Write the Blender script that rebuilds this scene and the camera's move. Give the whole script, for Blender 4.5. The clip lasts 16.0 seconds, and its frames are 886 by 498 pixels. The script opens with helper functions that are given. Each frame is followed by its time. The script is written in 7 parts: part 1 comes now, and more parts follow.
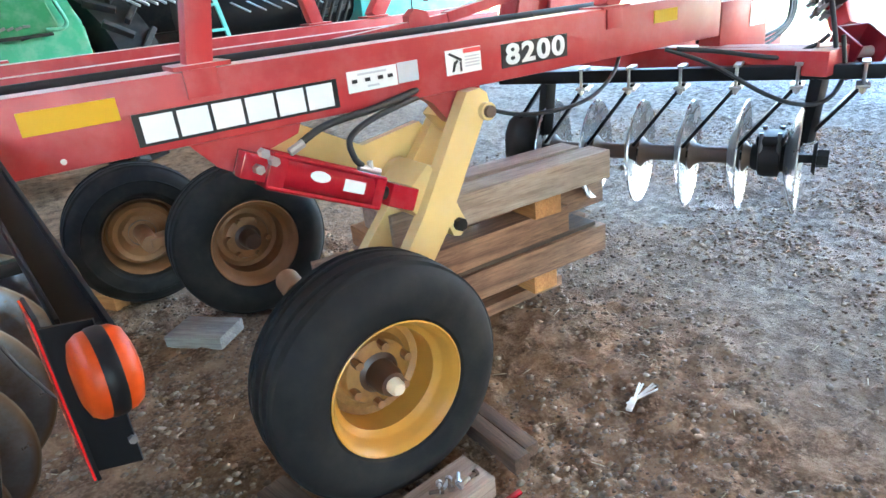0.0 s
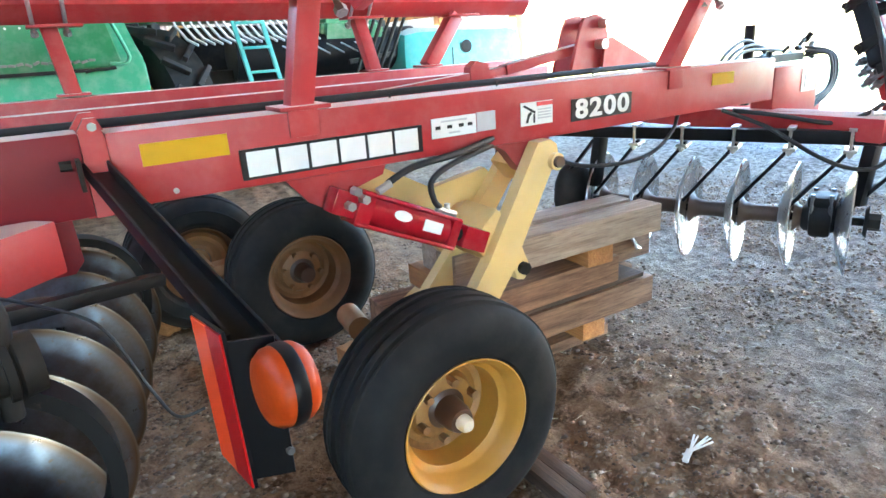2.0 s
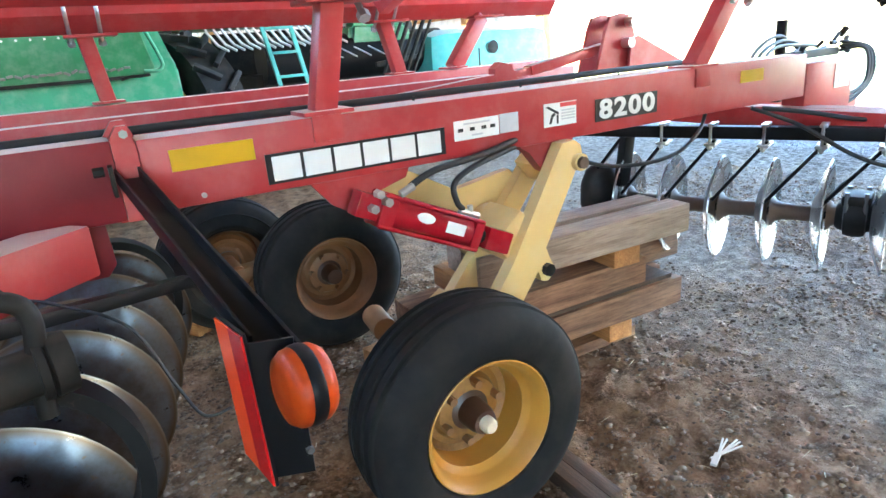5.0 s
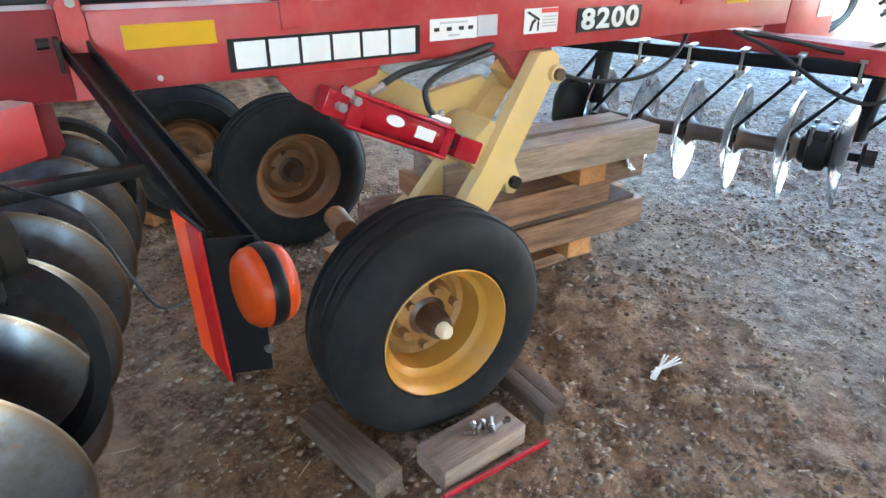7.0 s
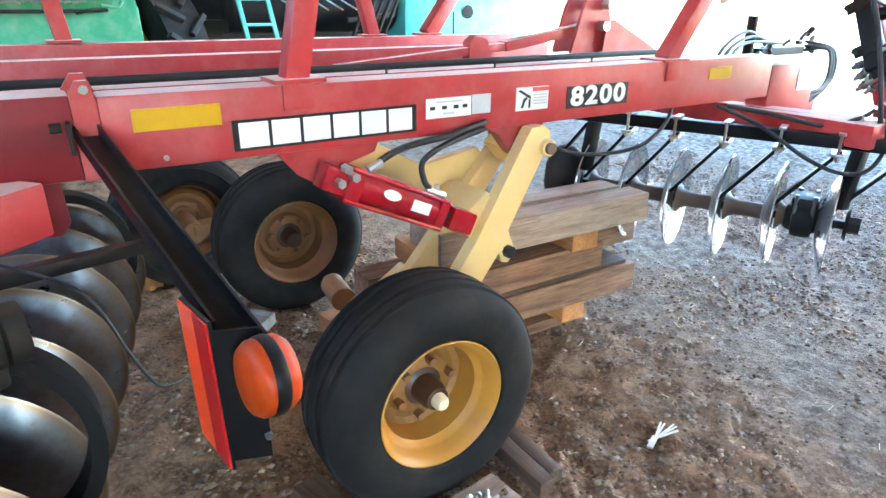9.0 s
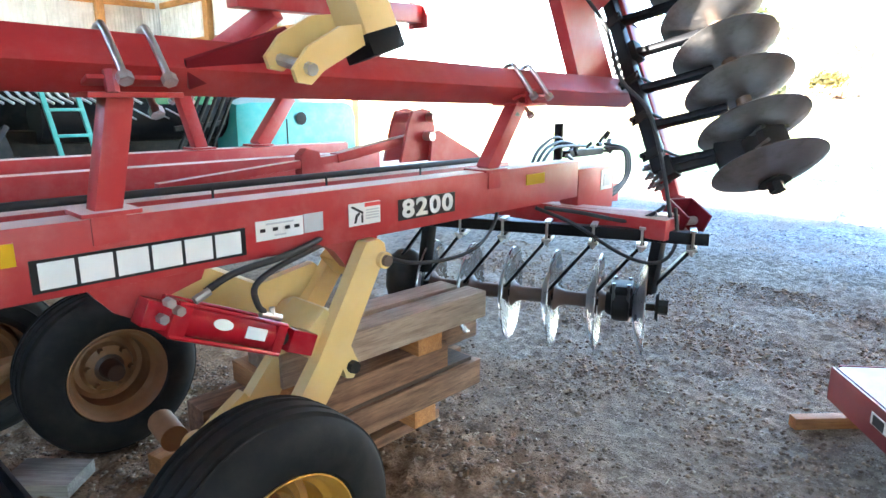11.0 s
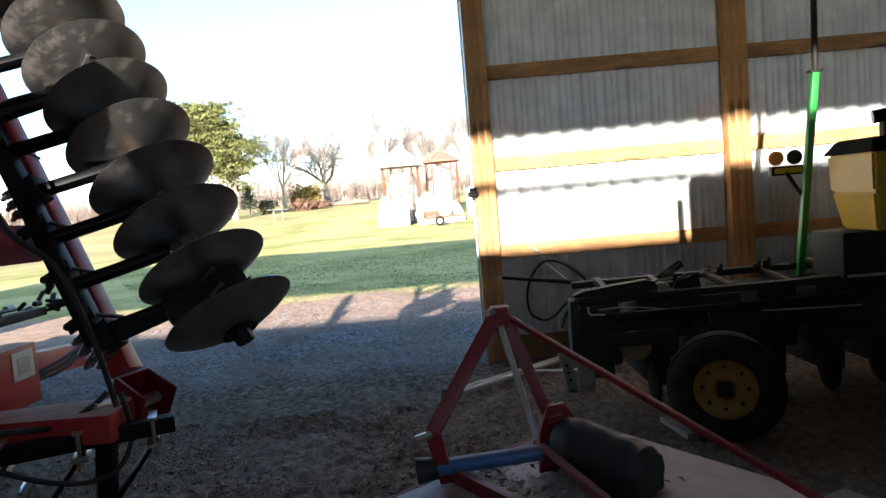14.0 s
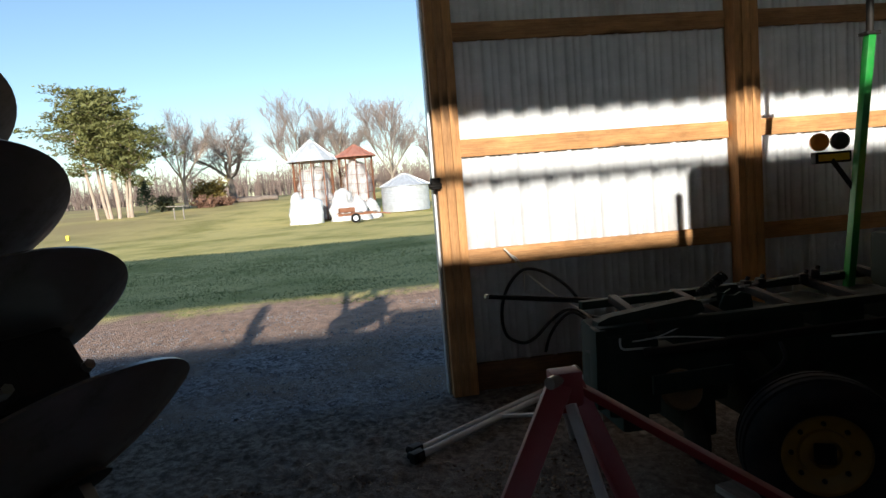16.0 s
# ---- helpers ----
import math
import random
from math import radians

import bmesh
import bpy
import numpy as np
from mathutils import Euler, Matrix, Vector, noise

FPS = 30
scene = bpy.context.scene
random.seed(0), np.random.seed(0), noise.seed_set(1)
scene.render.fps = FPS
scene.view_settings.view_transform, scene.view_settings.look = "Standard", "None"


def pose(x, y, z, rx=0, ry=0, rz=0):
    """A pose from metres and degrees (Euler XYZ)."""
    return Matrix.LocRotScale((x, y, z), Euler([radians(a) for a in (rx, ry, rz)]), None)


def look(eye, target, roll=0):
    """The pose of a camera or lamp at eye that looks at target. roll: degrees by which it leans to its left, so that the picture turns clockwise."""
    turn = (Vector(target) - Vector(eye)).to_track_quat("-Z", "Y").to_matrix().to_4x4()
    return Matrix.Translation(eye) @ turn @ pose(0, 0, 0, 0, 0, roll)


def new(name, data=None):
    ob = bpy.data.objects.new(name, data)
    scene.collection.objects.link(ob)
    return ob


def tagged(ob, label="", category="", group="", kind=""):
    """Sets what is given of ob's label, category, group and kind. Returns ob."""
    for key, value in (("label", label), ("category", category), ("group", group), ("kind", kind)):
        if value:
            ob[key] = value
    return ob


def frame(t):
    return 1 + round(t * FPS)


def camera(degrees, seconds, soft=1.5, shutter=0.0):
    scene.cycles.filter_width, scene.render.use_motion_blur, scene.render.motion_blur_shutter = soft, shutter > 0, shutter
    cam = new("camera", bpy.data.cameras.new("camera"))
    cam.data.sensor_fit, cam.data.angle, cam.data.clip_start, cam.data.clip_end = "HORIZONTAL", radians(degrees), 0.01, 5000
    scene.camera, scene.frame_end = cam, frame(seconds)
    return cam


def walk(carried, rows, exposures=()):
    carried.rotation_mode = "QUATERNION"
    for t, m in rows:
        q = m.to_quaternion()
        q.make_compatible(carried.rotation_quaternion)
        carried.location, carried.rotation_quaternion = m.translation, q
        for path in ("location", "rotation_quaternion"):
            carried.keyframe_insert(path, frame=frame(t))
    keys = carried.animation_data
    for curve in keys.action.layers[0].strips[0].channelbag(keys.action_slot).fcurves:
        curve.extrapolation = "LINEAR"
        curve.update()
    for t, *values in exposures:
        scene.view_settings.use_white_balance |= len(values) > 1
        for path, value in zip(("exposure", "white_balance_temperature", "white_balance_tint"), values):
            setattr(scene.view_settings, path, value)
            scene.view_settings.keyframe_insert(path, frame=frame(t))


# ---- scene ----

# ---- the camera and its walk ----
cam = camera(70.5, 16.0)
PATH = [
    (0, (-0.671, -1.372, 1.431), (0.316, 0.189, 0.664), -6.3),
    (0.5, (-0.705, -1.361, 1.448), (0.451, 0.103, 0.727), -1.8),
    (1, (-0.819, -1.329, 1.465), (0.099, 0.329, 0.825), -2.4),
    (1.5, (-0.843, -1.331, 1.455), (0.168, 0.266, 0.803), -2.9),
    (2, (-0.864, -1.329, 1.463), (0.124, 0.291, 0.83), -3.7),
    (2.5, (-0.862, -1.338, 1.464), (0.077, 0.319, 0.856), -4.4),
    (3, (-0.865, -1.358, 1.473), (0.064, 0.303, 0.859), -5.5),
    (3.5, (-0.845, -1.351, 1.467), (0.021, 0.34, 0.844), -6.7),
    (4, (-0.847, -1.351, 1.471), (-0.037, 0.368, 0.847), -7.1),
    (4.2, (-0.846, -1.354, 1.467), (-0.023, 0.359, 0.845), -6.9),
    (6.3, (-0.865, -1.33, 1.486), (0.131, 0.285, 0.855), -2.1),
    (6.5, (-0.862, -1.333, 1.491), (0.119, 0.288, 0.853), -2.0),
    (7, (-0.851, -1.324, 1.464), (0.095, 0.188, 0.56), 0.3),
    (7.5, (-0.85, -1.33, 1.472), (0.099, 0.193, 0.591), -0.2),
    (8, (-0.867, -1.332, 1.473), (0.116, 0.21, 0.662), 0.5),
    (8.2, (-0.866, -1.341, 1.479), (0.08, 0.201, 0.628), 0.4),
    (10.3, (-0.834, -1.313, 1.595), (0.425, 0.17, 1.133), 0.2),
    (10.5, (-0.826, -1.317, 1.599), (0.488, 0.121, 1.143), 0.1),
    (11, (-0.814, -1.328, 1.596), (0.604, 0.004, 1.132), 0.2),
    (11.5, (-0.785, -1.348, 1.597), (0.81, -0.227, 1.152), -0.2),
    (12, (-0.682, -1.431, 1.583), (1.072, -0.531, 1.245), -1.6),
    (12.5, (-0.565, -1.498, 1.611), (1.236, -0.646, 1.437), -2.1),
    (13, (-0.458, -1.501, 1.607), (1.406, -0.821, 1.353), -4.2),
    (13.5, (-0.244, -1.396, 1.672), (1.734, -1.125, 1.55), -4.7),
    (14, (-0.051, -1.307, 1.674), (1.942, -1.282, 1.517), -4.8),
    (14.5, (0.292, -1.192, 1.662), (2.289, -1.212, 1.552), -5.3),
    (15, (0.636, -1.057, 1.671), (2.626, -1.04, 1.47), -4.9),
    (15.5, (0.918, -0.926, 1.703), (2.901, -1.133, 1.542), -3.3),
    (16, (1.319, -0.971, 1.672), (3.293, -1.225, 1.482), -4.6),
]
EXPOSURES = [(t, stops, 6000 if t < 12 else 6150, 8) for t, stops in ((0, 5.84), (2, 5.72), (4.2, 5.66), (6.5, 5.58), (7, 5.66), (8.2, 6.05), (10.5, 5.5), (11.5, 4.78), (12, 3.9), (12.5, 3.38), (13, 2.58), (13.5, 2.5), (14.5, 1.32), (16, 0.66))]
walk(cam, [(t, look(eye, target, roll)) for t, eye, target, roll in PATH], EXPOSURES)

# ---- sky and sun ----
SUN_ELEVATION = radians(15.5)
SUN_TRAVEL = Vector((1.0, -0.16, 0)).normalized()
world = bpy.data.worlds.new("sky")
scene.world = world
world.use_nodes = True
wt = world.node_tree
sky = wt.nodes.new("ShaderNodeTexSky")
sky.sky_type = "NISHITA"
sky.sun_disc = False
sky.dust_density = 0.28
sky.ozone_density = 1.9
sky.sun_elevation = SUN_ELEVATION
sky.sun_rotation = math.atan2(-SUN_TRAVEL.x, -SUN_TRAVEL.y)
bg = wt.nodes["Background"]
bg.inputs["Strength"].default_value = 0.12
wt.links.new(sky.outputs[0], bg.inputs["Color"])
sun_data = bpy.data.lights.new("sun", "SUN")
sun_data.energy = 4.8
sun_data.angle = radians(0.53)
sun_data.color = (1.0, 0.91, 0.79)
sun = new("sun", sun_data)
ray_down = Vector((SUN_TRAVEL.x * math.cos(SUN_ELEVATION), SUN_TRAVEL.y * math.cos(SUN_ELEVATION), -math.sin(SUN_ELEVATION)))
sun.rotation_mode = "QUATERNION"
sun.rotation_quaternion = ray_down.to_track_quat("-Z", "Y")
sun.location = (-30, 5, 12)

# ---- materials ----
def noise_tex(nt, scale, detail=4.0, rough=0.55, coords="Object", stretch=None):
    tc = nt.nodes.new("ShaderNodeTexCoord")
    mp = nt.nodes.new("ShaderNodeMapping")
    nt.links.new(tc.outputs[coords], mp.inputs["Vector"])
    if stretch:
        mp.inputs["Scale"].default_value = stretch
    n = nt.nodes.new("ShaderNodeTexNoise")
    n.inputs["Scale"].default_value = scale
    n.inputs["Detail"].default_value = detail
    n.inputs["Roughness"].default_value = rough
    nt.links.new(mp.outputs[0], n.inputs["Vector"])
    return n


def ramp(nt, source, low, high, a=(0, 0, 0, 1), b=(1, 1, 1, 1)):
    r = nt.nodes.new("ShaderNodeValToRGB")
    r.color_ramp.elements[0].position, r.color_ramp.elements[0].color = low, a
    r.color_ramp.elements[1].position, r.color_ramp.elements[1].color = high, b
    nt.links.new(source, r.inputs[0])
    return r


def mix(nt, fac, a, b, blend="MIX"):
    m = nt.nodes.new("ShaderNodeMix")
    m.data_type = "RGBA"
    m.blend_type = blend
    for sock, value in ((m.inputs[0], fac), (m.inputs[6], a), (m.inputs[7], b)):
        if hasattr(value, "links") or hasattr(value, "is_linked"):
            nt.links.new(value, sock)
        else:
            sock.default_value = value
    return m.outputs[2]


def col(c):
    return (c[0], c[1], c[2], 1.0)


def base_material(name):
    m = bpy.data.materials.new(name)
    m.use_nodes = True
    nt = m.node_tree
    return m, nt, nt.nodes["Principled BSDF"]


def bump(nt, bsdf, height, strength, distance):
    b = nt.nodes.new("ShaderNodeBump")
    b.inputs["Strength"].default_value = strength
    b.inputs["Distance"].default_value = distance
    nt.links.new(height, b.inputs["Height"])
    nt.links.new(b.outputs[0], bsdf.inputs["Normal"])


def painted(name, color, rough=0.4, dust=0.35, dust_color=(0.55, 0.50, 0.44), wear=0.25, worn=(0.22, 0.13, 0.09), metal=0.0, top_dust_sheen=0.6, fine=60.0, depth=0.0006):
    """Painted or plain metal: cloudy dirt, fine grain, scuffs, and on what faces up a paleness for dust and sky sheen.
    """
    m, nt, b = base_material(name)
    big = noise_tex(nt, 3.0, 5.0)
    small = noise_tex(nt, fine, 3.0, 0.6)
    shade = mix(nt, ramp(nt, big.outputs[0], 0.3, 0.75).outputs[0], col([v * 0.82 for v in color]), col([min(1, v * 1.12) for v in color]))
    scuff = ramp(nt, noise_tex(nt, 14.0, 8.0, 0.7).outputs[0], 0.66, 0.74, (0, 0, 0, 1), (wear, wear, wear, 1))
    shade = mix(nt, scuff.outputs[0], shade, col(worn))
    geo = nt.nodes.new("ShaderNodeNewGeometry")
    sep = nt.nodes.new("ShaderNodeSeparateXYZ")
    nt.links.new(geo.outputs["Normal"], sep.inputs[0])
    # paler facing up: lying dust, and the sky's sheen put into the colour
    up = ramp(nt, sep.outputs["Z"], 0.84, 0.98, (0, 0, 0, 1), (top_dust_sheen, top_dust_sheen, top_dust_sheen, 1))
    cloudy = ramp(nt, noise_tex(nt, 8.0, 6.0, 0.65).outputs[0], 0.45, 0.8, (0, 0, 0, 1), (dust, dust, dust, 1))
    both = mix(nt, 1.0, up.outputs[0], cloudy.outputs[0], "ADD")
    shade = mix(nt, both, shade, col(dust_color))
    nt.links.new(shade, b.inputs["Base Color"])
    r = ramp(nt, both, 0.0, 0.8, (rough, rough, rough, 1), (0.85, 0.85, 0.85, 1))
    nt.links.new(r.outputs[0], b.inputs["Roughness"])
    b.inputs["Metallic"].default_value = metal
    bump(nt, b, small.outputs[0], 0.35, depth)
    return m


def steel(name, color, rough=0.35, rust=0.3, rust_color=(0.2, 0.09, 0.04), mottle=5.0):
    m, nt, b = base_material(name)
    big = noise_tex(nt, mottle, 8.0, 0.72)
    streak = noise_tex(nt, 9.0, 5.0, 0.6, stretch=(1, 1, 6))
    shade = mix(nt, streak.outputs[0], col([v * 0.7 for v in color]), col([min(1, v * 1.2) for v in color]))
    rusty = ramp(nt, big.outputs[0], 0.5, 0.72, (0, 0, 0, 1), (rust, rust, rust, 1))
    shade = mix(nt, rusty.outputs[0], shade, col(rust_color))
    nt.links.new(shade, b.inputs["Base Color"])
    metal = ramp(nt, rusty.outputs[0], 0.0, 1.0, (0.9, 0.9, 0.9, 1), (0.1, 0.1, 0.1, 1))
    nt.links.new(metal.outputs[0], b.inputs["Metallic"])
    r = ramp(nt, rusty.outputs[0], 0.0, 0.7, (rough, rough, rough, 1), (0.8, 0.8, 0.8, 1))
    nt.links.new(r.outputs[0], b.inputs["Roughness"])
    bump(nt, b, noise_tex(nt, 70.0, 3.0).outputs[0], 0.3, 0.0005)
    return m


def rubber(name, color, dust=0.35):
    m, nt, b = base_material(name)
    n = noise_tex(nt, 5.0, 6.0, 0.6)
    shade = mix(nt, ramp(nt, n.outputs[0], 0.4, 0.8, (0, 0, 0, 1), (dust, dust, dust, 1)).outputs[0], col(color), (0.10, 0.078, 0.06, 1))
    nt.links.new(shade, b.inputs["Base Color"])
    b.inputs["Roughness"].default_value = 0.7
    b.inputs["Specular IOR Level"].default_value = 0.15
    bump(nt, b, noise_tex(nt, 90.0, 4.0).outputs[0], 0.3, 0.0008)
    return m


def timber(name, light, dark, grain=(1.2, 18, 18), rough=0.75):
    """Sawn wood, with the grain along the object's own x axis."""
    m, nt, b = base_material(name)
    info = nt.nodes.new("ShaderNodeObjectInfo")
    g = noise_tex(nt, 4.0, 6.0, 0.65, stretch=grain)
    w = noise_tex(nt, 1.6, 3.0, 0.5, stretch=(0.6, 4, 4))
    shade = mix(nt, ramp(nt, g.outputs[0], 0.35, 0.7).outputs[0], col(dark), col(light))
    shade = mix(nt, ramp(nt, w.outputs[0], 0.5, 0.8, (0, 0, 0, 1), (0.5, 0.5, 0.5, 1)).outputs[0], shade, col([v * 0.6 for v in dark]))
    knot = nt.nodes.new("ShaderNodeTexVoronoi")
    knot.inputs["Scale"].default_value = 2.2
    stretch = nt.nodes.new("ShaderNodeMapping")
    stretch.inputs["Scale"].default_value = (0.55, 2.2, 2.2)
    where = nt.nodes.new("ShaderNodeTexCoord")
    nt.links.new(where.outputs["Object"], stretch.inputs["Vector"])
    nt.links.new(stretch.outputs[0], knot.inputs["Vector"])
    spot = ramp(nt, knot.outputs["Distance"], 0.10, 0.19, (1, 1, 1, 1), (0, 0, 0, 1))
    shade = mix(nt, spot.outputs[0], shade, col([v * 0.35 for v in dark]))
    fibre = noise_tex(nt, 5.0, 5.0, 0.7, stretch=(0.8, 34, 34))
    shade = mix(nt, ramp(nt, fibre.outputs[0], 0.36, 0.5, (0.55, 0.55, 0.55, 1), (0, 0, 0, 1)).outputs[0], shade, col([v * 0.45 for v in dark]))
    stain = noise_tex(nt, 3.2, 6.0, 0.65, stretch=(0.7, 1.6, 1.6))
    shade = mix(nt, 1.0, shade, ramp(nt, stain.outputs[0], 0.34, 0.62, (0.62, 0.60, 0.58, 1), (1.12, 1.1, 1.08, 1)).outputs[0], "MULTIPLY")
    tone = ramp(nt, info.outputs["Random"], 0.0, 1.0, (0.72, 0.72, 0.74, 1), (1.15, 1.1, 1.02, 1))
    shade = mix(nt, 1.0, shade, tone.outputs[0], "MULTIPLY")
    nt.links.new(shade, b.inputs["Base Color"])
    b.inputs["Roughness"].default_value = rough
    bump(nt, b, fibre.outputs[0], 0.6, 0.0025)
    return m


def plain(name, color, rough=0.5, metal=0.0, vary=0.15, scale=20.0):
    m, nt, b = base_material(name)
    n = noise_tex(nt, scale, 4.0)
    shade = mix(nt, n.outputs[0], col([v * (1 - vary) for v in color]), col([min(1, v * (1 + vary)) for v in color]))
    nt.links.new(shade, b.inputs["Base Color"])
    b.inputs["Roughness"].default_value = rough
    b.inputs["Metallic"].default_value = metal
    return m


RED = painted("red_paint", (0.36, 0.028, 0.030), 0.38, dust=0.10, top_dust_sheen=0.75, dust_color=(0.62, 0.52, 0.47))
RED_DARK = painted("deep_red_paint", (0.15, 0.006, 0.012), 0.42, dust=0.01, top_dust_sheen=0.7, dust_color=(0.62, 0.55, 0.5))
RED_GLOSS = painted("cylinder_red_paint", (0.33, 0.007, 0.016), 0.16, dust=0.05, top_dust_sheen=0.1, wear=0.1)
MOWER_RED = painted("mower_red_paint", (0.20, 0.010, 0.013), 0.42, dust=0.06, top_dust_sheen=0.25, dust_color=(0.45, 0.36, 0.34))
# worn red deck, with the pale glare of the sky put into the colour
DECK_GLARE = painted("worn_deck_with_glare", (0.42, 0.36, 0.37), 0.35, dust=0.5, top_dust_sheen=0.25, dust_color=(0.34, 0.20, 0.19), wear=0.6, worn=(0.33, 0.04, 0.04))
CREAM = painted("cream_yellow_paint", (0.70, 0.47, 0.17), 0.5, dust=0.2, top_dust_sheen=0.3, wear=0.35)
RIM_DULL = painted("rusty_brown_rim_paint", (0.26, 0.115, 0.04), 0.55, dust=0.5, dust_color=(0.13, 0.07, 0.04), top_dust_sheen=0.15, wear=0.8)
RIM = painted("yellow_rim_paint", (0.48, 0.222, 0.030), 0.38, dust=0.2, dust_color=(0.22, 0.11, 0.05), top_dust_sheen=0.1, wear=0.75)
BLACK = painted("black_paint", (0.005, 0.005, 0.006), 0.42, dust=0.03, dust_color=(0.12, 0.105, 0.095), top_dust_sheen=0.10)
DARK_IRON = painted("dark_cast_iron", (0.012, 0.011, 0.010), 0.55, dust=0.18, dust_color=(0.14, 0.10, 0.07), top_dust_sheen=0.2, wear=0.4)
BRASS_IRON = painted("rusty_spool", (0.09, 0.05, 0.03), 0.6, dust=0.3, top_dust_sheen=0.2, dust_color=(0.2, 0.15, 0.1))
DISC_STEEL = steel("disc_blade_steel", (0.40, 0.405, 0.42), 0.27, 0.30, (0.12, 0.085, 0.06))
DISC_WORN = steel("worn_disc_steel", (0.26, 0.245, 0.235), 0.36, 0.65, (0.085, 0.06, 0.042), 6.0)
DISC_REAR, nt, b = base_material("rear_disc_steel")
film = ramp(nt, noise_tex(nt, 7.0, 8.0, 0.68).outputs[0], 0.36, 0.62)
speck = ramp(nt, noise_tex(nt, 75.0, 3.0, 0.6).outputs[0], 0.62, 0.72, (0, 0, 0, 1), (0.8, 0.8, 0.8, 1))
shade = mix(nt, film.outputs[0], (0.150, 0.158, 0.175, 1), (0.070, 0.052, 0.040, 1))
shade = mix(nt, speck.outputs[0], shade, (0.13, 0.08, 0.05, 1))
nt.links.new(shade, b.inputs["Base Color"])
nt.links.new(ramp(nt, film.outputs[0], 0.0, 1.0, (0.95, 0.95, 0.95, 1), (0.45, 0.45, 0.45, 1)).outputs[0], b.inputs["Metallic"])
nt.links.new(ramp(nt, film.outputs[0], 0.0, 1.0, (0.26, 0.26, 0.26, 1), (0.52, 0.52, 0.52, 1)).outputs[0], b.inputs["Roughness"])
bump(nt, b, noise_tex(nt, 22.0, 6.0, 0.6).outputs[0], 0.35, 0.0012)
nt = DISC_REAR.node_tree
tc = nt.nodes.new("ShaderNodeTexCoord")
sep = nt.nodes.new("ShaderNodeSeparateXYZ")
flat = nt.nodes.new("ShaderNodeVectorMath")
flat.operation = "MULTIPLY"
flat.inputs[1].default_value = (1, 1, 0)
far_out = nt.nodes.new("ShaderNodeVectorMath")
far_out.operation = "LENGTH"
nt.links.new(tc.outputs["Object"], flat.inputs[0])
nt.links.new(flat.outputs[0], far_out.inputs[0])
edge = ramp(nt, far_out.outputs["Value"], 0.226, 0.242)
# thin pale ring paints the light that the blade's edge catches
bright = ramp(nt, far_out.outputs["Value"], 0.2458, 0.2464)
shade = nt.nodes["Principled BSDF"].inputs["Base Color"].links[0].from_socket
nt.links.new(mix(nt, bright.outputs[0], mix(nt, edge.outputs[0], shade, (0.11, 0.062, 0.032, 1)), (0.22, 0.18, 0.14, 1)), nt.nodes["Principled BSDF"].inputs["Base Color"])
ZINC = steel("zinc_plate", (0.55, 0.55, 0.54), 0.3, 0.15)
HUBCAP = painted("cream_hub_cap", (0.62, 0.52, 0.36), 0.4, dust=0.3, wear=0.5, top_dust_sheen=0.2)
BOLT = steel("bolt_steel", (0.22, 0.215, 0.21), 0.42, 0.4)
RUBBER = rubber("tyre_rubber", (0.010, 0.010, 0.0105), 0.28)
HOSE = plain("black_hose", (0.010, 0.010, 0.011), 0.62)
WOOD = timber("weathered_timber", (0.40, 0.218, 0.126), (0.125, 0.058, 0.031), (0.9, 8, 8))
WOOD_PALE = timber("pale_weathered_timber", (0.64, 0.49, 0.36), (0.37, 0.255, 0.175), (0.9, 8, 8))
WOOD_DARK = timber("dark_damp_timber", (0.17, 0.10, 0.062), (0.075, 0.042, 0.026))
WOOD_FRESH = timber("fresh_pine", (0.60, 0.29, 0.105), (0.44, 0.18, 0.055))
WOOD_FRAME = timber("yellow_pine_framing", (0.64, 0.365, 0.16), (0.52, 0.265, 0.10))
WOOD_GREY = timber("grey_board", (0.42, 0.40, 0.37), (0.27, 0.24, 0.21))
WOOD_DRAB = timber("drab_weathered_timber", (0.28, 0.205, 0.15), (0.13, 0.088, 0.062))
WOOD_TAN = timber("sun_bleached_tan_plank", (0.46, 0.35, 0.27), (0.30, 0.21, 0.155))
GREEN = painted("green_paint", (0.010, 0.16, 0.055), 0.35, dust=0.2, top_dust_sheen=0.25, wear=0.2)
GREEN_LIGHT = painted("pale_green_paint", (0.028, 0.25, 0.125), 0.4, dust=0.25, top_dust_sheen=0.3)
GREEN_DARK = painted("dark_green_paint", (0.004, 0.016, 0.007), 0.75, dust=0.15, dust_color=(0.08, 0.075, 0.06), top_dust_sheen=0.15)
YELLOW = painted("bright_yellow_paint", (0.72, 0.43, 0.02), 0.4, dust=0.15, top_dust_sheen=0.2)
WHITE_METAL = painted("white_ribbed_sheet", (0.86, 0.87, 0.88), 0.26, dust=0.05, top_dust_sheen=0.1, wear=0.1, worn=(0.5, 0.5, 0.5))
GALV = steel("galvanised_sheet", (0.6, 0.62, 0.64), 0.4, 0.2)
DECAL_BLACK = plain("black_vinyl", (0.012, 0.012, 0.013), 0.3)
DECAL_WHITE = plain("white_vinyl", (0.66, 0.66, 0.645), 0.4, vary=0.06)
DECAL_GREY = plain("grey_vinyl", (0.42, 0.43, 0.45), 0.45)
DECAL_YELLOW = plain("yellow_reflective_tape", (0.52, 0.29, 0.010), 0.35, vary=0.08)
DECAL_RED = plain("red_print", (0.6, 0.05, 0.05), 0.4)
REFLECT_RED = plain("red_orange_reflector", (0.85, 0.07, 0.015), 0.2, vary=0.08)
REFLECT_DEEP = plain("deep_red_reflector", (0.42, 0.012, 0.012), 0.2, vary=0.08)
AMBER = plain("amber_lens", (0.36, 0.040, 0.004), 0.42, vary=0.2, scale=120)
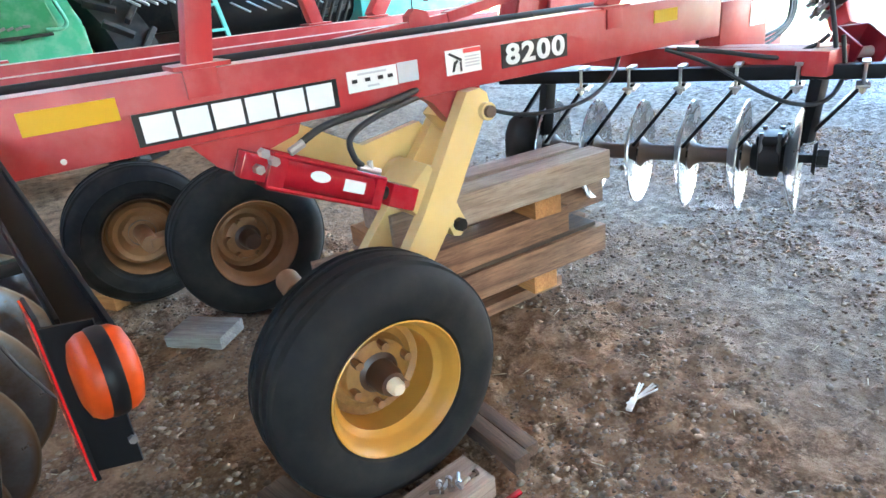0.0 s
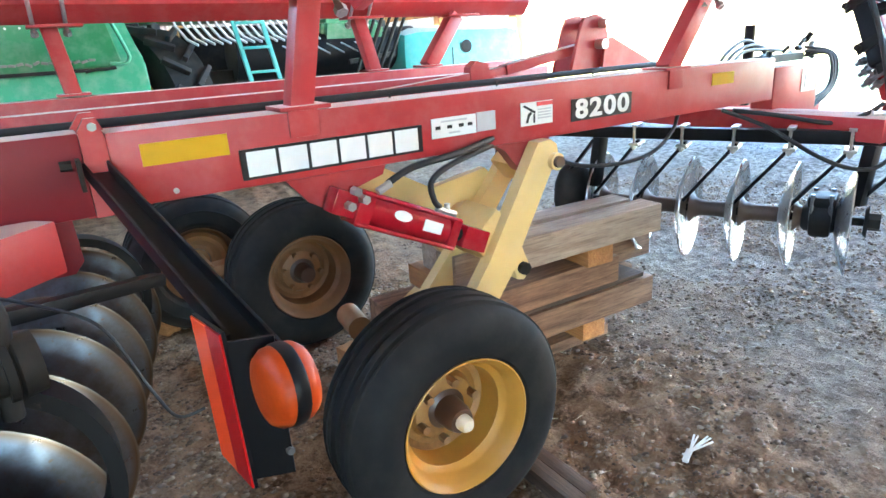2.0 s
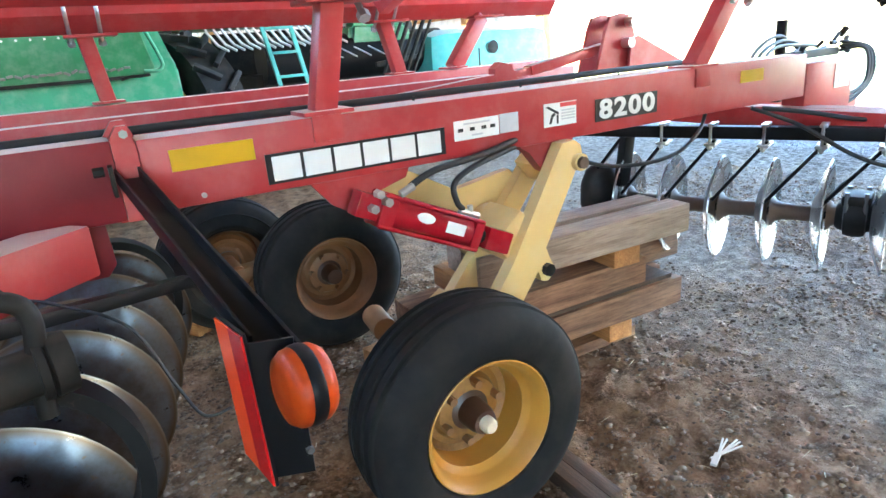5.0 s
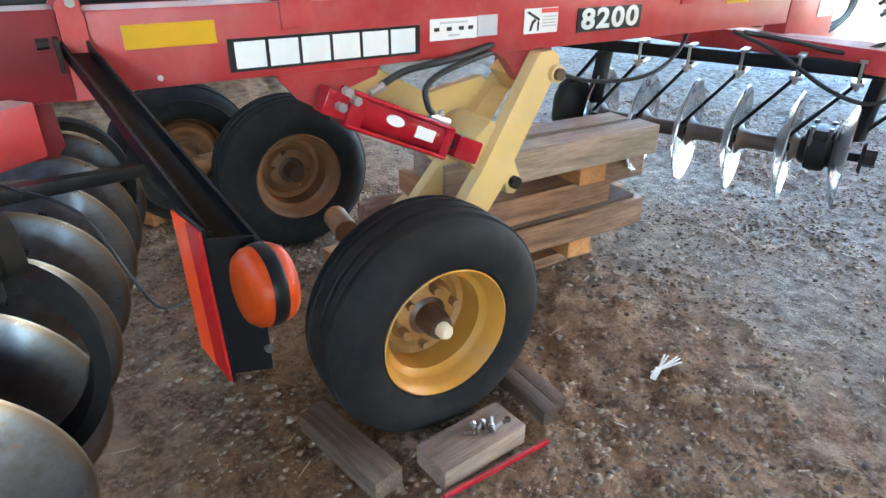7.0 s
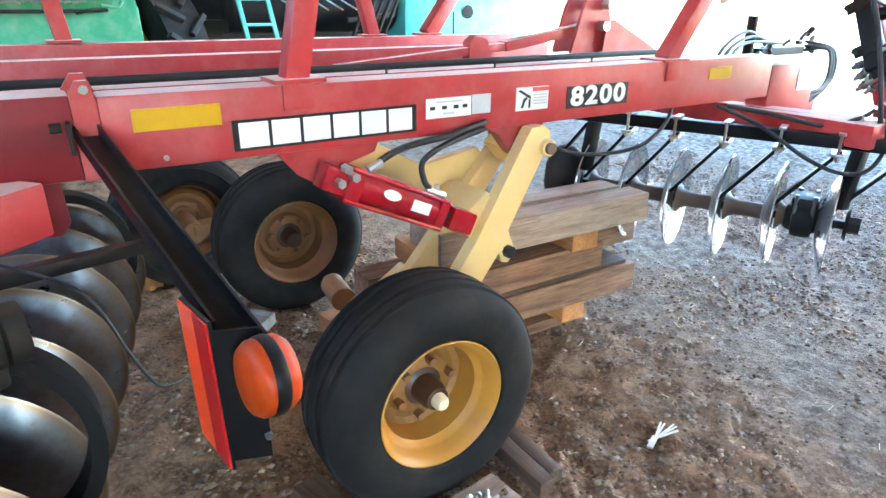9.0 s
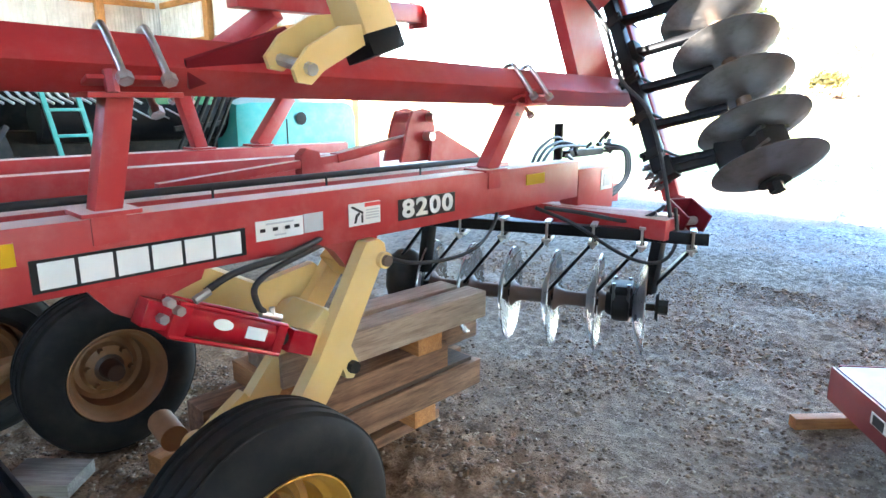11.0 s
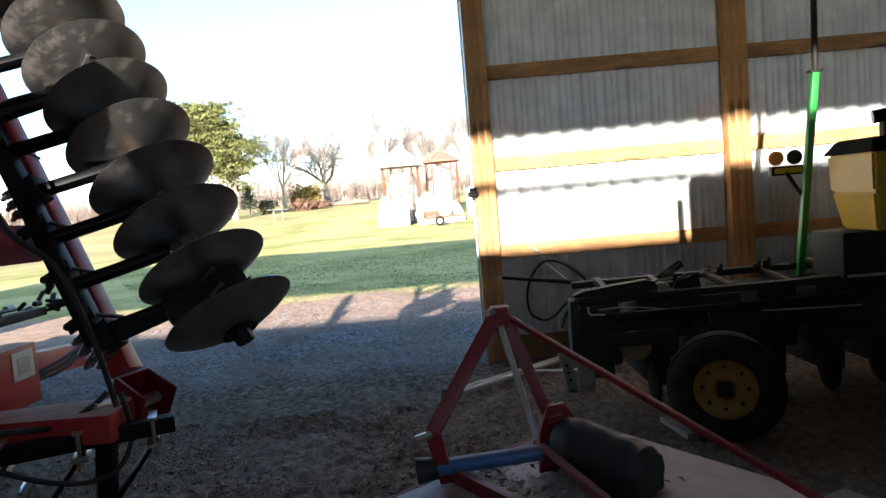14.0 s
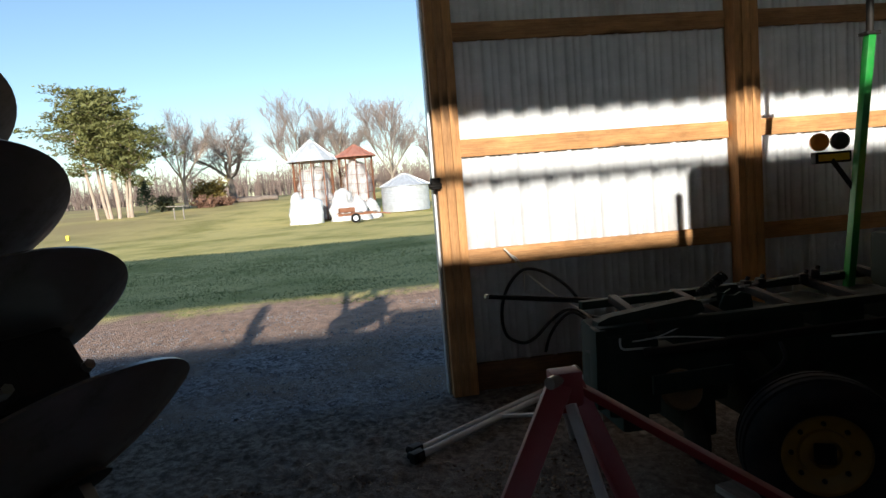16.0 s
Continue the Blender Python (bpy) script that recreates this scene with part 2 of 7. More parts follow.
SKIRT = timber("brown_skirt_board", (0.30, 0.16, 0.075), (0.19, 0.10, 0.05))
CLOTH = plain("white_rag", (0.62, 0.59, 0.53), 0.9)
BLUE = painted("blue_paint", (0.03, 0.11, 0.28), 0.35, dust=0.2)
# for walls out of view, dark so that they bounce little light
LINER = timber("dark_old_boards", (0.12, 0.095, 0.075), (0.06, 0.048, 0.038))
RIM_YELLOW = painted("muddy_yellow_rim", (0.26, 0.145, 0.015), 0.5, dust=0.6, dust_color=(0.10, 0.07, 0.04), top_dust_sheen=0.1, wear=0.4)
SPROCKET = painted("dirty_yellow_paint", (0.13, 0.07, 0.015), 0.6, dust=0.7, dust_color=(0.05, 0.04, 0.03), top_dust_sheen=0.2, wear=0.6)
for paint, gloss in ((RED, 0.32), (RED_DARK, 0.28), (BLACK, 0.14), (DARK_IRON, 0.16)):
    paint.node_tree.nodes["Principled BSDF"].inputs["Specular IOR Level"].default_value = gloss
for glass in (AMBER, REFLECT_RED, REFLECT_DEEP, DECAL_YELLOW):
    glass.node_tree.nodes["Principled BSDF"].inputs["Specular IOR Level"].default_value = 0.18
RIM_HUB = painted("rusty_brown_hub", (0.055, 0.024, 0.014), 0.42, dust=0.3, dust_color=(0.12, 0.065, 0.035), top_dust_sheen=0.2, wear=0.5)
RIM_RUST = painted("rust_stained_rim_paint", (0.33, 0.145, 0.028), 0.5, dust=0.9, dust_color=(0.085, 0.038, 0.018), top_dust_sheen=0.1, wear=0.9)
AMBER_PALE = plain("pale_amber_lens", (0.90, 0.30, 0.02), 0.35, vary=0.1, scale=60)
LINER_PALE = timber("pale_roof_boards", (0.60, 0.57, 0.53), (0.44, 0.41, 0.38))
LAMP_GREY = plain("smoked_grey_lens", (0.045, 0.05, 0.055), 0.25, vary=0.2, scale=60)

# ---- building helpers ----
def V(*a):
    return Vector(a)


def finish(bm, name, mats, smooth=35):
    me = bpy.data.meshes.new(name)
    bmesh.ops.recalc_face_normals(bm, faces=bm.faces[:])
    bm.to_mesh(me)
    bm.free()
    for m in mats if isinstance(mats, (list, tuple)) else [mats]:
        me.materials.append(m)
    if smooth:
        me.polygons.foreach_set("use_smooth", [True] * len(me.polygons))
        me.set_sharp_from_angle(angle=radians(smooth))
    return me


def empty(name, at, label, category, group="", kind=""):
    ob = new(name)
    ob.location = at
    ob.empty_display_size = 0.1
    return tagged(ob, label, category, group, kind)


def hang(ob, parent):
    ob.parent = parent
    if parent.data is None:
        ob.matrix_parent_inverse = Matrix.LocRotScale(parent.location, parent.rotation_euler, None).inverted()
    return ob


def part(name, bm, material, parent, label="", smooth=35):
    """One mesh object under a thing or under a part, built where it stands."""
    ob = hang(new(name, finish(bm, name, material, smooth)), parent)
    return tagged(ob, label)


def put(name, me, parent, m, label=""):
    """An object on shared mesh data at the pose m, under a thing or a part."""
    ob = hang(new(name, me), parent)
    ob.matrix_basis = m
    return tagged(ob, label)


def thing(name, bm, material, label, category, group="", kind="", smooth=35):
    return tagged(new(name, finish(bm, name, material, smooth)), label, category, group, kind)


def box(bm, c, s, m=None, bevel=0.0, mat=0):
    """A box round c with sides s, optionally turned by m about its middle."""
    t = Matrix.Translation(c) @ (m.to_4x4() if m else Matrix()) @ Matrix.Diagonal((s[0], s[1], s[2], 1))
    made = bmesh.ops.create_cube(bm, size=1.0, matrix=t)["verts"]
    faces = {f for v in made for f in v.link_faces}
    for f in faces:
        f.material_index = mat
    if bevel:
        edges = list({e for v in made for e in v.link_edges})
        out = bmesh.ops.bevel(bm, geom=edges, offset=bevel, segments=2, affect="EDGES", profile=0.6)
        for f in out["faces"]:
            f.material_index = mat
    return made


def turn(a, b, up=(0, 0, 1)):
    """Axes with x from a to b and z as near to up as can be."""
    x = (Vector(b) - Vector(a)).normalized()
    y = Vector(up).cross(x)
    y = y.normalized() if y.length > 1e-4 else Vector((0, 1, 0))
    z = x.cross(y)
    return Matrix((x, y, z)).transposed()


def bar(bm, a, b, w, h, up=(0, 0, 1), bevel=0.004, mat=0):
    """A straight bar from a to b, w across and h along up."""
    a, b = Vector(a), Vector(b)
    box(bm, (a + b) / 2, ((b - a).length, w, h), turn(a, b, up), bevel, mat)


def rod(bm, a, b, r, r2=None, n=14, mat=0):
    a, b = Vector(a), Vector(b)
    m = Matrix.Translation((a + b) / 2) @ (b - a).to_track_quat("Z", "Y").to_matrix().to_4x4()
    made = bmesh.ops.create_cone(bm, cap_ends=True, segments=n, radius1=r, radius2=r if r2 is None else r2, depth=(b - a).length, matrix=m)["verts"]
    for f in {f for v in made for f in v.link_faces}:
        f.material_index = mat


def lathe(bm, profile, at, axis, n=40, mat=0, closed=False):
    """Turns (radius, height) pairs round the axis."""
    m = Matrix.Translation(at) @ Vector(axis).to_track_quat("Z", "Y").to_matrix().to_4x4()
    rings = []
    for r, h in profile:
        if r < 1e-5:
            rings.append([bm.verts.new(m @ Vector((0, 0, h)))])
        else:
            rings.append([bm.verts.new(m @ Vector((r * math.cos(2 * math.pi * k / n), r * math.sin(2 * math.pi * k / n), h))) for k in range(n)])
    pairs = list(zip(rings, rings[1:])) + ([(rings[-1], rings[0])] if closed else [])
    for p, q in pairs:
        for k in range(n):
            j = (k + 1) % n
            ring = [p[k % len(p)], p[j % len(p)], q[j % len(q)], q[k % len(q)]]
            ring = list(dict.fromkeys(ring))
            if len(ring) > 2:
                f = bm.faces.new(ring)
                f.material_index = mat


def plate(bm, pts, thick, m, mat=0):
    """A flat outline in the x-y plane of m, made thick along its z."""
    low = [bm.verts.new(m @ Vector((x, y, -thick / 2))) for x, y in pts]
    high = [bm.verts.new(m @ Vector((x, y, thick / 2))) for x, y in pts]
    faces = [bm.faces.new(low[::-1]), bm.faces.new(high)]
    for k in range(len(pts)):
        j = (k + 1) % len(pts)
        faces.append(bm.faces.new([low[k], low[j], high[j], high[k]]))
    for f in faces:
        f.material_index = mat


def side_plane(y):
    """A plane that faces the camera's side of the harrow: x along the world's x, y up, thickness along the world's y."""
    return Matrix(((1, 0, 0, 0), (0, 0, -1, y), (0, 1, 0, 0), (0, 0, 0, 1)))


def round_outline(cx, cy, r, start, end, n=8):
    return [(cx + r * math.cos(radians(start + (end - start) * k / n)), cy + r * math.sin(radians(start + (end - start) * k / n))) for k in range(n + 1)]


def pipe(name, pts, r, material, parent=None, label="", tags=None):
    """A smooth hose or bent rod through points, as a mesh."""
    pts = [Vector(p) for p in pts]
    path = []
    count = len(pts)
    for k in range(count - 1):
        p0, p1, p2, p3 = pts[max(k - 1, 0)], pts[k], pts[k + 1], pts[min(k + 2, count - 1)]
        for s in range(8):
            t = s / 8
            path.append(0.5 * ((2 * p1) + (p2 - p0) * t + (2 * p0 - 5 * p1 + 4 * p2 - p3) * t * t + (3 * p1 - p0 - 3 * p2 + p3) * t ** 3))
    path.append(pts[-1])
    bm = bmesh.new()
    rings, n = [], 9
    side = None
    for k, p in enumerate(path):
        d = (path[min(k + 1, len(path) - 1)] - path[max(k - 1, 0)]).normalized()
        if side is None:
            side = d.orthogonal().normalized()
        side = (side - d * side.dot(d)).normalized()
        other = d.cross(side)
        rings.append([bm.verts.new(p + r * (math.cos(2 * math.pi * j / n) * side + math.sin(2 * math.pi * j / n) * other)) for j in range(n)])
    for a, b in zip(rings, rings[1:]):
        for j in range(n):
            bm.faces.new([a[j], a[(j + 1) % n], b[(j + 1) % n], b[j]])
    bm.faces.new(rings[0][::-1])
    bm.faces.new(rings[-1])
    if parent is not None:
        return part(name, bm, material, parent, label, 60)
    return thing(name, bm, material, *tags, smooth=60)

# ---- ground ----
def hill(x, y):
    r = math.hypot(x, y)
    return 3.7 * (1 - math.exp(-(r - 48) / 50)) if r > 48 else 0.0


def spaced(parts):
    out = []
    for a, b, step in parts:
        n = max(1, round((b - a) / step))
        out += [a + (b - a) * k / n for k in range(n)]
    return out + [parts[-1][1]]


def ground_height(x, y):
    z = hill(x, y)
    if -3 < x < 14 and -6 < y < 7:
        p = Vector((x, y, 0))
        rough = 0.35 + 0.65 * max(0.0, min(1.0, (noise.noise(p * 0.7) + 0.4)))
        z += 0.013 * max(0.0, 1 - abs(y - 0.35) / 1.1) * max(0.0, 1 - abs(x - 1.5) / 1.3) * abs(math.sin((y + 0.30 * x + 0.10 * noise.noise(p * 1.8)) * 17.0))
        z += rough * (0.022 * noise.noise(p * 2.3) + 0.028 * abs(noise.noise(p * 5.5 + V(3, 1, 7))) + 0.026 * noise.noise(p * 9.0) + 0.024 * noise.noise(p * 19.0 + V(noise.noise(p * 4), 0, 0)))
    elif x < 60:
        z += 0.05 * noise.noise(Vector((x * 0.25, y * 0.25, 4)))
    return z - 0.012


def ground_sheet():
    xs = spaced([(-500, -60, 60), (-60, -8, 6), (-8, -2, 0.4), (-2, 5, 0.03), (5, 7, 0.06), (7, 14, 0.14), (14, 50, 2), (50, 150, 8), (150, 1500, 150)])
    ys = spaced([(-900, -60, 80), (-60, -8, 6), (-8, -2.5, 0.3), (-2.5, 2.5, 0.03), (2.5, 3.5, 0.08), (3.5, 8, 0.2), (8, 50, 2.5), (50, 150, 10), (150, 900, 100)])
    verts = [(x, y, ground_height(x, y)) for y in ys for x in xs]
    w = len(xs)
    faces = [(j * w + i, j * w + i + 1, (j + 1) * w + i + 1, (j + 1) * w + i) for j in range(len(ys) - 1) for i in range(w - 1)]
    me = bpy.data.meshes.new("ground")
    me.from_pydata(verts, [], faces)
    me.polygons.foreach_set("use_smooth", [True] * len(faces))
    return me


def ground_material():
    m, nt, b = base_material("dirt_gravel_and_grass")
    geo = nt.nodes.new("ShaderNodeNewGeometry")
    sep = nt.nodes.new("ShaderNodeSeparateXYZ")
    nt.links.new(geo.outputs["Position"], sep.inputs[0])

    def tex(scale, detail=5.0, rough=0.6):
        n = nt.nodes.new("ShaderNodeTexNoise")
        n.inputs["Scale"].default_value, n.inputs["Detail"].default_value, n.inputs["Roughness"].default_value = scale, detail, rough
        nt.links.new(geo.outputs["Position"], n.inputs["Vector"])
        return n.outputs[0]

    def math_node(op, a, c):
        n = nt.nodes.new("ShaderNodeMath")
        n.operation = op
        for sock, value in zip(n.inputs, (a, c)):
            if hasattr(value, "is_linked"):
                nt.links.new(value, sock)
            else:
                sock.default_value = value
        return n.outputs[0]

    brown = mix(nt, ramp(nt, tex(9), 0.35, 0.7).outputs[0], (0.078, 0.046, 0.027, 1), (0.32, 0.200, 0.123, 1))
    brown = mix(nt, ramp(nt, tex(55, 4), 0.45, 0.75).outputs[0], brown, (0.32, 0.213, 0.134, 1))
    grey = mix(nt, ramp(nt, tex(14), 0.3, 0.7).outputs[0], (0.076, 0.060, 0.046, 1), (0.255, 0.206, 0.161, 1))
    grey = mix(nt, ramp(nt, tex(45, 3), 0.56, 0.70).outputs[0], grey, (0.33, 0.275, 0.225, 1))
    # redder, damper soil round the wheels, greyer dust and grit towards the door
    fx = math_node("ADD", sep.outputs["X"], math_node("MULTIPLY", math_node("SUBTRACT", tex(0.9), 0.5), 3.0))
    # part of the floor's light and dark along x is put into these tones
    pale = mix(nt, ramp(nt, tex(16, 4), 0.4, 0.62).outputs[0], (0.052, 0.041, 0.032, 1), (0.185, 0.155, 0.128, 1))
    dirt = mix(nt, ramp(nt, math_node("MULTIPLY", fx, 0.15), 0.17, 0.36).outputs[0], brown, grey)
    dirt = mix(nt, ramp(nt, math_node("MULTIPLY", fx, 0.15), 0.52, 0.85).outputs[0], dirt, pale)
    stone = nt.nodes.new("ShaderNodeTexVoronoi")
    stone.inputs["Scale"].default_value = 28
    nt.links.new(geo.outputs["Position"], stone.inputs["Vector"])
    gravel = mix(nt, ramp(nt, stone.outputs["Color"], 0.2, 0.8).outputs[0], (0.065, 0.065, 0.07, 1), (0.25, 0.25, 0.265, 1))
    gravel = mix(nt, ramp(nt, tex(0.8), 0.4, 0.65).outputs[0], gravel, (0.17, 0.135, 0.11, 1))
    out = math_node("ADD", sep.outputs["X"], math_node("MULTIPLY", math_node("SUBTRACT", tex(1.5), 0.5), 1.0))
    # dirt track; the sun strip's salmon brightness is put into its colour
    sunlit_track = mix(nt, ramp(nt, tex(5, 6), 0.3, 0.7).outputs[0], (0.30, 0.19, 0.135, 1), (0.56, 0.37, 0.27, 1))
    sunlit_track = mix(nt, ramp(nt, tex(60, 3), 0.55, 0.72).outputs[0], sunlit_track, (0.27, 0.25, 0.23, 1))
    yard = mix(nt, ramp(nt, math_node("MULTIPLY", out, 0.1), 0.60, 0.64).outputs[0], dirt, gravel)
    yard = mix(nt, ramp(nt, math_node("MULTIPLY", out, 0.1), 0.84, 0.96).outputs[0], yard, sunlit_track)
    grass = mix(nt, ramp(nt, tex(0.22, 6, 0.65), 0.36, 0.55).outputs[0], (0.24, 0.25, 0.052, 1), (0.72, 0.60, 0.23, 1))
    grass = mix(nt, ramp(nt, tex(12, 6, 0.7), 0.35, 0.75).outputs[0], grass, (0.50, 0.41, 0.17, 1))
    straw = mix(nt, ramp(nt, tex(0.06, 4), 0.32, 0.52).outputs[0], grass, (0.42, 0.33, 0.16, 1))
    far = ramp(nt, math_node("MULTIPLY", math_node("ADD", sep.outputs["Y"], math_node("MULTIPLY", sep.outputs["X"], 0.15)), 0.02), 0.3, 0.6)
    grass = mix(nt, far.outputs[0], grass, straw)
    edge = math_node("ADD", sep.outputs["X"], math_node("MULTIPLY", math_node("SUBTRACT", tex(0.9, 6, 0.7), 0.5), 3.2))
    land = mix(nt, ramp(nt, math_node("MULTIPLY", edge, 0.05), 0.585, 0.615).outputs[0], yard, grass)
    nt.links.new(land, b.inputs["Base Color"])
    damp = ramp(nt, tex(1.7, 4), 0.35, 0.65, (0.68, 0.68, 0.68, 1), (0.92, 0.92, 0.92, 1))
    nt.links.new(damp.outputs[0], b.inputs["Roughness"])
    b.inputs["Specular IOR Level"].default_value = 0.05
    lumps = math_node("ADD", math_node("MULTIPLY", tex(24, 6, 0.62), 1.0), math_node("MULTIPLY", tex(85, 3), 0.22))
    bump(nt, b, lumps, 1.0, 0.026)
    return m


GROUND = ground_material()
gme = ground_sheet()
gme.materials.append(GROUND)
tagged(new("ground", gme), "trodden brown dirt floor running out to grey gravel and grass", "ground", kind="structure")

# ---- barn ----
PANEL_X = 6.335
EAVE = 5.0
GIRTS = (1.095, 1.98, 2.885, 3.79, 4.68)


def ribbed_sheet(name, a, b, low, high, outward, label, material=None):
    """Ribbed steel siding from a to b on the plan, ribs standing towards outward."""
    a, b, out = Vector((*a, 0)), Vector((*b, 0)), Vector((*outward, 0))
    along = (b - a).normalized()
    length = (b - a).length
    offs = []
    s = 0.0
    while s < length:
        offs += [(s, 0), (s + 0.012, 0.026), (s + 0.040, 0.026), (s + 0.052, 0), (s + 0.104, 0), (s + 0.110, 0.006), (s + 0.122, 0.006), (s + 0.128, 0)]
        offs += [(s + 0.158, 0), (s + 0.164, 0.006), (s + 0.176, 0.006), (s + 0.182, 0)]
        s += 0.2285
    offs = [(min(s, length), d) for s, d in offs] + [(length, 0)]
    bm = bmesh.new()
    lower = [bm.verts.new(a + along * s - out * d + V(0, 0, low)) for s, d in offs]
    upper = [bm.verts.new(a + along * s - out * d + V(0, 0, high)) for s, d in offs]
    for k in range(len(offs) - 1):
        if offs[k + 1][0] - offs[k][0] > 1e-4:
            bm.faces.new([lower[k], lower[k + 1], upper[k + 1], upper[k]])
    ob = thing(name, bm, material or WHITE_METAL, label, "wall", kind="structure", smooth=20)
    sol = ob.modifiers.new("sheet", "SOLIDIFY")
    sol.thickness = 0.0015
    return ob


def board(name, a, b, w, h, material, label, category="beam", up=(0, 0, 1), group="", kind="structure"):
    """A sawn board whose grain runs along it."""
    a, b = Vector(a), Vector(b)
    key = (round((b - a).length, 3), round(w, 3), round(h, 3), material.name)
    if key not in BOARDS:
        bm = bmesh.new()
        box(bm, (0, 0, 0), ((b - a).length, w, h), None, min(0.004, min(w, h) * 0.2))
        BOARDS[key] = finish(bm, name, material)
    m = Matrix.Translation((a + b) / 2) @ turn(a, b, up).to_4x4()
    ob = new(name, BOARDS[key])
    ob.matrix_basis = m
    return tagged(ob, label, category, group, kind)


BOARDS = {}
DOOR_LEFT = 7.4
POSTS = [-1.695, -4.22, -6.75]
ribbed_sheet("wall_east", (PANEL_X, -8.0), (PANEL_X, -1.62), 0.0, EAVE, (1, 0), "white ribbed steel siding fixed outside the wooden girts")
ribbed_sheet("wall_east_far", (PANEL_X, DOOR_LEFT), (PANEL_X, 15.0), 0.0, EAVE, (1, 0), "white ribbed steel siding beside the wide doorway")
ribbed_sheet("wall_north", (-6.0, 15.0), (PANEL_X, 15.0), 0.0, 6.0, (0, 1), "white ribbed steel siding of the far side wall")
# unseen near wall, dark against bounce; its opening is added to let light in
ribbed_sheet("wall_south", (PANEL_X, -8.0), (-0.4, -8.0), 0.0, 6.0, (0, -1), "unseen dark ribbed siding that closes the near side", LINER)
ribbed_sheet("wall_south_far", (-4.4, -8.0), (-6.0, -8.0), 0.0, 6.0, (0, -1), "unseen dark ribbed siding that closes the near side", LINER)
ribbed_sheet("wall_south_top", (-0.4, -8.0), (-4.4, -8.0), 3.0, 6.0, (0, -1), "unseen dark ribbed siding over an opening added for light", LINER)
for y in POSTS:
    # three planks nailed together make each post
    ply = (0.215 if y < -2 else 0.205) / 3
    post = board("wall_post", (6.245, y, 0), (6.245, y, EAVE), ply - 0.002, 0.14, WOOD_FRAME, "yellow pine wall post of three planks standing on the dirt floor", up=(1, 0, 0))
    for side in (-1, 1):
        put("plank", post.data, post, post.matrix_basis.inverted() @ Matrix.Translation((0.004 * side, ply * side, -0.002 * side)) @ post.matrix_basis)
for y in (7.5, 9.9, 12.4):
    board("wall_post", (6.245, y, 0), (6.245, y, EAVE), 0.2, 0.14, WOOD_FRAME, "yellow pine wall post standing on the dirt floor", up=(1, 0, 0))
for z in GIRTS:
    for a, b in ((-4.11, -1.80), (-6.64, -4.33), (-8.0, -6.86), (7.6, 9.8), (10.0, 12.3), (12.5, 14.9)):
        board("wall_girt", (6.312, a, z), (6.312, b, z), 0.042, 0.14, WOOD_FRAME, "yellow pine wall girt nailed between the posts")
for a, b in ((-4.11, -1.80), (-6.64, -4.33), (7.6, 9.8)):
    board("skirt_board", (6.312, a, 0.10), (6.312, b, 0.10), 0.04, 0.24, SKIRT, "brown treated skirt board at the foot of the wall")
for k in range(5):
    x = -5.5 + k * 2.6
    board("wall_post", (x, 14.9, 0), (x, 14.9, 5.6), 0.2, 0.16, WOOD_FRAME, "yellow pine wall post of the far side wall", up=(1, 0, 0))
for z in GIRTS:
    board("wall_girt", (-6.0, 14.95, z), (6.2, 14.95, z), 0.042, 0.14, WOOD_FRAME, "yellow pine wall girt of the far side wall")
board("door_header", (6.27, -1.80, 4.50), (6.27, 7.6, 4.50), 0.09, 0.30, WOOD_FRAME, "yellow pine header over the wide doorway")
bm = bmesh.new()
box(bm, (PANEL_X, 2.9, 4.74), (0.02, 9.1, 0.52))
thing("wall_east_top", bm, WHITE_METAL, "white steel siding above the wide doorway", "wall", kind="structure")
# metal trim and latch on the door post
bm = bmesh.new()
box(bm, (6.33, -1.578, 2.4), (0.13, 0.022, 4.8), None, 0.004)
thing("door_trim", bm, GALV, "white metal corner trim down the door post", "trim", kind="structure")
# west side, unseen: closed but for a long opening under the eave, its edges set to shape the low sun
bm = bmesh.new()
box(bm, (-5.6, -3.7, 5.95), (0.2, 8.6, 0.70))
box(bm, (-5.6, 7.8, 5.70), (0.2, 14.4, 1.20))
for k in range(38):
    # teeth like the roof sheet's ribs, added to scallop the sun patch's edge
    box(bm, (-5.6, -7.95 + 0.2285 * k, 5.585), (0.12, 0.10, 0.05))
thing("wall_west_header", bm, LINER, "unseen dark board that cuts the top of the sun patch", "wall", kind="structure")
bm = bmesh.new()
box(bm, (-5.6, -3.4, 2.2), (0.2, 9.2, 4.4))
box(bm, (-5.6, 8.1, 2.05), (0.2, 13.8, 4.1))
thing("wall_west", bm, LINER, "unseen dark board wall that cuts the foot of the sun patch", "wall", kind="structure")
# added out of view, cut so that its shadow shapes the dark on the east wall
bm = bmesh.new()
plate(bm, [(-6.0, 0.0), (-3.055, 0.0), (-3.055, 2.6)] + round_outline(-3.135, 2.80, 0.08, 0, 90, 5) + [(-6.0, 2.88)], 0.08, Matrix(((0, 0, 1, 2.0), (1, 0, 0, 0), (0, 1, 0, 0), (0, 0, 0, 1))))
box(bm, (2.0, -2.965, 1.34), (0.08, 0.07, 2.68), None, 0.01)
thing("wall_partition", bm, LINER, "unseen dark board added to cast shade on the wall and planter", "wall", kind="structure")
# unseen rail with teeth, put here only for its shadow line on the wall
bm = bmesh.new()
rod(bm, (-5.6, -8.0, 5.06), (-5.6, 15.0, 5.06), 0.045, None, 10)
for k in range(38):
    box(bm, (-5.6, -7.95 + 0.2285 * k, 5.01), (0.05, 0.07, 0.05))
thing("wall_west_rail", bm, LINER, "unseen thin rail added to cast a line across the sun patch", "rail", kind="structure")
# ceiling out of view, kept pale so that it bounces light onto the wall
bm = bmesh.new()
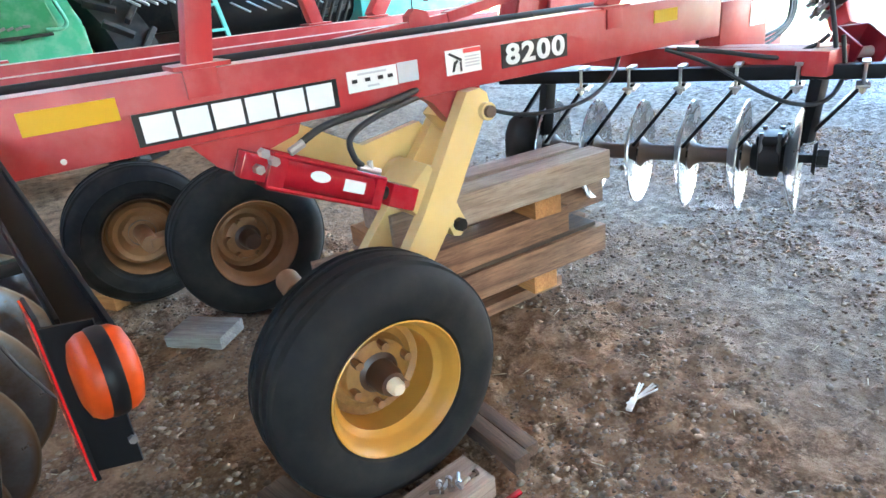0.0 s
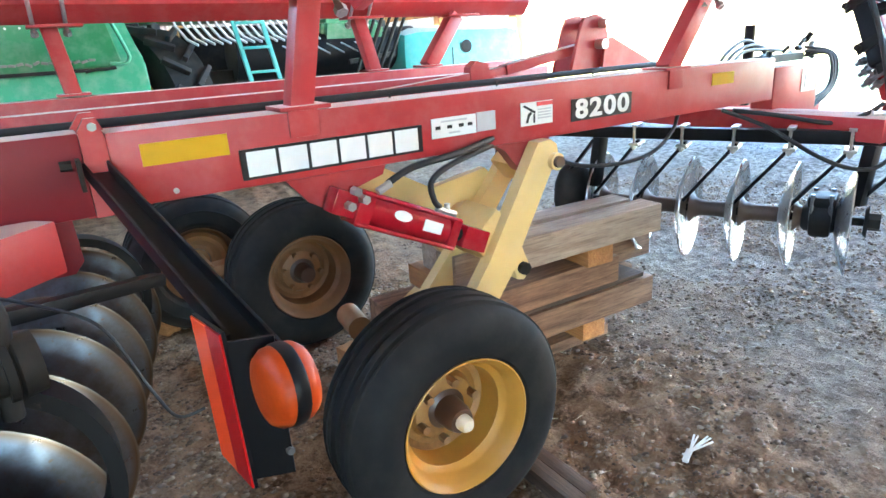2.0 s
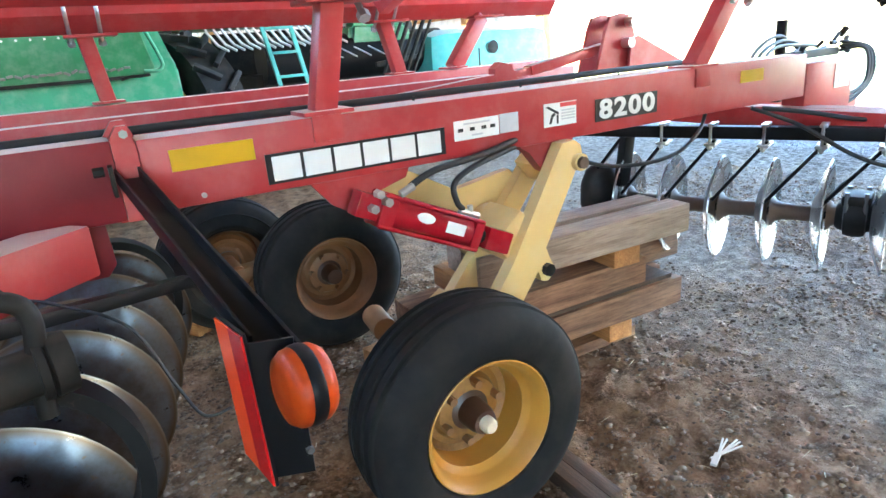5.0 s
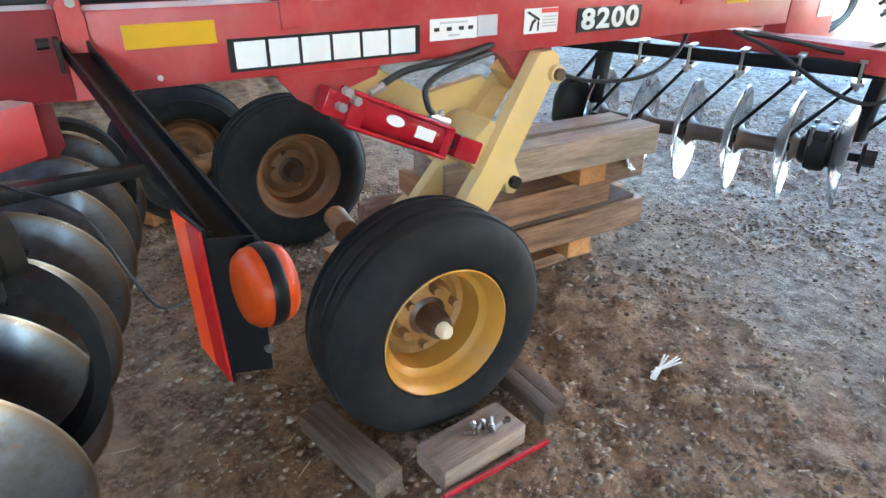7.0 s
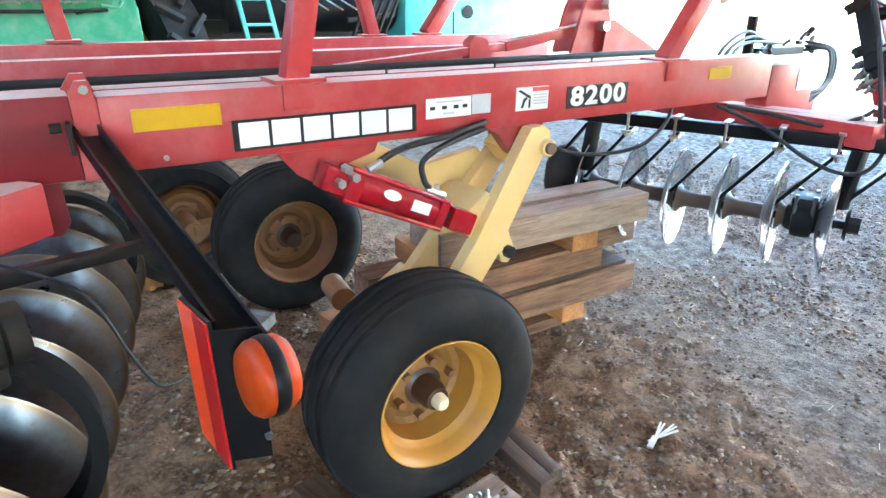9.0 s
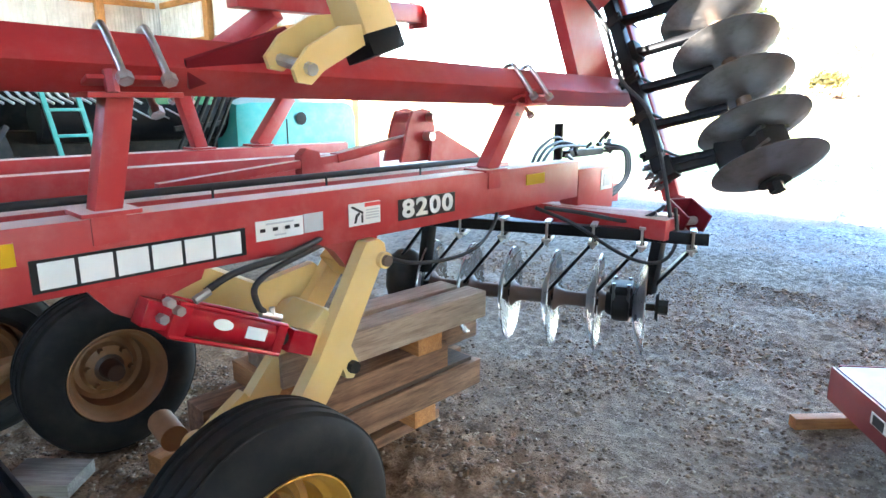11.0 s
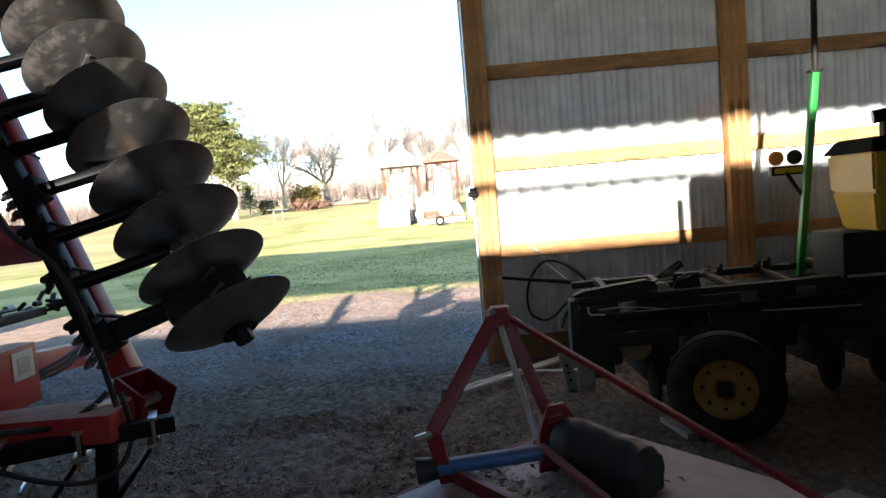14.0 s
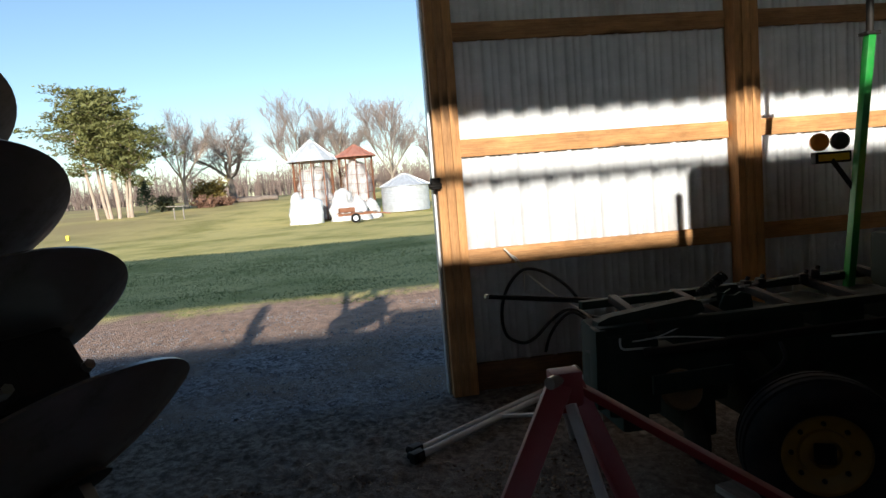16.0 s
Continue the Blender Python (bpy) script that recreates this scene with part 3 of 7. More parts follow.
bar(bm, (-6.2, 3.5, 6.2), (6.8, 3.5, 5.05), 23.6, 0.12)
thing("ceiling", bm, LINER_PALE, "unseen pale boards that close the shed above", "ceiling", kind="structure")

# ---- disc harrow ----
harrow = empty("disc_harrow", (0.7, 1.4, 0), "red folding disc harrow with cream lift arms standing on dirt", "disc harrow")
Y0, Y1 = 0.395, 0.505
TOP, BOTTOM = 1.30, 1.11


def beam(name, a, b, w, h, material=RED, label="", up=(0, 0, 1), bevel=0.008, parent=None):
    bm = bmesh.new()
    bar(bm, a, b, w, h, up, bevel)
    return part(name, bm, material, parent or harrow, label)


mid = (TOP + BOTTOM) / 2
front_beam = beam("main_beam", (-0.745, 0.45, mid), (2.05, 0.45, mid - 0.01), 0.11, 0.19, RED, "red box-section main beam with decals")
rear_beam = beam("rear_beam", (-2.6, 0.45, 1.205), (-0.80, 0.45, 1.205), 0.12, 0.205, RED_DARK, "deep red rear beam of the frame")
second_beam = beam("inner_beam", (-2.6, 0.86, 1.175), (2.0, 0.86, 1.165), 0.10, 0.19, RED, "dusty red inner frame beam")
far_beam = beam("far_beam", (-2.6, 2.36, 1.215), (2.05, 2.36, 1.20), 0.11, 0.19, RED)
beam("far_inner_beam", (-2.6, 1.95, 1.175), (2.0, 1.95, 1.165), 0.10, 0.19, RED)
nose = beam("beam_nose", (2.055, 0.45, 1.125), (2.43, 0.45, 1.125), 0.112, 0.24, RED, "red nose box at the front end of the beam")
beam("front_cross_tube", (2.05, -0.12, 1.00), (2.05, 2.9, 1.00), 0.12, 0.10, RED)
beam("rear_cross_tube", (-1.6, 0.0, 1.06), (-1.6, 2.8, 1.06), 0.14, 0.10, RED)

# wheels
def wheel_meshes():
    bm = bmesh.new()
    half = 0.135
    prof = [(0.205, -0.10), (0.225, -0.128), (0.238, -0.134), (0.242, -0.139), (0.265, -0.143), (0.300, -0.141), (0.303, -0.1435), (0.307, -0.1430), (0.309, -0.139), (0.338, -0.124), (0.358, -0.104), (0.368, -0.088)]
    for c in (-0.075, -0.03, 0.03, 0.075):
        prof += [(0.382 - abs(c) * 0.10, c - 0.011), (0.370 - abs(c) * 0.10, c - 0.007), (0.370 - abs(c) * 0.10, c + 0.007), (0.382 - abs(c) * 0.10, c + 0.011)]
    prof += [(0.368, 0.088), (0.358, 0.104), (0.338, 0.124), (0.305, 0.140), (0.265, 0.143), (0.225, 0.128), (0.205, 0.10)]
    lathe(bm, prof, (0, 0, 0), (0, -1, 0), 64)
    tyre = finish(bm, "tyre", RUBBER, 28)
    bm = bmesh.new()
    rim = [(0.205, -0.10), (0.213, -0.118), (0.216, -0.122), (0.211, -0.124), (0.203, -0.112), (0.194, -0.100), (0.188, -0.070), (0.182, -0.060), (0.166, -0.045), (0.163, 0.0),
           (0.160, 0.040), (0.140, 0.050), (0.118, 0.040), (0.105, 0.012), (0.085, 0.004), (0.045, 0.004), (0.045, 0.012), (0.09, 0.012), (0.11, 0.03), (0.125, 0.05), (0.150, 0.06), (0.170, 0.04), (0.172, -0.04), (0.19, -0.06), (0.198, 0.10), (0.208, 0.12), (0.205, 0.10)]
    lathe(bm, rim, (0, 0, 0), (0, 1, 0), 48)
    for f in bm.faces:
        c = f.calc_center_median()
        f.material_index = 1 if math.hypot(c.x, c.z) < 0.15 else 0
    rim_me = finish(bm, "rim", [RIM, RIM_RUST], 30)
    bm = bmesh.new()
    lathe(bm, rim, (0, 0, 0), (0, 1, 0), 48)
    dull_me = finish(bm, "rim", RIM_DULL, 30)
    bm = bmesh.new()
    lathe(bm, [(0.07, 0.035), (0.068, 0.005), (0.05, -0.005), (0.046, -0.06), (0.038, -0.085), (0.0, -0.09)], (0, 0, 0), (0, 1, 0), 24)
    hub_me = finish(bm, "hub", RIM_HUB, 30)
    bm = bmesh.new()
    lathe(bm, [(0.026, -0.08), (0.025, -0.108), (0.018, -0.120), (0.0, -0.124)], (0, 0, 0), (0, 1, 0), 18)
    cap_me = finish(bm, "hub_cap", HUBCAP, 30)
    bm = bmesh.new()
    rod(bm, (0, 0.02, 0), (0, -0.026, 0), 0.014, None, 6)
    nut_me = finish(bm, "wheel_nut", RIM_DULL, 30)
    return tyre, rim_me, hub_me, cap_me, nut_me, dull_me


WHEEL = wheel_meshes()


def wheel(parent, at, facing=1.0, tilt=0.0, spin=0.0, dull=False):
    m = Matrix.Translation(at) @ Matrix.Rotation(radians(tilt), 4, "X") @ Matrix.Rotation(spin, 4, "Y")
    if facing < 0:
        m = m @ Matrix.Rotation(math.pi, 4, "Z")
    ob = put("wheel", WHEEL[0], parent, m, "ribbed black implement tyre on a yellow steel rim")
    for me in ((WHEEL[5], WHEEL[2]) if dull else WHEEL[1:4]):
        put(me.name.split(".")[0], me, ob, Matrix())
    for k in range(6):
        a = 2 * math.pi * k / 6 + 0.3
        put("wheel_nut", WHEEL[4], ob, Matrix.Translation((0.095 * math.cos(a), 0.0, 0.095 * math.sin(a))))
    return ob


wheel(harrow, (0.0, 0.125, 0.375))
wheel(harrow, (0.10, 1.655, 0.375), spin=0.5, dull=True)
wheel(harrow, (-0.30, 2.25, 0.375), -1.0, spin=1.0, dull=True)

# decals on the main beam; the maker's name is plain blocks, the model number is lettered
def flat_box(name, x0, x1, z0, z1, y, material, parent, label="", thick=0.003):
    bm = bmesh.new()
    box(bm, ((x0 + x1) / 2, y, (z0 + z1) / 2), (x1 - x0, thick, z1 - z0))
    return part(name, bm, material, parent, label, 0)


def text_mesh(words, size, material, m, name, parent, weight=0.004, squeeze=1.0):
    cu = bpy.data.curves.new(name, "FONT")
    cu.body = words
    cu.size = size
    cu.align_x, cu.align_y = "CENTER", "CENTER"
    cu.extrude = 0.001
    cu.offset = weight
    tmp = bpy.data.objects.new(name, cu)
    me = bpy.data.meshes.new_from_object(tmp)
    bpy.data.objects.remove(tmp)
    me.materials.clear()
    me.materials.append(material)
    ob = hang(new(name, me), parent)
    ob.matrix_basis = m @ Matrix.Diagonal((squeeze, 1, 1, 1))
    return ob


FACE = Y0 - 0.0022
name_decal = flat_box("name_decal", -0.436, 0.136, 1.130, 1.214, FACE, DECAL_BLACK, front_beam, "black decal with a row of white blocks")
xs = np.linspace(-0.424, 0.124, 7)
for k in range(6):
    a, b = xs[k] + 0.005, xs[k + 1] - 0.005
    bm = bmesh.new()
    plate(bm, [(a, 1.138), (b, 1.138), (b, 1.206), (a, 1.206)], 0.002, side_plane(FACE - 0.0022))
    part("white_block", bm, DECAL_WHITE, name_decal, smooth=0)
model_decal = flat_box("model_decal", 0.771, 1.088, 1.147, 1.228, FACE, DECAL_BLACK, front_beam, "black decal with the white number 8200")
for k, digit in enumerate("8200"):
    text_mesh(digit, 0.094, DECAL_WHITE, Matrix.Translation((0.8205 + 0.073 * k, FACE - 0.0035, 1.187)) @ Matrix.Rotation(radians(90), 4, "X"), "digit", model_decal, 0.0030, 1.36)
flat_box("reflective_strip", -0.675, -0.460, 1.207, 1.263, FACE, DECAL_YELLOW, front_beam, "yellow reflective strip")
flat_box("reflective_strip", 1.585, 1.735, 1.205, 1.255, FACE, DECAL_YELLOW, front_beam, "yellow reflective strip")
plate_label = flat_box("serial_label", 0.172, 0.345, 1.163, 1.226, FACE, DECAL_WHITE, front_beam, "white maker's data label")
for z, w in ((1.214, 0.10), (1.176, 0.04)):
    flat_box("print_bar", 0.258 - w / 2, 0.258 + w / 2, z - 0.003, z + 0.003, FACE - 0.002, DECAL_GREY, plate_label)
for x in (0.195, 0.24, 0.285, 0.32):
    flat_box("print_bar", x - 0.009, x + 0.009, 1.190, 1.201, FACE - 0.002, DECAL_BLACK, plate_label)
flat_box("grey_label", 0.349, 0.425, 1.165, 1.228, FACE, DECAL_GREY, front_beam, "pale grey blank label")
warn = flat_box("warning_label", 0.535, 0.680, 1.158, 1.238, FACE, DECAL_WHITE, front_beam, "white warning label with a red heading and black pictogram")
flat_box("red_heading", 0.607, 0.678, 1.222, 1.236, FACE - 0.002, DECAL_RED, warn)
for z in (1.21, 1.20, 1.19, 1.18):
    flat_box("print_bar", 0.612, 0.672, z - 0.0025, z + 0.0025, FACE - 0.002, DECAL_GREY, warn)
bm = bmesh.new()
plate(bm, [(0.542, 1.226), (0.552, 1.230), (0.600, 1.205), (0.598, 1.196)], 0.001, side_plane(FACE - 0.0025))
plate(bm, [(0.556, 1.168), (0.566, 1.168), (0.574, 1.190), (0.585, 1.198), (0.580, 1.206), (0.566, 1.198)], 0.001, side_plane(FACE - 0.0025))
plate(bm, [(0.590, 1.166), (0.598, 1.166), (0.598, 1.196), (0.590, 1.196)], 0.001, side_plane(FACE - 0.0025))
part("pictogram", bm, DECAL_BLACK, warn, smooth=0)
nose_label = flat_box("nose_label", 2.28, 2.40, 1.115, 1.225, Y0 - 0.0035, DECAL_WHITE, nose, "white label with a grey panel")
flat_box("print_bar", 2.305, 2.375, 1.135, 1.20, Y0 - 0.006, DECAL_GREY, nose_label)
# joint between the rear and front beams
bm = bmesh.new()
plate(bm, [(-0.80, 1.10), (-0.745, 1.10), (-0.745, 1.29), (-0.758, 1.338), (-0.782, 1.338), (-0.80, 1.31)], 0.022, side_plane(0.40))
plate(bm, [(-0.815, 1.08), (-0.735, 1.08), (-0.735, 1.29), (-0.755, 1.345), (-0.785, 1.345), (-0.81, 1.31)], 0.02, side_plane(0.50))
part("hinge_lug", bm, RED, harrow, "red hinge lug between the beams")
bm = bmesh.new()
rod(bm, (-0.768, 0.378, 1.318), (-0.768, 0.53, 1.316), 0.011, None, 6)
part("hinge_bolt", bm, BOLT, harrow, "steel hinge bolt")
bm = bmesh.new()
rod(bm, (-0.61, 0.393, 1.135), (-0.61, 0.385, 1.135), 0.007)
part("rivet", bm, ZINC, front_beam)

# uprights that carry the folded wings
def upright(base, top, w=0.070, label="red wing rest post"):
    bm = bmesh.new()
    bar(bm, base, top, w, w, (0, 1, 0), 0.006)
    post = part("wing_rest", bm, RED, harrow, label)
    bm = bmesh.new()
    b, t = Vector(base), Vector(top)
    box(bm, (b.x, b.y, b.z + 0.006), (0.15, 0.13, 0.012), None, 0.002)
    if b.y < 1:
        box(bm, (b.x - 0.01, Y0 - 0.004, b.z - 0.035), (0.088, 0.008, 0.075), None, 0.002)
    part("base_plate", bm, RED, post)
    bm = bmesh.new()
    box(bm, (t.x + 0.03, t.y, t.z + 0.0), (0.24, 0.14, 0.014), None, 0.002)
    part("saddle_plate", bm, RED, post)
    return post


def u_bolt(parent, x, y, z, w, h, tilt):
    """A bent rod round a tube, with its nuts below."""
    m = Matrix.Translation((x, y, z)) @ Matrix.Rotation(radians(tilt), 4, "X")
    pts = [m @ V(0, -w / 2, -h * 0.75), m @ V(0, -w / 2, h * 0.3), m @ V(0, -w * 0.36, h * 0.52), m @ V(0, 0, h * 0.58), m @ V(0, w * 0.36, h * 0.52), m @ V(0, w / 2, h * 0.3), m @ V(0, w / 2, -h * 0.75)]
    ob = pipe("u_bolt", pts, 0.010, ZINC, parent, "zinc U-bolt")
    for s in (-1, 1):
        bm = bmesh.new()
        rod(bm, m @ V(0, s * w / 2, -h * 0.60), m @ V(0, s * w / 2, -h * 0.74), 0.02, None, 6)
        part("nut", bm, ZINC, ob)


posts = [upright((-0.235, 0.45, 1.30), (-0.172, 0.45, 1.605)), upright((1.355, 0.45, 1.288), (1.565, 0.45, 1.575)),
         upright((-0.70, 2.36, 1.31), (-0.74, 2.40, 1.64), 0.075), upright((0.965, 2.36, 1.30), (0.90, 2.40, 1.62), 0.075), upright((1.36, 2.36, 1.30), (1.62, 2.40, 1.61), 0.09)]
LOW_L, LOW_R = V(-1.7, 0.47, 1.715), V(2.62, 0.44, 1.632)


def on_low(x):
    return LOW_L + (LOW_R - LOW_L) * ((x - LOW_L.x) / (LOW_R.x - LOW_L.x))


lower_tube = beam("wing_lower_tube", LOW_L, LOW_R, 0.115, 0.115, RED, "red square tube of the folded wing", V(0, 0.64, 0.77))
for x in (-0.185, -0.075, 1.53, 1.65):
    p = on_low(x)
    u_bolt(lower_tube, p.x, p.y, p.z, 0.13, 0.16, -40)
for k, (x, y) in enumerate(((-0.15, 0.39), (1.60, 0.38))):
    bm = bmesh.new()
    p = on_low(x)
    box(bm, (x, p.y - 0.055, p.z - 0.045), (0.22, 0.05, 0.012), Matrix.Rotation(radians(-20), 3, "X"), 0.002)
    rod(bm, (x - 0.055, p.y - 0.075, p.z - 0.02), (x - 0.055, p.y - 0.085, p.z - 0.075), 0.017, None, 6)
    part("clamp_plate", bm, RED, lower_tube, "red clamp plate")
beam("wing_upper_tube", (-0.6, 0.62, 2.33), (2.48, 0.58, 2.145), 0.115, 0.115, RED, "red upper tube of the folded wing", V(0, 0.64, 0.77))
bm = bmesh.new()
plate(bm, [(1.85, 2.15), (2.15, 2.14), (2.49, 1.67), (2.12, 1.68)], 0.07, side_plane(0.49))
part("wing_brace", bm, RED, harrow, "wide red brace plate of the wing")
bm = bmesh.new()
bar(bm, (0.0, 0.40, 1.66), (0.30, 0.37, 1.765), 0.012, 0.10, (0, -0.6, 0.8), 0.002)
part("stiffener_plate", bm, RED_DARK, harrow)
far_tube = beam("far_wing_tube", (-1.7, 2.43, 1.745), (2.24, 2.43, 1.675), 0.115, 0.115, RED, "red square tube of the opposite folded wing", V(0, -0.64, 0.77))
for x in (-0.80, -0.66, 0.86, 0.98):
    u_bolt(far_tube, x, 2.43, 1.72 - 0.018 * x, 0.13, 0.16, 40)
far_upper = beam("far_wing_arm", (0.9, 1.75, 2.10), (2.20, 1.75, 2.13), 0.11, 0.11, RED)
bm = bmesh.new()
box(bm, (2.22, 1.75, 2.13), (0.016, 0.17, 0.17), None, 0.002)
part("end_plate", bm, RED, far_upper)
bm = bmesh.new()
rod(bm, (1.9, 1.69, 2.05), (1.9, 1.81, 2.05), 0.02)
part("cross_pin", bm, RED, far_upper)
bm = bmesh.new()
bar(bm, (0.95, 1.75, 2.15), (1.5, 2.35, 2.9), 0.10, 0.10)
bar(bm, (1.15, 1.75, 2.06), (0.85, 2.3, 1.70), 0.10, 0.10)
part("far_wing_strut", bm, RED, harrow)

# cream lift arms and rockshaft
bm = bmesh.new()
outline = [(0.20, 0.50), (0.345, 0.50), (0.462, 0.655), (0.475, 0.615), (0.505, 0.607), (0.528, 0.63), (0.53, 0.665), (0.512, 0.705), (0.50, 0.735), (0.675, 1.05), (0.668, 1.085), (0.64, 1.105), (0.585, 1.10), (0.565, 1.07), (0.36, 0.72)]
plate(bm, outline, 0.055, side_plane(0.385))
arm = part("lift_arm", bm, CREAM, harrow, "cream painted lift arm plate", 30)
bm = bmesh.new()
plate(bm, [(0.15, 0.45), (0.31, 0.45), (0.72, 1.0), (0.68, 1.03), (0.62, 1.0), (0.56, 0.92)], 0.05, side_plane(0.64))
part("lift_arm", bm, CREAM, harrow, "cream painted inner lift arm plate", 30)
bm = bmesh.new()
plate(bm, [(0.36, 0.66), (0.60, 0.66), (0.64, 0.90), (0.58, 0.97), (0.33, 0.93), (0.05, 1.085), (-0.08, 1.07), (-0.08, 1.02), (0.18, 0.86)], 0.04, side_plane(0.70))
part("gusset_plate", bm, CREAM, harrow, "cream painted rockshaft gusset")
bm = bmesh.new()
rod(bm, (0.46, 0.42, 0.77), (0.46, 2.4, 0.77), 0.085, None, 24)
part("rockshaft", bm, CREAM, harrow, "cream painted round rockshaft")
bm = bmesh.new()
box(bm, (0.40, 0.50, 0.79), (0.16, 0.20, 0.11), Matrix.Rotation(radians(-40), 3, "Y"), 0.006)
box(bm, (0.63, 0.52, 1.0), (0.09, 0.20, 0.10), Matrix.Rotation(radians(-40), 3, "Y"), 0.004)
part("cross_block", bm, CREAM, harrow)
bm = bmesh.new()
rod(bm, (0.655, 0.322, 1.025), (0.655, 0.68, 1.025), 0.021, None, 20)
part("pivot_pin", bm, BRASS_IRON, arm, "rusty pivot pin")
bm = bmesh.new()
lathe(bm, [(0.022, -0.016), (0.031, -0.016), (0.031, 0.02), (0.022, 0.02)], (0.655, 0.352, 1.025), (0, 1, 0), 24, closed=True)
part("pivot_bush", bm, CREAM, arm)
bm = bmesh.new()
rod(bm, (0.50, 0.335, 0.655), (0.50, 0.43, 0.655), 0.024, None, 8)
part("bolt", bm, DARK_IRON, arm)
bm = bmesh.new()
plate(bm, [(0.37, 1.12), (0.69, 1.12), (0.69, 1.06), (0.645, 0.985), (0.60, 0.975), (0.55, 1.0), (0.49, 1.075), (0.44, 1.105)], 0.05, side_plane(0.45))
part("pivot_lug", bm, RED, front_beam, "red pivot lug welded under the beam", 30)
bm = bmesh.new()
rod(bm, (0.02, 0.19, 0.385), (0.05, 0.70, 0.40), 0.05, None, 20)
bar(bm, (0.05, 0.38, 0.40), (0.28, 0.38, 0.56), 0.055, 0.12, (0, 0, 1), 0.006)
bar(bm, (0.05, 0.63, 0.40), (0.24, 0.63, 0.52), 0.05, 0.12, (0, 0, 1), 0.006)
part("axle", bm, CREAM, harrow)
bm = bmesh.new()
rod(bm, (0.0, 0.74, 0.42), (0.02, 0.90, 0.42), 0.048, None, 20)
part("axle_hub", bm, RIM_DULL, harrow, "rusty axle hub")
bm = bmesh.new()
bar(bm, (0.46, 1.9, 0.77), (0.10, 1.9, 0.40), 0.06, 0.12, (0, 1, 0), 0.006)
rod(bm, (0.10, 1.70, 0.375), (0.10, 1.95, 0.375), 0.05)
part("lift_arm", bm, CREAM, harrow)
bm = bmesh.new()
bar(bm, (-0.30, 2.02, 0.375), (0.12, 2.02, 0.40), 0.05, 0.10, (0, 1, 0), 0.006)
rod(bm, (-0.30, 1.98, 0.375), (-0.30, 2.25, 0.375), 0.045)
part("walking_beam", bm, RIM_DULL, harrow, "dull brown walking beam")

# hydraulic lift cylinder
c0, c1 = V(-0.145, 0.345, 1.015), V(0.185, 0.345, 0.862)
d = (c1 - c0).normalized()
bm = bmesh.new()
rod(bm, c0, c1, 0.048, None, 28)
cylinder = part("hydraulic_cylinder", bm, RED_GLOSS, harrow, "glossy red hydraulic lift cylinder", 40)
for c, w in ((c0 + d * 0.02, 0.05), (c1 - d * 0.012, 0.035)):
    bm = bmesh.new()
    box(bm, c, (w, 0.102, 0.102), turn(c0, c1), 0.004)
    part("end_cap", bm, RED_GLOSS, cylinder)
bm = bmesh.new()
bar(bm, c0 - d * 0.075, c0, 0.07, 0.075, bevel=0.006)
part("tail_lug", bm, RED_GLOSS, cylinder)
bm = bmesh.new()
bar(bm, c1 + d * 0.04, c1 + d * 0.14, 0.075, 0.075, bevel=0.006)
part("clevis", bm, RED_GLOSS, cylinder)
ux = turn(c0, c1)
for sy in (-1, 1):
    for sz in (-1, 1):
        off = ux @ V(0, sy * 0.047, sz * 0.047)
        bm = bmesh.new()
        rod(bm, c0 + off, c1 + off, 0.007, None, 8)
        part("tie_rod", bm, RED_GLOSS, cylinder)
bm = bmesh.new()
rod(bm, c1, c1 + d * 0.06, 0.022, None, 18)
part("piston_rod", bm, DARK_IRON, cylinder, "dark piston rod")
for off in ((-0.04, -0.052, 0.0), (-0.005, -0.055, 0.03), (-0.035, -0.05, 0.045)):
    p = c0 + ux @ V(*off)
    bm = bmesh.new()
    rod(bm, p, p + V(0, -0.03, 0), 0.014, None, 6)
    part("plug", bm, ZINC, cylinder)
bm = bmesh.new()
p = c0 + ux @ V(0.05, -0.03, 0.06)
rod(bm, p, p + V(0.045, 0, 0.018), 0.013, None, 8)
part("fitting", bm, ZINC, cylinder)
bm = bmesh.new()
p = c1 + ux @ V(-0.03, 0.0, 0.06)
rod(bm, p - V(0.04, 0, -0.02), p + V(0.03, 0, -0.012), 0.011, None, 8)
rod(bm, p, p + V(0, 0, 0.03), 0.010, None, 8)
part("fitting", bm, ZINC, cylinder, "zinc hose fitting")
bm = bmesh.new()
m = Matrix.Translation(c0 + d * 0.15) @ ux.to_4x4() @ Matrix.Rotation(radians(90), 4, "X")
plate(bm, [(0.032 * math.cos(a), 0.016 * math.sin(a)) for a in np.linspace(0, 2 * math.pi, 20, endpoint=False)], 0.003, m @ Matrix.Translation((0, 0.012, 0.0475)))
part("maker_badge", bm, DECAL_WHITE, cylinder, "white oval badge")
bm = bmesh.new()
plate(bm, [(-0.035, -0.018), (0.035, -0.018), (0.035, 0.018), (-0.035, 0.018)], 0.003, m @ Matrix.Translation((0.115, 0.004, 0.0478)))
part("label", bm, DECAL_WHITE, cylinder, "white paper label")
bm = bmesh.new()
plate(bm, [(-0.32, 1.12), (0.02, 1.12), (0.0, 1.075), (-0.12, 1.04), (-0.20, 1.0), (-0.25, 1.03), (-0.30, 1.09)], 0.02, side_plane(0.43))
part("cylinder_lug", bm, RED, front_beam, "red cylinder lug under the beam")
pipe("hose", [c0 + V(0.11, -0.02, 0.05), c0 + V(0.20, -0.02, 0.085), c0 + V(0.38, 0.0, 0.10), c0 + V(0.52, 0.04, 0.115), c0 + V(0.60, 0.08, 0.12)], 0.011, HOSE, harrow, "black hydraulic hose")
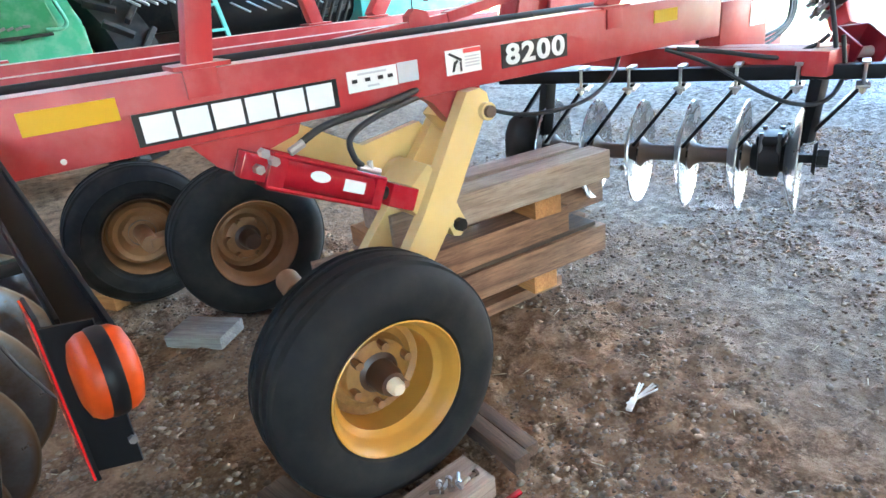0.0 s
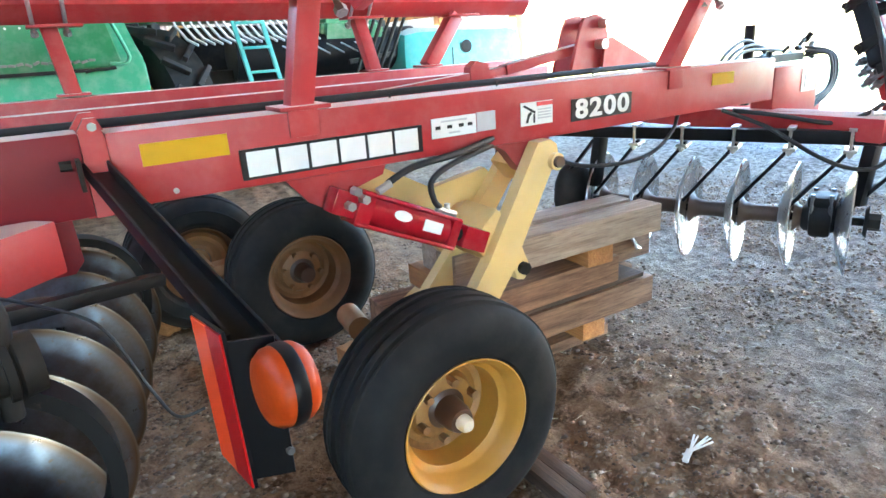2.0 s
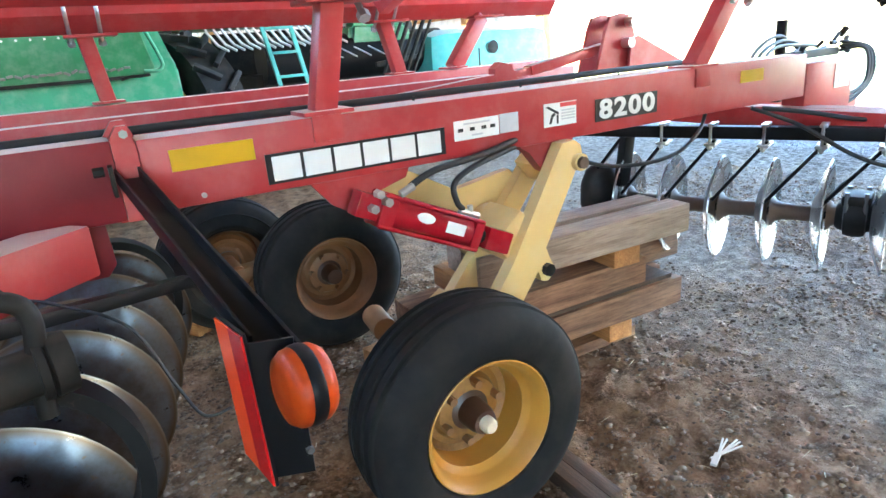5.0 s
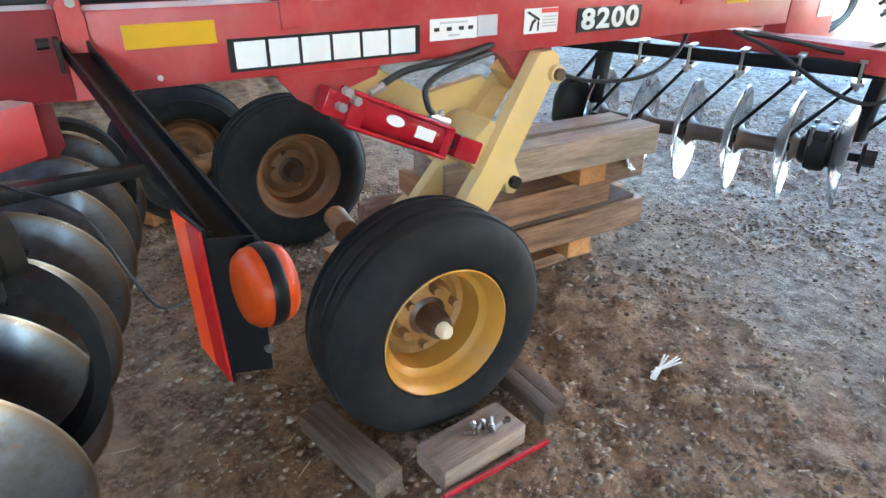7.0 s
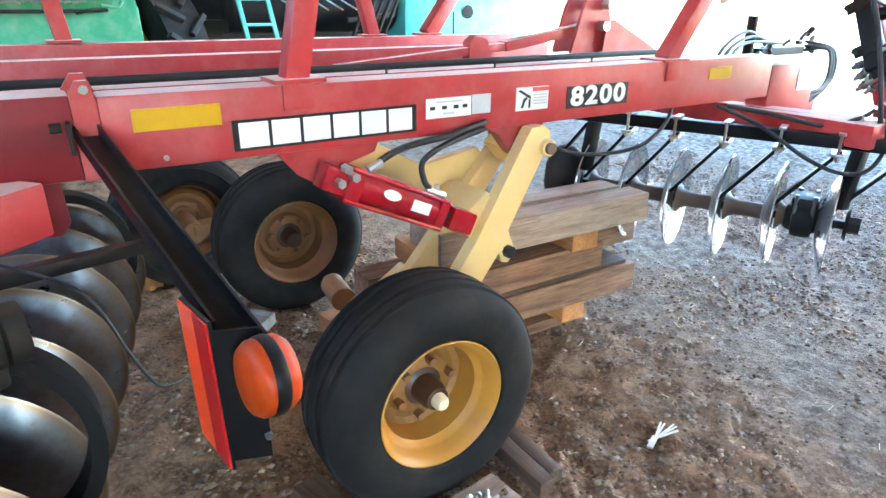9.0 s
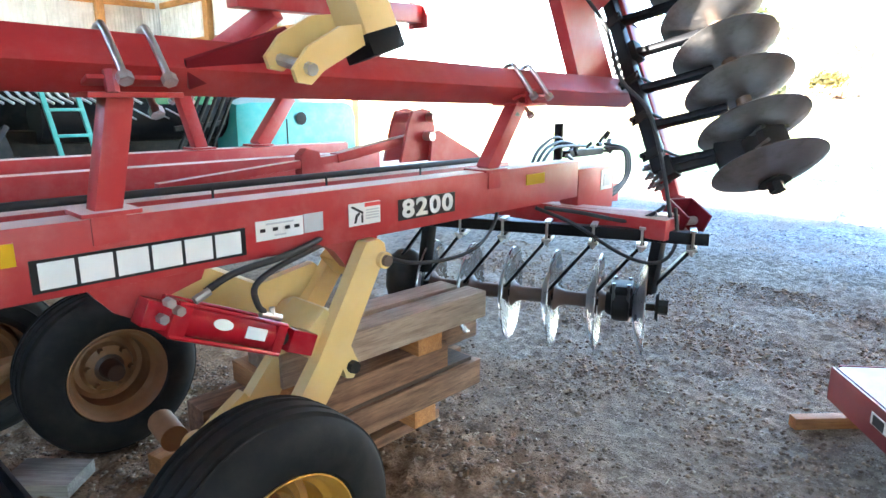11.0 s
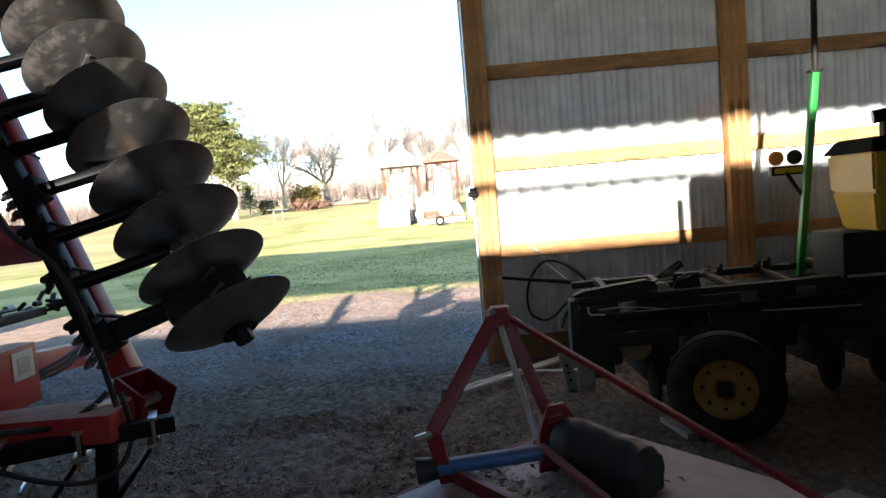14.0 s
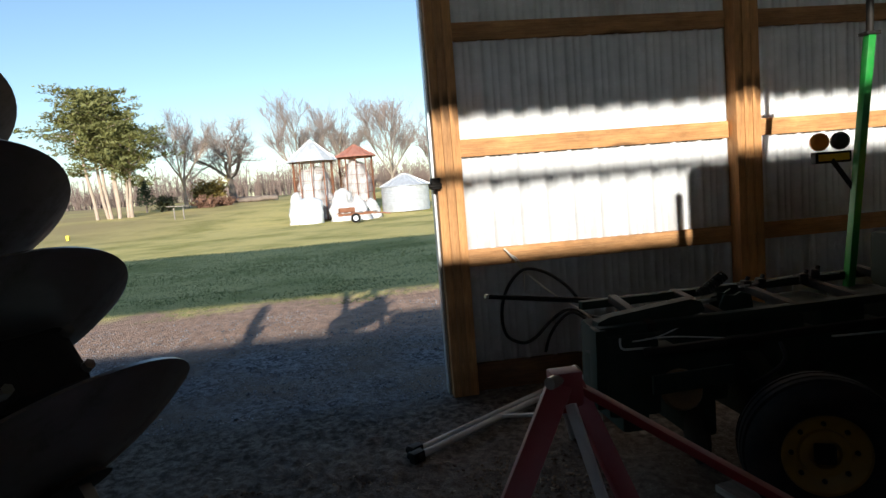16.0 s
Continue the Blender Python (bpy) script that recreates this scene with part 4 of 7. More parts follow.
pipe("hose", [c1 + V(-0.03, -0.0, 0.09), c1 + V(-0.055, -0.01, 0.12), c1 + V(-0.06, -0.01, 0.18), c1 + V(0.02, 0.0, 0.22), c1 + V(0.2, 0.05, 0.245), c1 + V(0.28, 0.08, 0.25)], 0.010, HOSE, harrow, "black hydraulic hose")
pipe("hose", [(-2.6, 0.84, 1.285), (-1.2, 0.83, 1.288), (0.0, 0.84, 1.285), (1.0, 0.85, 1.282), (1.9, 0.86, 1.28)], 0.014, HOSE, harrow, "long black hydraulic hose along the beam")
for x in (0.25, 0.75, 1.3):
    bm = bmesh.new()
    box(bm, (x, 0.808, 1.22), (0.008, 0.004, 0.13))
    part("cable_tie", bm, HOSE, second_beam)
pipe("hose", [(0.68, 0.42, 1.03), (0.80, 0.36, 0.985), (0.98, 0.33, 0.972), (1.15, 0.33, 0.99), (1.32, 0.38, 1.04), (1.42, 0.43, 1.10)], 0.008, HOSE, harrow, "black hydraulic hose")
pipe("hose", [(1.62, 0.36, 1.10), (1.75, 0.22, 1.02), (1.85, 0.05, 0.90), (1.93, -0.06, 0.85), (2.02, -0.12, 0.86), (2.08, -0.14, 0.95), (2.08, -0.12, 1.10)], 0.009, HOSE, harrow, "drooping black hydraulic hose")
pipe("hose", [(2.08, -0.10, 1.05), (2.12, -0.02, 1.30), (2.13, 0.08, 1.55), (2.10, 0.22, 1.70), (2.16, 0.35, 1.95), (2.05, 0.42, 2.1)], 0.010, HOSE, harrow, "black hose running up the wing")
pipe("hose", [(1.70, 0.36, 1.09), (1.85, 0.25, 1.06), (2.0, 0.08, 1.02), (2.06, -0.02, 1.06), (2.10, -0.06, 1.1)], 0.010, HOSE, harrow)

# disc blades and gangs
def disc_mesh(name, material, r=0.29, dish=0.055):
    """A dished steel blade; its hollow side faces +z."""
    bm = bmesh.new()
    n = 56
    prof = [(0.02, -dish)] + [(r * k / 7, -dish * (1 - (k / 7) ** 2)) for k in range(1, 8)] + [(r - 0.004, 0.006)] + [(r * k / 7, -dish * (1 - (k / 7) ** 2) + 0.006) for k in range(6, 0, -1)] + [(0.02, -dish + 0.006)]
    lathe(bm, prof, (0, 0, 0), (0, 0, 1), n, closed=True)
    return finish(bm, name, material, 25)


DISC = disc_mesh("disc_blade", DISC_STEEL, 0.25, 0.060)
DISC_OLD = disc_mesh("disc_blade", DISC_WORN, 0.262, 0.075)
DISC_BACK = disc_mesh("disc_blade", DISC_REAR, 0.248, 0.055)


def aim(at, axis):
    return Matrix.Translation(at) @ Vector(axis).to_track_quat("Z", "Y").to_matrix().to_4x4()


bm = bmesh.new()
lathe(bm, [(0.075, 0.0), (0.05, 0.02), (0.038, 0.05), (0.036, 0.11), (0.038, 0.17), (0.05, 0.20), (0.075, 0.22), (0.0, 0.22)], (0, 0, 0), (0, 0, 1), 20)
SPOOL = finish(bm, "spool", BRASS_IRON, 30)


def gang(name, first, axis, count, blade, face, step=0.2285, label="", end=0.10):
    """A row of blades on a square shaft, from the first blade's middle along axis."""
    first, axis = Vector(first), Vector(axis).normalized()
    bm = bmesh.new()
    bar(bm, first - axis * end, first + axis * (step * (count - 1) + 0.08), 0.036, 0.036, bevel=0.003)
    rod(bm, first - axis * (end + 0.01), first - axis * (end - 0.035), 0.038, None, 6)
    rod(bm, first - axis * (end - 0.035), first - axis * (end - 0.05), 0.075, 0.06, 20)
    ob = part(name, bm, DARK_IRON, harrow, label)
    for k in range(count):
        c = first + axis * (step * k)
        put("disc_blade", blade, ob, aim(c, axis * face))
        if k < count - 1:
            put("spool", SPOOL, ob, aim(c + axis * 0.003, axis))
    return ob


G = V(0.405, -0.914, 0)
FIRST = V(2.075, -0.01, 0.588)
front_gang = gang("front_gang", FIRST, -G, 6, DISC, -1, label="row of bright steel disc blades on a dark shaft")
T0, T1 = V(2.135, -0.27, 0.955), V(1.46, 1.25, 0.955)
beam("gang_tube", T0 + V(0, 0, 0.008), T1 + V(0, 0, 0.008), 0.06, 0.058, BLACK, "black square gang tube", bevel=0.006)
TG = (T1 - T0).normalized()
def bearing(at, way, parent):
    """A rounded cast housing with a bolted cap."""
    m = turn(V(0, 0, 0), way)
    bm = bmesh.new()
    lathe(bm, [(0.0, -0.075), (0.052, -0.075), (0.062, -0.06), (0.066, -0.045), (0.084, -0.04), (0.090, -0.02), (0.090, 0.02), (0.084, 0.04), (0.066, 0.045), (0.062, 0.06), (0.052, 0.075), (0.0, 0.075)], at, way, 22)
    housing = part("bearing_box", bm, DARK_IRON, parent, "dark rounded cast bearing housing")
    bm = bmesh.new()
    box(bm, at + m @ V(0, 0, 0.085), (0.115, 0.15, 0.05), m, 0.018)
    part("bearing_cap", bm, DARK_IRON, housing)
    for sx in (-1, 1):
        for sy in (-1, 1):
            bm = bmesh.new()
            c = at + m @ V(sx * 0.036, sy * 0.068, 0.10)
            rod(bm, c - m @ V(0, 0, 0.10), c + m @ V(0, 0, 0.022), 0.010, None, 6)
            part("cap_bolt", bm, BOLT, housing)


bearing(FIRST + TG * 0.115, TG, front_gang)
bearing(FIRST + TG * 1.30, TG, front_gang)
bm = bmesh.new()
lathe(bm, [(0.0, -0.10), (0.10, -0.10), (0.115, -0.02), (0.11, 0.08), (0.085, 0.15), (0.045, 0.185), (0.0, 0.195)], FIRST + TG * 1.30, (0, 0, 1), 24)
part("bearing_shield", bm, DARK_IRON, front_gang, "dark domed shield over the bearing")
for s in (0.22, 1.40):
    bm = bmesh.new()
    p = T0 + TG * s
    bar(bm, p + V(0, 0, -0.02), p + V(-0.02, 0.02, -0.28), 0.065, 0.05, (0, 1, 0), 0.006)
    part("gang_standard", bm, BLACK, harrow, "black gang standard")
for k in range(7):
    bm = bmesh.new()
    p = T0 + TG * (0.06 + 0.2285 * k)
    q = FIRST + TG * (0.2285 * k + 0.015) + V(-0.03, 0.0, 0.0)
    bar(bm, p + V(0, 0, -0.03), q + V(0, 0, 0.04), 0.050, 0.016, TG, 0.004)
    part("scraper_arm", bm, BLACK, harrow, "black scraper arm")
for k in range(6):
    p = T0 + TG * (0.07 + 0.2285 * k)
    bm = bmesh.new()
    m = turn(T0, T1)
    for off in ((0, -0.045, 0), (0, 0.045, 0)):
        c = p + m @ V(*off)
        rod(bm, c + V(0, 0, 0.05), c + V(0, 0, -0.075), 0.007, None, 8)
        rod(bm, c + V(0, 0, -0.05), c + V(0, 0, -0.066), 0.014, None, 6)
    box(bm, p + V(0, 0, 0.045), (0.03, 0.10, 0.012), m, 0.002)
    box(bm, p + V(0, 0, -0.046), (0.05, 0.12, 0.012), m, 0.002)
    part("clamp", bm, ZINC, harrow, "zinc clamp bolts")
# red outrigger and hinge at the wing
beam("outrigger", (2.02, 0.62, 1.005), (2.19, -0.10, 1.00), 0.10, 0.10, RED, "red outrigger tube")
bm = bmesh.new()
m = Matrix.Rotation(radians(-24), 3, "Z") @ Matrix.Rotation(radians(28), 3, "X")
for s in (-1, 1):
    box(bm, V(2.28, -0.085, 1.01) + m @ V(s * 0.07, 0, 0), (0.012, 0.16, 0.16), m, 0.002)
box(bm, V(2.28, -0.085, 1.01) + m @ V(0, 0.074, 0), (0.14, 0.012, 0.16), m, 0.002)
box(bm, V(2.28, -0.085, 1.01) + m @ V(0, 0, -0.074), (0.14, 0.16, 0.012), m, 0.002)
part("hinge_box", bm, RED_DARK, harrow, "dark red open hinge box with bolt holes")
bm = bmesh.new()
rod(bm, V(2.28, -0.085, 1.01) + m @ V(-0.10, -0.01, 0), V(2.28, -0.085, 1.01) + m @ V(0.10, -0.01, 0), 0.022, None, 16)
rod(bm, (2.06, -0.03, 1.06), (2.19, -0.06, 1.04), 0.016, None, 12)
part("hinge_pin", bm, ZINC, harrow, "bright hinge pin")

# folded wing's gang, leaning over the frame
WD = V(0.371, 0.601, 1.0).normalized()
W0 = V(2.41, -0.413, 1.29)
wing_gang = gang("wing_gang", W0, WD, 10, DISC_OLD, 1, label="stack of dull worn disc blades on the folded wing", end=0.12)
B0, B1 = V(2.30, 0.06, 1.24), V(2.86, 0.965, 2.745)
BD = (B1 - B0).normalized()
beam("wing_gang_tube", B0, B1, 0.07, 0.07, BLACK, "black gang tube of the folded wing", (1, 0, 0))
beam("wing_tube", V(2.40, 0.02, 1.09), V(2.86, 0.84, 2.60), 0.09, 0.09, RED, "red tube of the folded wing", (1, 0, 0))
for k in range(9):
    bm = bmesh.new()
    c = W0 + WD * (0.2285 * (k + 0.55))
    p = B0 + BD * ((c - B0).dot(BD) + 0.07)
    bar(bm, p, p + (c - p) * 0.84, 0.060, 0.042, BD, 0.014)
    part("scraper_arm", bm, BLACK, harrow, "black scraper arm")
for s in (0.10, 0.32, 0.55, 0.95, 1.25, 1.5):
    bm = bmesh.new()
    p = B0 + BD * s
    m = turn(B0, B1, (1, 0, 0))
    for off in ((0, -0.045, 0), (0, 0.045, 0)):
        c = p + m @ V(*off)
        rod(bm, c + m @ V(0, 0, -0.05), c + m @ V(0, 0, 0.14), 0.008, None, 8)
        rod(bm, c + m @ V(0, 0, -0.05), c + m @ V(0, 0, -0.068), 0.015, None, 6)
    box(bm, p + m @ V(0, 0, -0.042), (0.05, 0.12, 0.012), m, 0.002)
    part("clamp", bm, DARK_IRON, harrow, "dark clamp bolts")
for s in (0.02, 0.74):
    p = B0 + BD * s + V(0.02, -0.03, 0)
    m = turn(B0, B1, (1, 0, 0))
    bm = bmesh.new()
    box(bm, p, (0.11, 0.09, 0.085), m, 0.01)
    clamp = part("gang_clamp", bm, DARK_IRON, harrow, "black bolted gang clamp")
    for a in (-1, 0, 1):
        for q in (-0.03, 0.035):
            bm = bmesh.new()
            rod(bm, p + m @ V(a * 0.05, -0.02, q), p + m @ V(a * 0.055, -0.13, q + 0.02), 0.011, None, 6)
            rod(bm, p + m @ V(a * 0.05, -0.085, q + 0.01), p + m @ V(a * 0.055, -0.105, q + 0.015), 0.02, None, 6)
            part("clamp_bolt", bm, BOLT, clamp)
bearing(W0 + WD * 0.115, WD, wing_gang)
bearing(W0 + WD * 1.26, WD, wing_gang)
for s in (0.115, 1.26):
    c = W0 + WD * s
    p = B0 + BD * ((c - B0).dot(BD) + 0.04)
    d = (p - c).normalized()
    m = turn(V(0, 0, 0), d, WD)
    bm = bmesh.new()
    box(bm, c + d * 0.13, (0.15, 0.10, 0.15), m, 0.03)
    bar(bm, c + d * 0.19, p, 0.045, 0.05, WD, 0.010)
    part("gang_hanger", bm, DARK_IRON, wing_gang, "dark cast hanger between the blades and the tube")
bm = bmesh.new()
rod(bm, B1 - BD * 0.02, B1 + BD * 0.10, 0.028, 0.022, 10)
part("tube_end", bm, BOLT, harrow, "steel end stub of the gang tube")

# rear gang, close beside the camera
R0, RAX = V(-1.18, -0.287, 0.622), V(0.2104, 0.9776, 0)
rear_gang = gang("rear_gang", R0, RAX, 7, DISC_BACK, 1, label="row of scuffed steel disc blades, rusty at the rims")
bm = bmesh.new()
bar(bm, (-0.93, 0.40, 1.055), (-1.75, -0.32, 1.055), 0.13, 0.13, bevel=0.01)
part("rear_gang_frame", bm, RED, harrow, "red square tube over the rear blades")
bm = bmesh.new()
plate(bm, [(-0.96, 1.11), (-0.855, 1.11), (-0.85, 0.99), (-0.875, 0.96), (-0.92, 0.96), (-0.96, 1.0)], 0.02, side_plane(0.44))
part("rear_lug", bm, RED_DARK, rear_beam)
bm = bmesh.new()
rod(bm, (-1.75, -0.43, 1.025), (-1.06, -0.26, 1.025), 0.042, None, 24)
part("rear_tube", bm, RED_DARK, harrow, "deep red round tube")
bm = bmesh.new()
rod(bm, (-1.07, -0.262, 1.025), (-0.99, -0.243, 1.028), 0.040, None, 24)
lathe(bm, [(0.0, 0.0), (0.052, 0.0), (0.052, 0.012), (0.044, 0.016), (0.052, 0.02), (0.05, 0.05), (0.0, 0.055)], (-1.0, -0.245, 1.028), (0.97, 0.24, 0), 20)
part("tube_end", bm, DARK_IRON, harrow, "dark threaded tube end")
pipe("u_clamp", [(-1.0, -0.25, 0.95), (-0.995, -0.25, 1.03), (-0.985, -0.25, 1.11), (-1.0, -0.25, 1.145), (-1.05, -0.25, 1.157), (-1.14, -0.25, 1.15), (-1.30, -0.27, 1.13)], 0.016, DARK_IRON, harrow, "dark bent clamp rod")
for x, y, z, r in ((-0.87, 1.0, 0.70, 0.205), (-1.06, -0.175, 0.775, 0.192)):
    c = V(x, y, z)
    pts = [c + V(r * math.cos(radians(a)) * 0.90, 0.02 * math.sin(radians(a)), r * math.sin(radians(a))) for a in range(150, -75, -7)]
    bm = bmesh.new()
    rings = []
    for p in pts:
        n = V(p.x - c.x, 0, p.z - c.z).normalized() * 0.014
        rings.append([bm.verts.new(p + q) for q in (n + V(0, -0.036, 0), n + V(0, 0.036, 0), V(0, 0.036, 0) - n, V(0, -0.036, 0) - n)])
    for a, b in zip(rings, rings[1:]):
        for k in range(4):
            bm.faces.new((a[k], a[(k + 1) % 4], b[(k + 1) % 4], b[k]))
    bm.faces.new(rings[0])
    bm.faces.new(rings[-1])
    part("spring_shank", bm, BLACK, harrow, "black curved spring shank")
bm = bmesh.new()
bar(bm, (-1.5, -0.42, 1.15), (-0.70, 0.32, 0.935), 0.04, 0.03, bevel=0.003)
part("brace_rod", bm, BLACK, harrow, "black flat brace")
pipe("wire", [(-1.16, 0.30, 1.30), (-1.12, 0.2, 1.16), (-1.06, 0.12, 1.06), (-0.98, 0.05, 1.04), (-0.86, -0.02, 0.98), (-0.80, -0.06, 0.84), (-0.76, -0.05, 0.75), (-0.70, 0.0, 0.72)], 0.0035, HOSE, harrow, "thin black wire hanging from the beam")
# rear light bracket
a, b = V(-0.778, 0.40, 1.207), V(-0.671, -0.56, 1.038)
bx = turn(a, b)
bm = bmesh.new()
bar(bm, a, a.lerp(b, 0.90), 0.052, 0.008, bevel=0.001)
bracket = part("light_bracket", bm, BLACK, harrow, "black channel arm for the warning lamp")
bm = bmesh.new()
bar(bm, a.lerp(b, 0.895) + bx @ V(0, 0.012, 0), b + bx @ V(0, 0.012, 0), 0.036, 0.0078, bevel=0.001)
part("end_tab", bm, BLACK, bracket)
for s in (-1, 1):
    off = bx @ V(0, s * 0.026, 0.013)
    bm = bmesh.new()
    bar(bm, a + off, (b if s > 0 else a.lerp(b, 0.90)) + off, 0.006, 0.034, bevel=0.001)
    part("flange", bm, BLACK, bracket)
bm = bmesh.new()
for off in (-0.03, 0.03):
    rod(bm, a + V(-0.05, off, 0.03), a + V(-0.075, off, 0.03), 0.012, None, 6)
box(bm, a + V(-0.036, -0.01, 0.005), (0.010, 0.10, 0.075), None, 0.002)
part("mounting_plate", bm, DARK_IRON, bracket)
PA, PB, PC = V(-0.737, -0.42, 0.988), V(-0.724, -0.545, 1.0), V(-0.668, -0.565, 1.0)
bm = bmesh.new()
bar(bm, PA, PB, 0.005, 0.235, bevel=0)
bar(bm, PB, PC, 0.005, 0.215, bevel=0)
part("lamp_plate", bm, BLACK, bracket, "black bent lamp plate")
out = turn(PA, PB) @ V(0, -0.0045, 0)
half = PA + (PB - PA) * 0.54
bm = bmesh.new()
bar(bm, PA + out, half + out, 0.003, 0.23, bevel=0)
part("reflector", bm, REFLECT_RED, bracket, "bright red-orange reflector strip", 0)
bm = bmesh.new()
bar(bm, half + out, PB + out, 0.003, 0.23, bevel=0)
part("reflector", bm, REFLECT_DEEP, bracket, "deep red reflector strip", 0)
L = V(-0.674, -0.606, 1.055)
LAX = V(0.99, 0.12, -0.05).normalized()
bm = bmesh.new()
for s in (-1, 1):
    lathe(bm, [(0.0, 0.034), (0.03, 0.033), (0.046, 0.028), (0.053, 0.018), (0.054, 0.009)], L, LAX * s, 32)
lamp = part("warning_lamp", bm, AMBER, bracket, "round amber double-faced warning lamp", 40)
bm = bmesh.new()
lathe(bm, [(0.0, -0.010), (0.054, -0.010), (0.056, -0.006), (0.056, 0.006), (0.054, 0.010), (0.0, 0.010)], L, LAX, 32)
part("lamp_body", bm, BLACK, lamp, "black lamp ring")
bm = bmesh.new()
rod(bm, (-0.672, -0.56, 0.93), (-0.671, -0.572, 0.93), 0.006, None, 6)
part("bolt", bm, BOLT, bracket)

# hitch lug, link and hydraulic manifold in front
bm = bmesh.new()
for y in (1.34, 1.48):
    plate(bm, [(1.66, 1.24), (2.0, 1.24), (1.96, 1.36), (1.93, 1.46), (1.90, 1.53), (1.84, 1.545), (1.76, 1.53), (1.73, 1.47)], 0.022, side_plane(y))
plate(bm, [(1.86, 1.24), (2.34, 1.22), (2.28, 1.26), (1.93, 1.42), (1.88, 1.40)], 0.022, side_plane(1.30))
part("hitch_lug", bm, RED, harrow, "red hitch lug plates", 30)
for x, z in ((1.885, 1.495), (1.86, 1.385)):
    bm = bmesh.new()
    rod(bm, (x, 1.27, z), (x, 1.52, z), 0.026, None, 18)
    part("hitch_pin", bm, ZINC, harrow, "bright hitch pin")
bm = bmesh.new()
bar(bm, (1.80, 1.41, 1.37), (1.25, 1.41, 1.29), 0.07, 0.05, bevel=0.004)
bar(bm, (1.40, 1.41, 1.30), (0.30, 1.41, 1.22), 0.05, 0.04, bevel=0.004)
plate(bm, [(1.02, 1.22), (1.16, 1.24), (1.13, 1.33), (1.06, 1.35), (1.02, 1.32)], 0.06, side_plane(1.41))
part("levelling_link", bm, RED, harrow, "red levelling link")
beam("tongue", (1.9, 1.40, 1.06), (4.3, 1.40, 0.80), 0.14, 0.16, RED, "red tongue")
bm = bmesh.new()
rod(bm, (3.15, 1.24, 0.92), (3.15, 1.24, 1.43), 0.034, None, 18)
part("hose_post", bm, BLACK, harrow, "black hose support post")
rnd = random.Random(4)
manifold = bmesh.new()
box(manifold, (3.5, 1.24, 1.20), (0.5, 0.08, 0.05), None, 0.004)
rack = part("coupler_rack", manifold, DARK_IRON, harrow, "steel rack for the hose couplers")
for k in range(14):
    manifold = bmesh.new()
    p = V(3.22 + 0.05 * k, 1.24 + rnd.uniform(-0.06, 0.06), 1.22 + rnd.uniform(-0.03, 0.08))
    rod(manifold, p, p + V(rnd.uniform(0.04, 0.09), rnd.uniform(-0.03, 0.03), rnd.uniform(-0.05, 0.05)), rnd.uniform(0.012, 0.024), None, 8)
    part("hose_coupler", manifold, DARK_IRON if k % 3 else BOLT, rack)
for k in range(3):
    o = 0.03 * k
    pipe("hose", [(3.3 + 0.1 * k, 1.22, 1.25), (3.0 + o, 1.16 - o, 1.34 - o), (2.7 + o, 1.10 - o, 1.27), (2.45, 1.0 - o, 1.14)], 0.011, HOSE, harrow, "black hydraulic hose")
for k in range(3):
    o = 0.03 * k
    pipe("hose", [(3.75, 1.20, 1.26 - o), (3.95 - o, 1.1, 1.20), (3.90 - o, 1.05, 1.0), (3.6, 1.05, 0.86 + o), (3.2, 1.15, 0.86)], 0.011, HOSE, harrow, "black hydraulic hose")

# folded wing's wheel and its cream arm
def flat_wheel(at, axis):
    m = aim(at, axis) @ Matrix.Rotation(radians(90), 4, "X")
    ob = put("wheel", WHEEL[0], harrow, m, "ribbed black tyre of the folded wing")
    for me in WHEEL[1:4]:
        put(me.name, me, ob, Matrix())
    return ob


flat_wheel((1.16, 0.58, 2.50), (0, 0.36, 0.93))
flat_wheel((-0.35, 0.50, 2.18), (0, 0.44, 0.90))
s0, s1 = V(0.365, 0.03, 1.715), V(0.24, 0.12, 2.15)
bm = bmesh.new()
bar(bm, s1, s0, 0.115, 0.115, (0, 1, 0), 0.006)
stub = part("wing_wheel_arm", bm, CREAM, harrow, "cream square tube arm of the folded wing wheel")
bm = bmesh.new()
sd = (s0 - s1).normalized()
bar(bm, s0 - sd * 0.055, s0 + sd * 0.004, 0.118, 0.118, (0, 1, 0), 0.004)
part("end_cap", bm, BLACK, stub, "black tube end cap")
for y, dz in ((0.005, 0.0), (0.125, 0.035)):
    bm = bmesh.new()
    plate(bm, [(0.075, 1.665 + dz), (0.085, 1.635 + dz), (0.125, 1.63 + dz), (0.165, 1.665 + dz), (0.30, 1.735 + dz), (0.40, 1.745 + dz), (0.40, 1.80 + dz), (0.22, 1.775 + dz), (0.12, 1.72 + dz)], 0.014, side_plane(y))
    part("ear_plate", bm, CREAM, stub, "curved cream ear plate")
bm = bmesh.new()
rod(bm, (0.118, -0.02, 1.665), (0.118, 0.15, 1.70), 0.016, None, 8)
part("bolt", bm, ZINC, stub)
bm = bmesh.new()
bar(bm, (0.30, 0.10, 1.95), (0.60, 0.55, 2.20), 0.10, 0.10, bevel=0.006)
part("wing_wheel_link", bm, RED, harrow)

# ---- timber, chocks and small things on the floor ----
def stick(name, a, b, w, h, material, label, category="timber", group="", up=(0, 0, 1)):
    return board(name, a, b, w, h, material, label, category, up, group, "")


def lying(name, x0, y0, x1, y1, z, w, h, material, label, group="timber stack", category="timber"):
    return stick(name, (x0, y0, z + h / 2), (x1, y1, z + h / 2), w, h, material, label, category, group)


lying("timber", 0.20, 0.80, 1.32, 0.80, 0.0, 0.20, 0.055, WOOD, "flat weathered plank under the timber stack on the dirt")
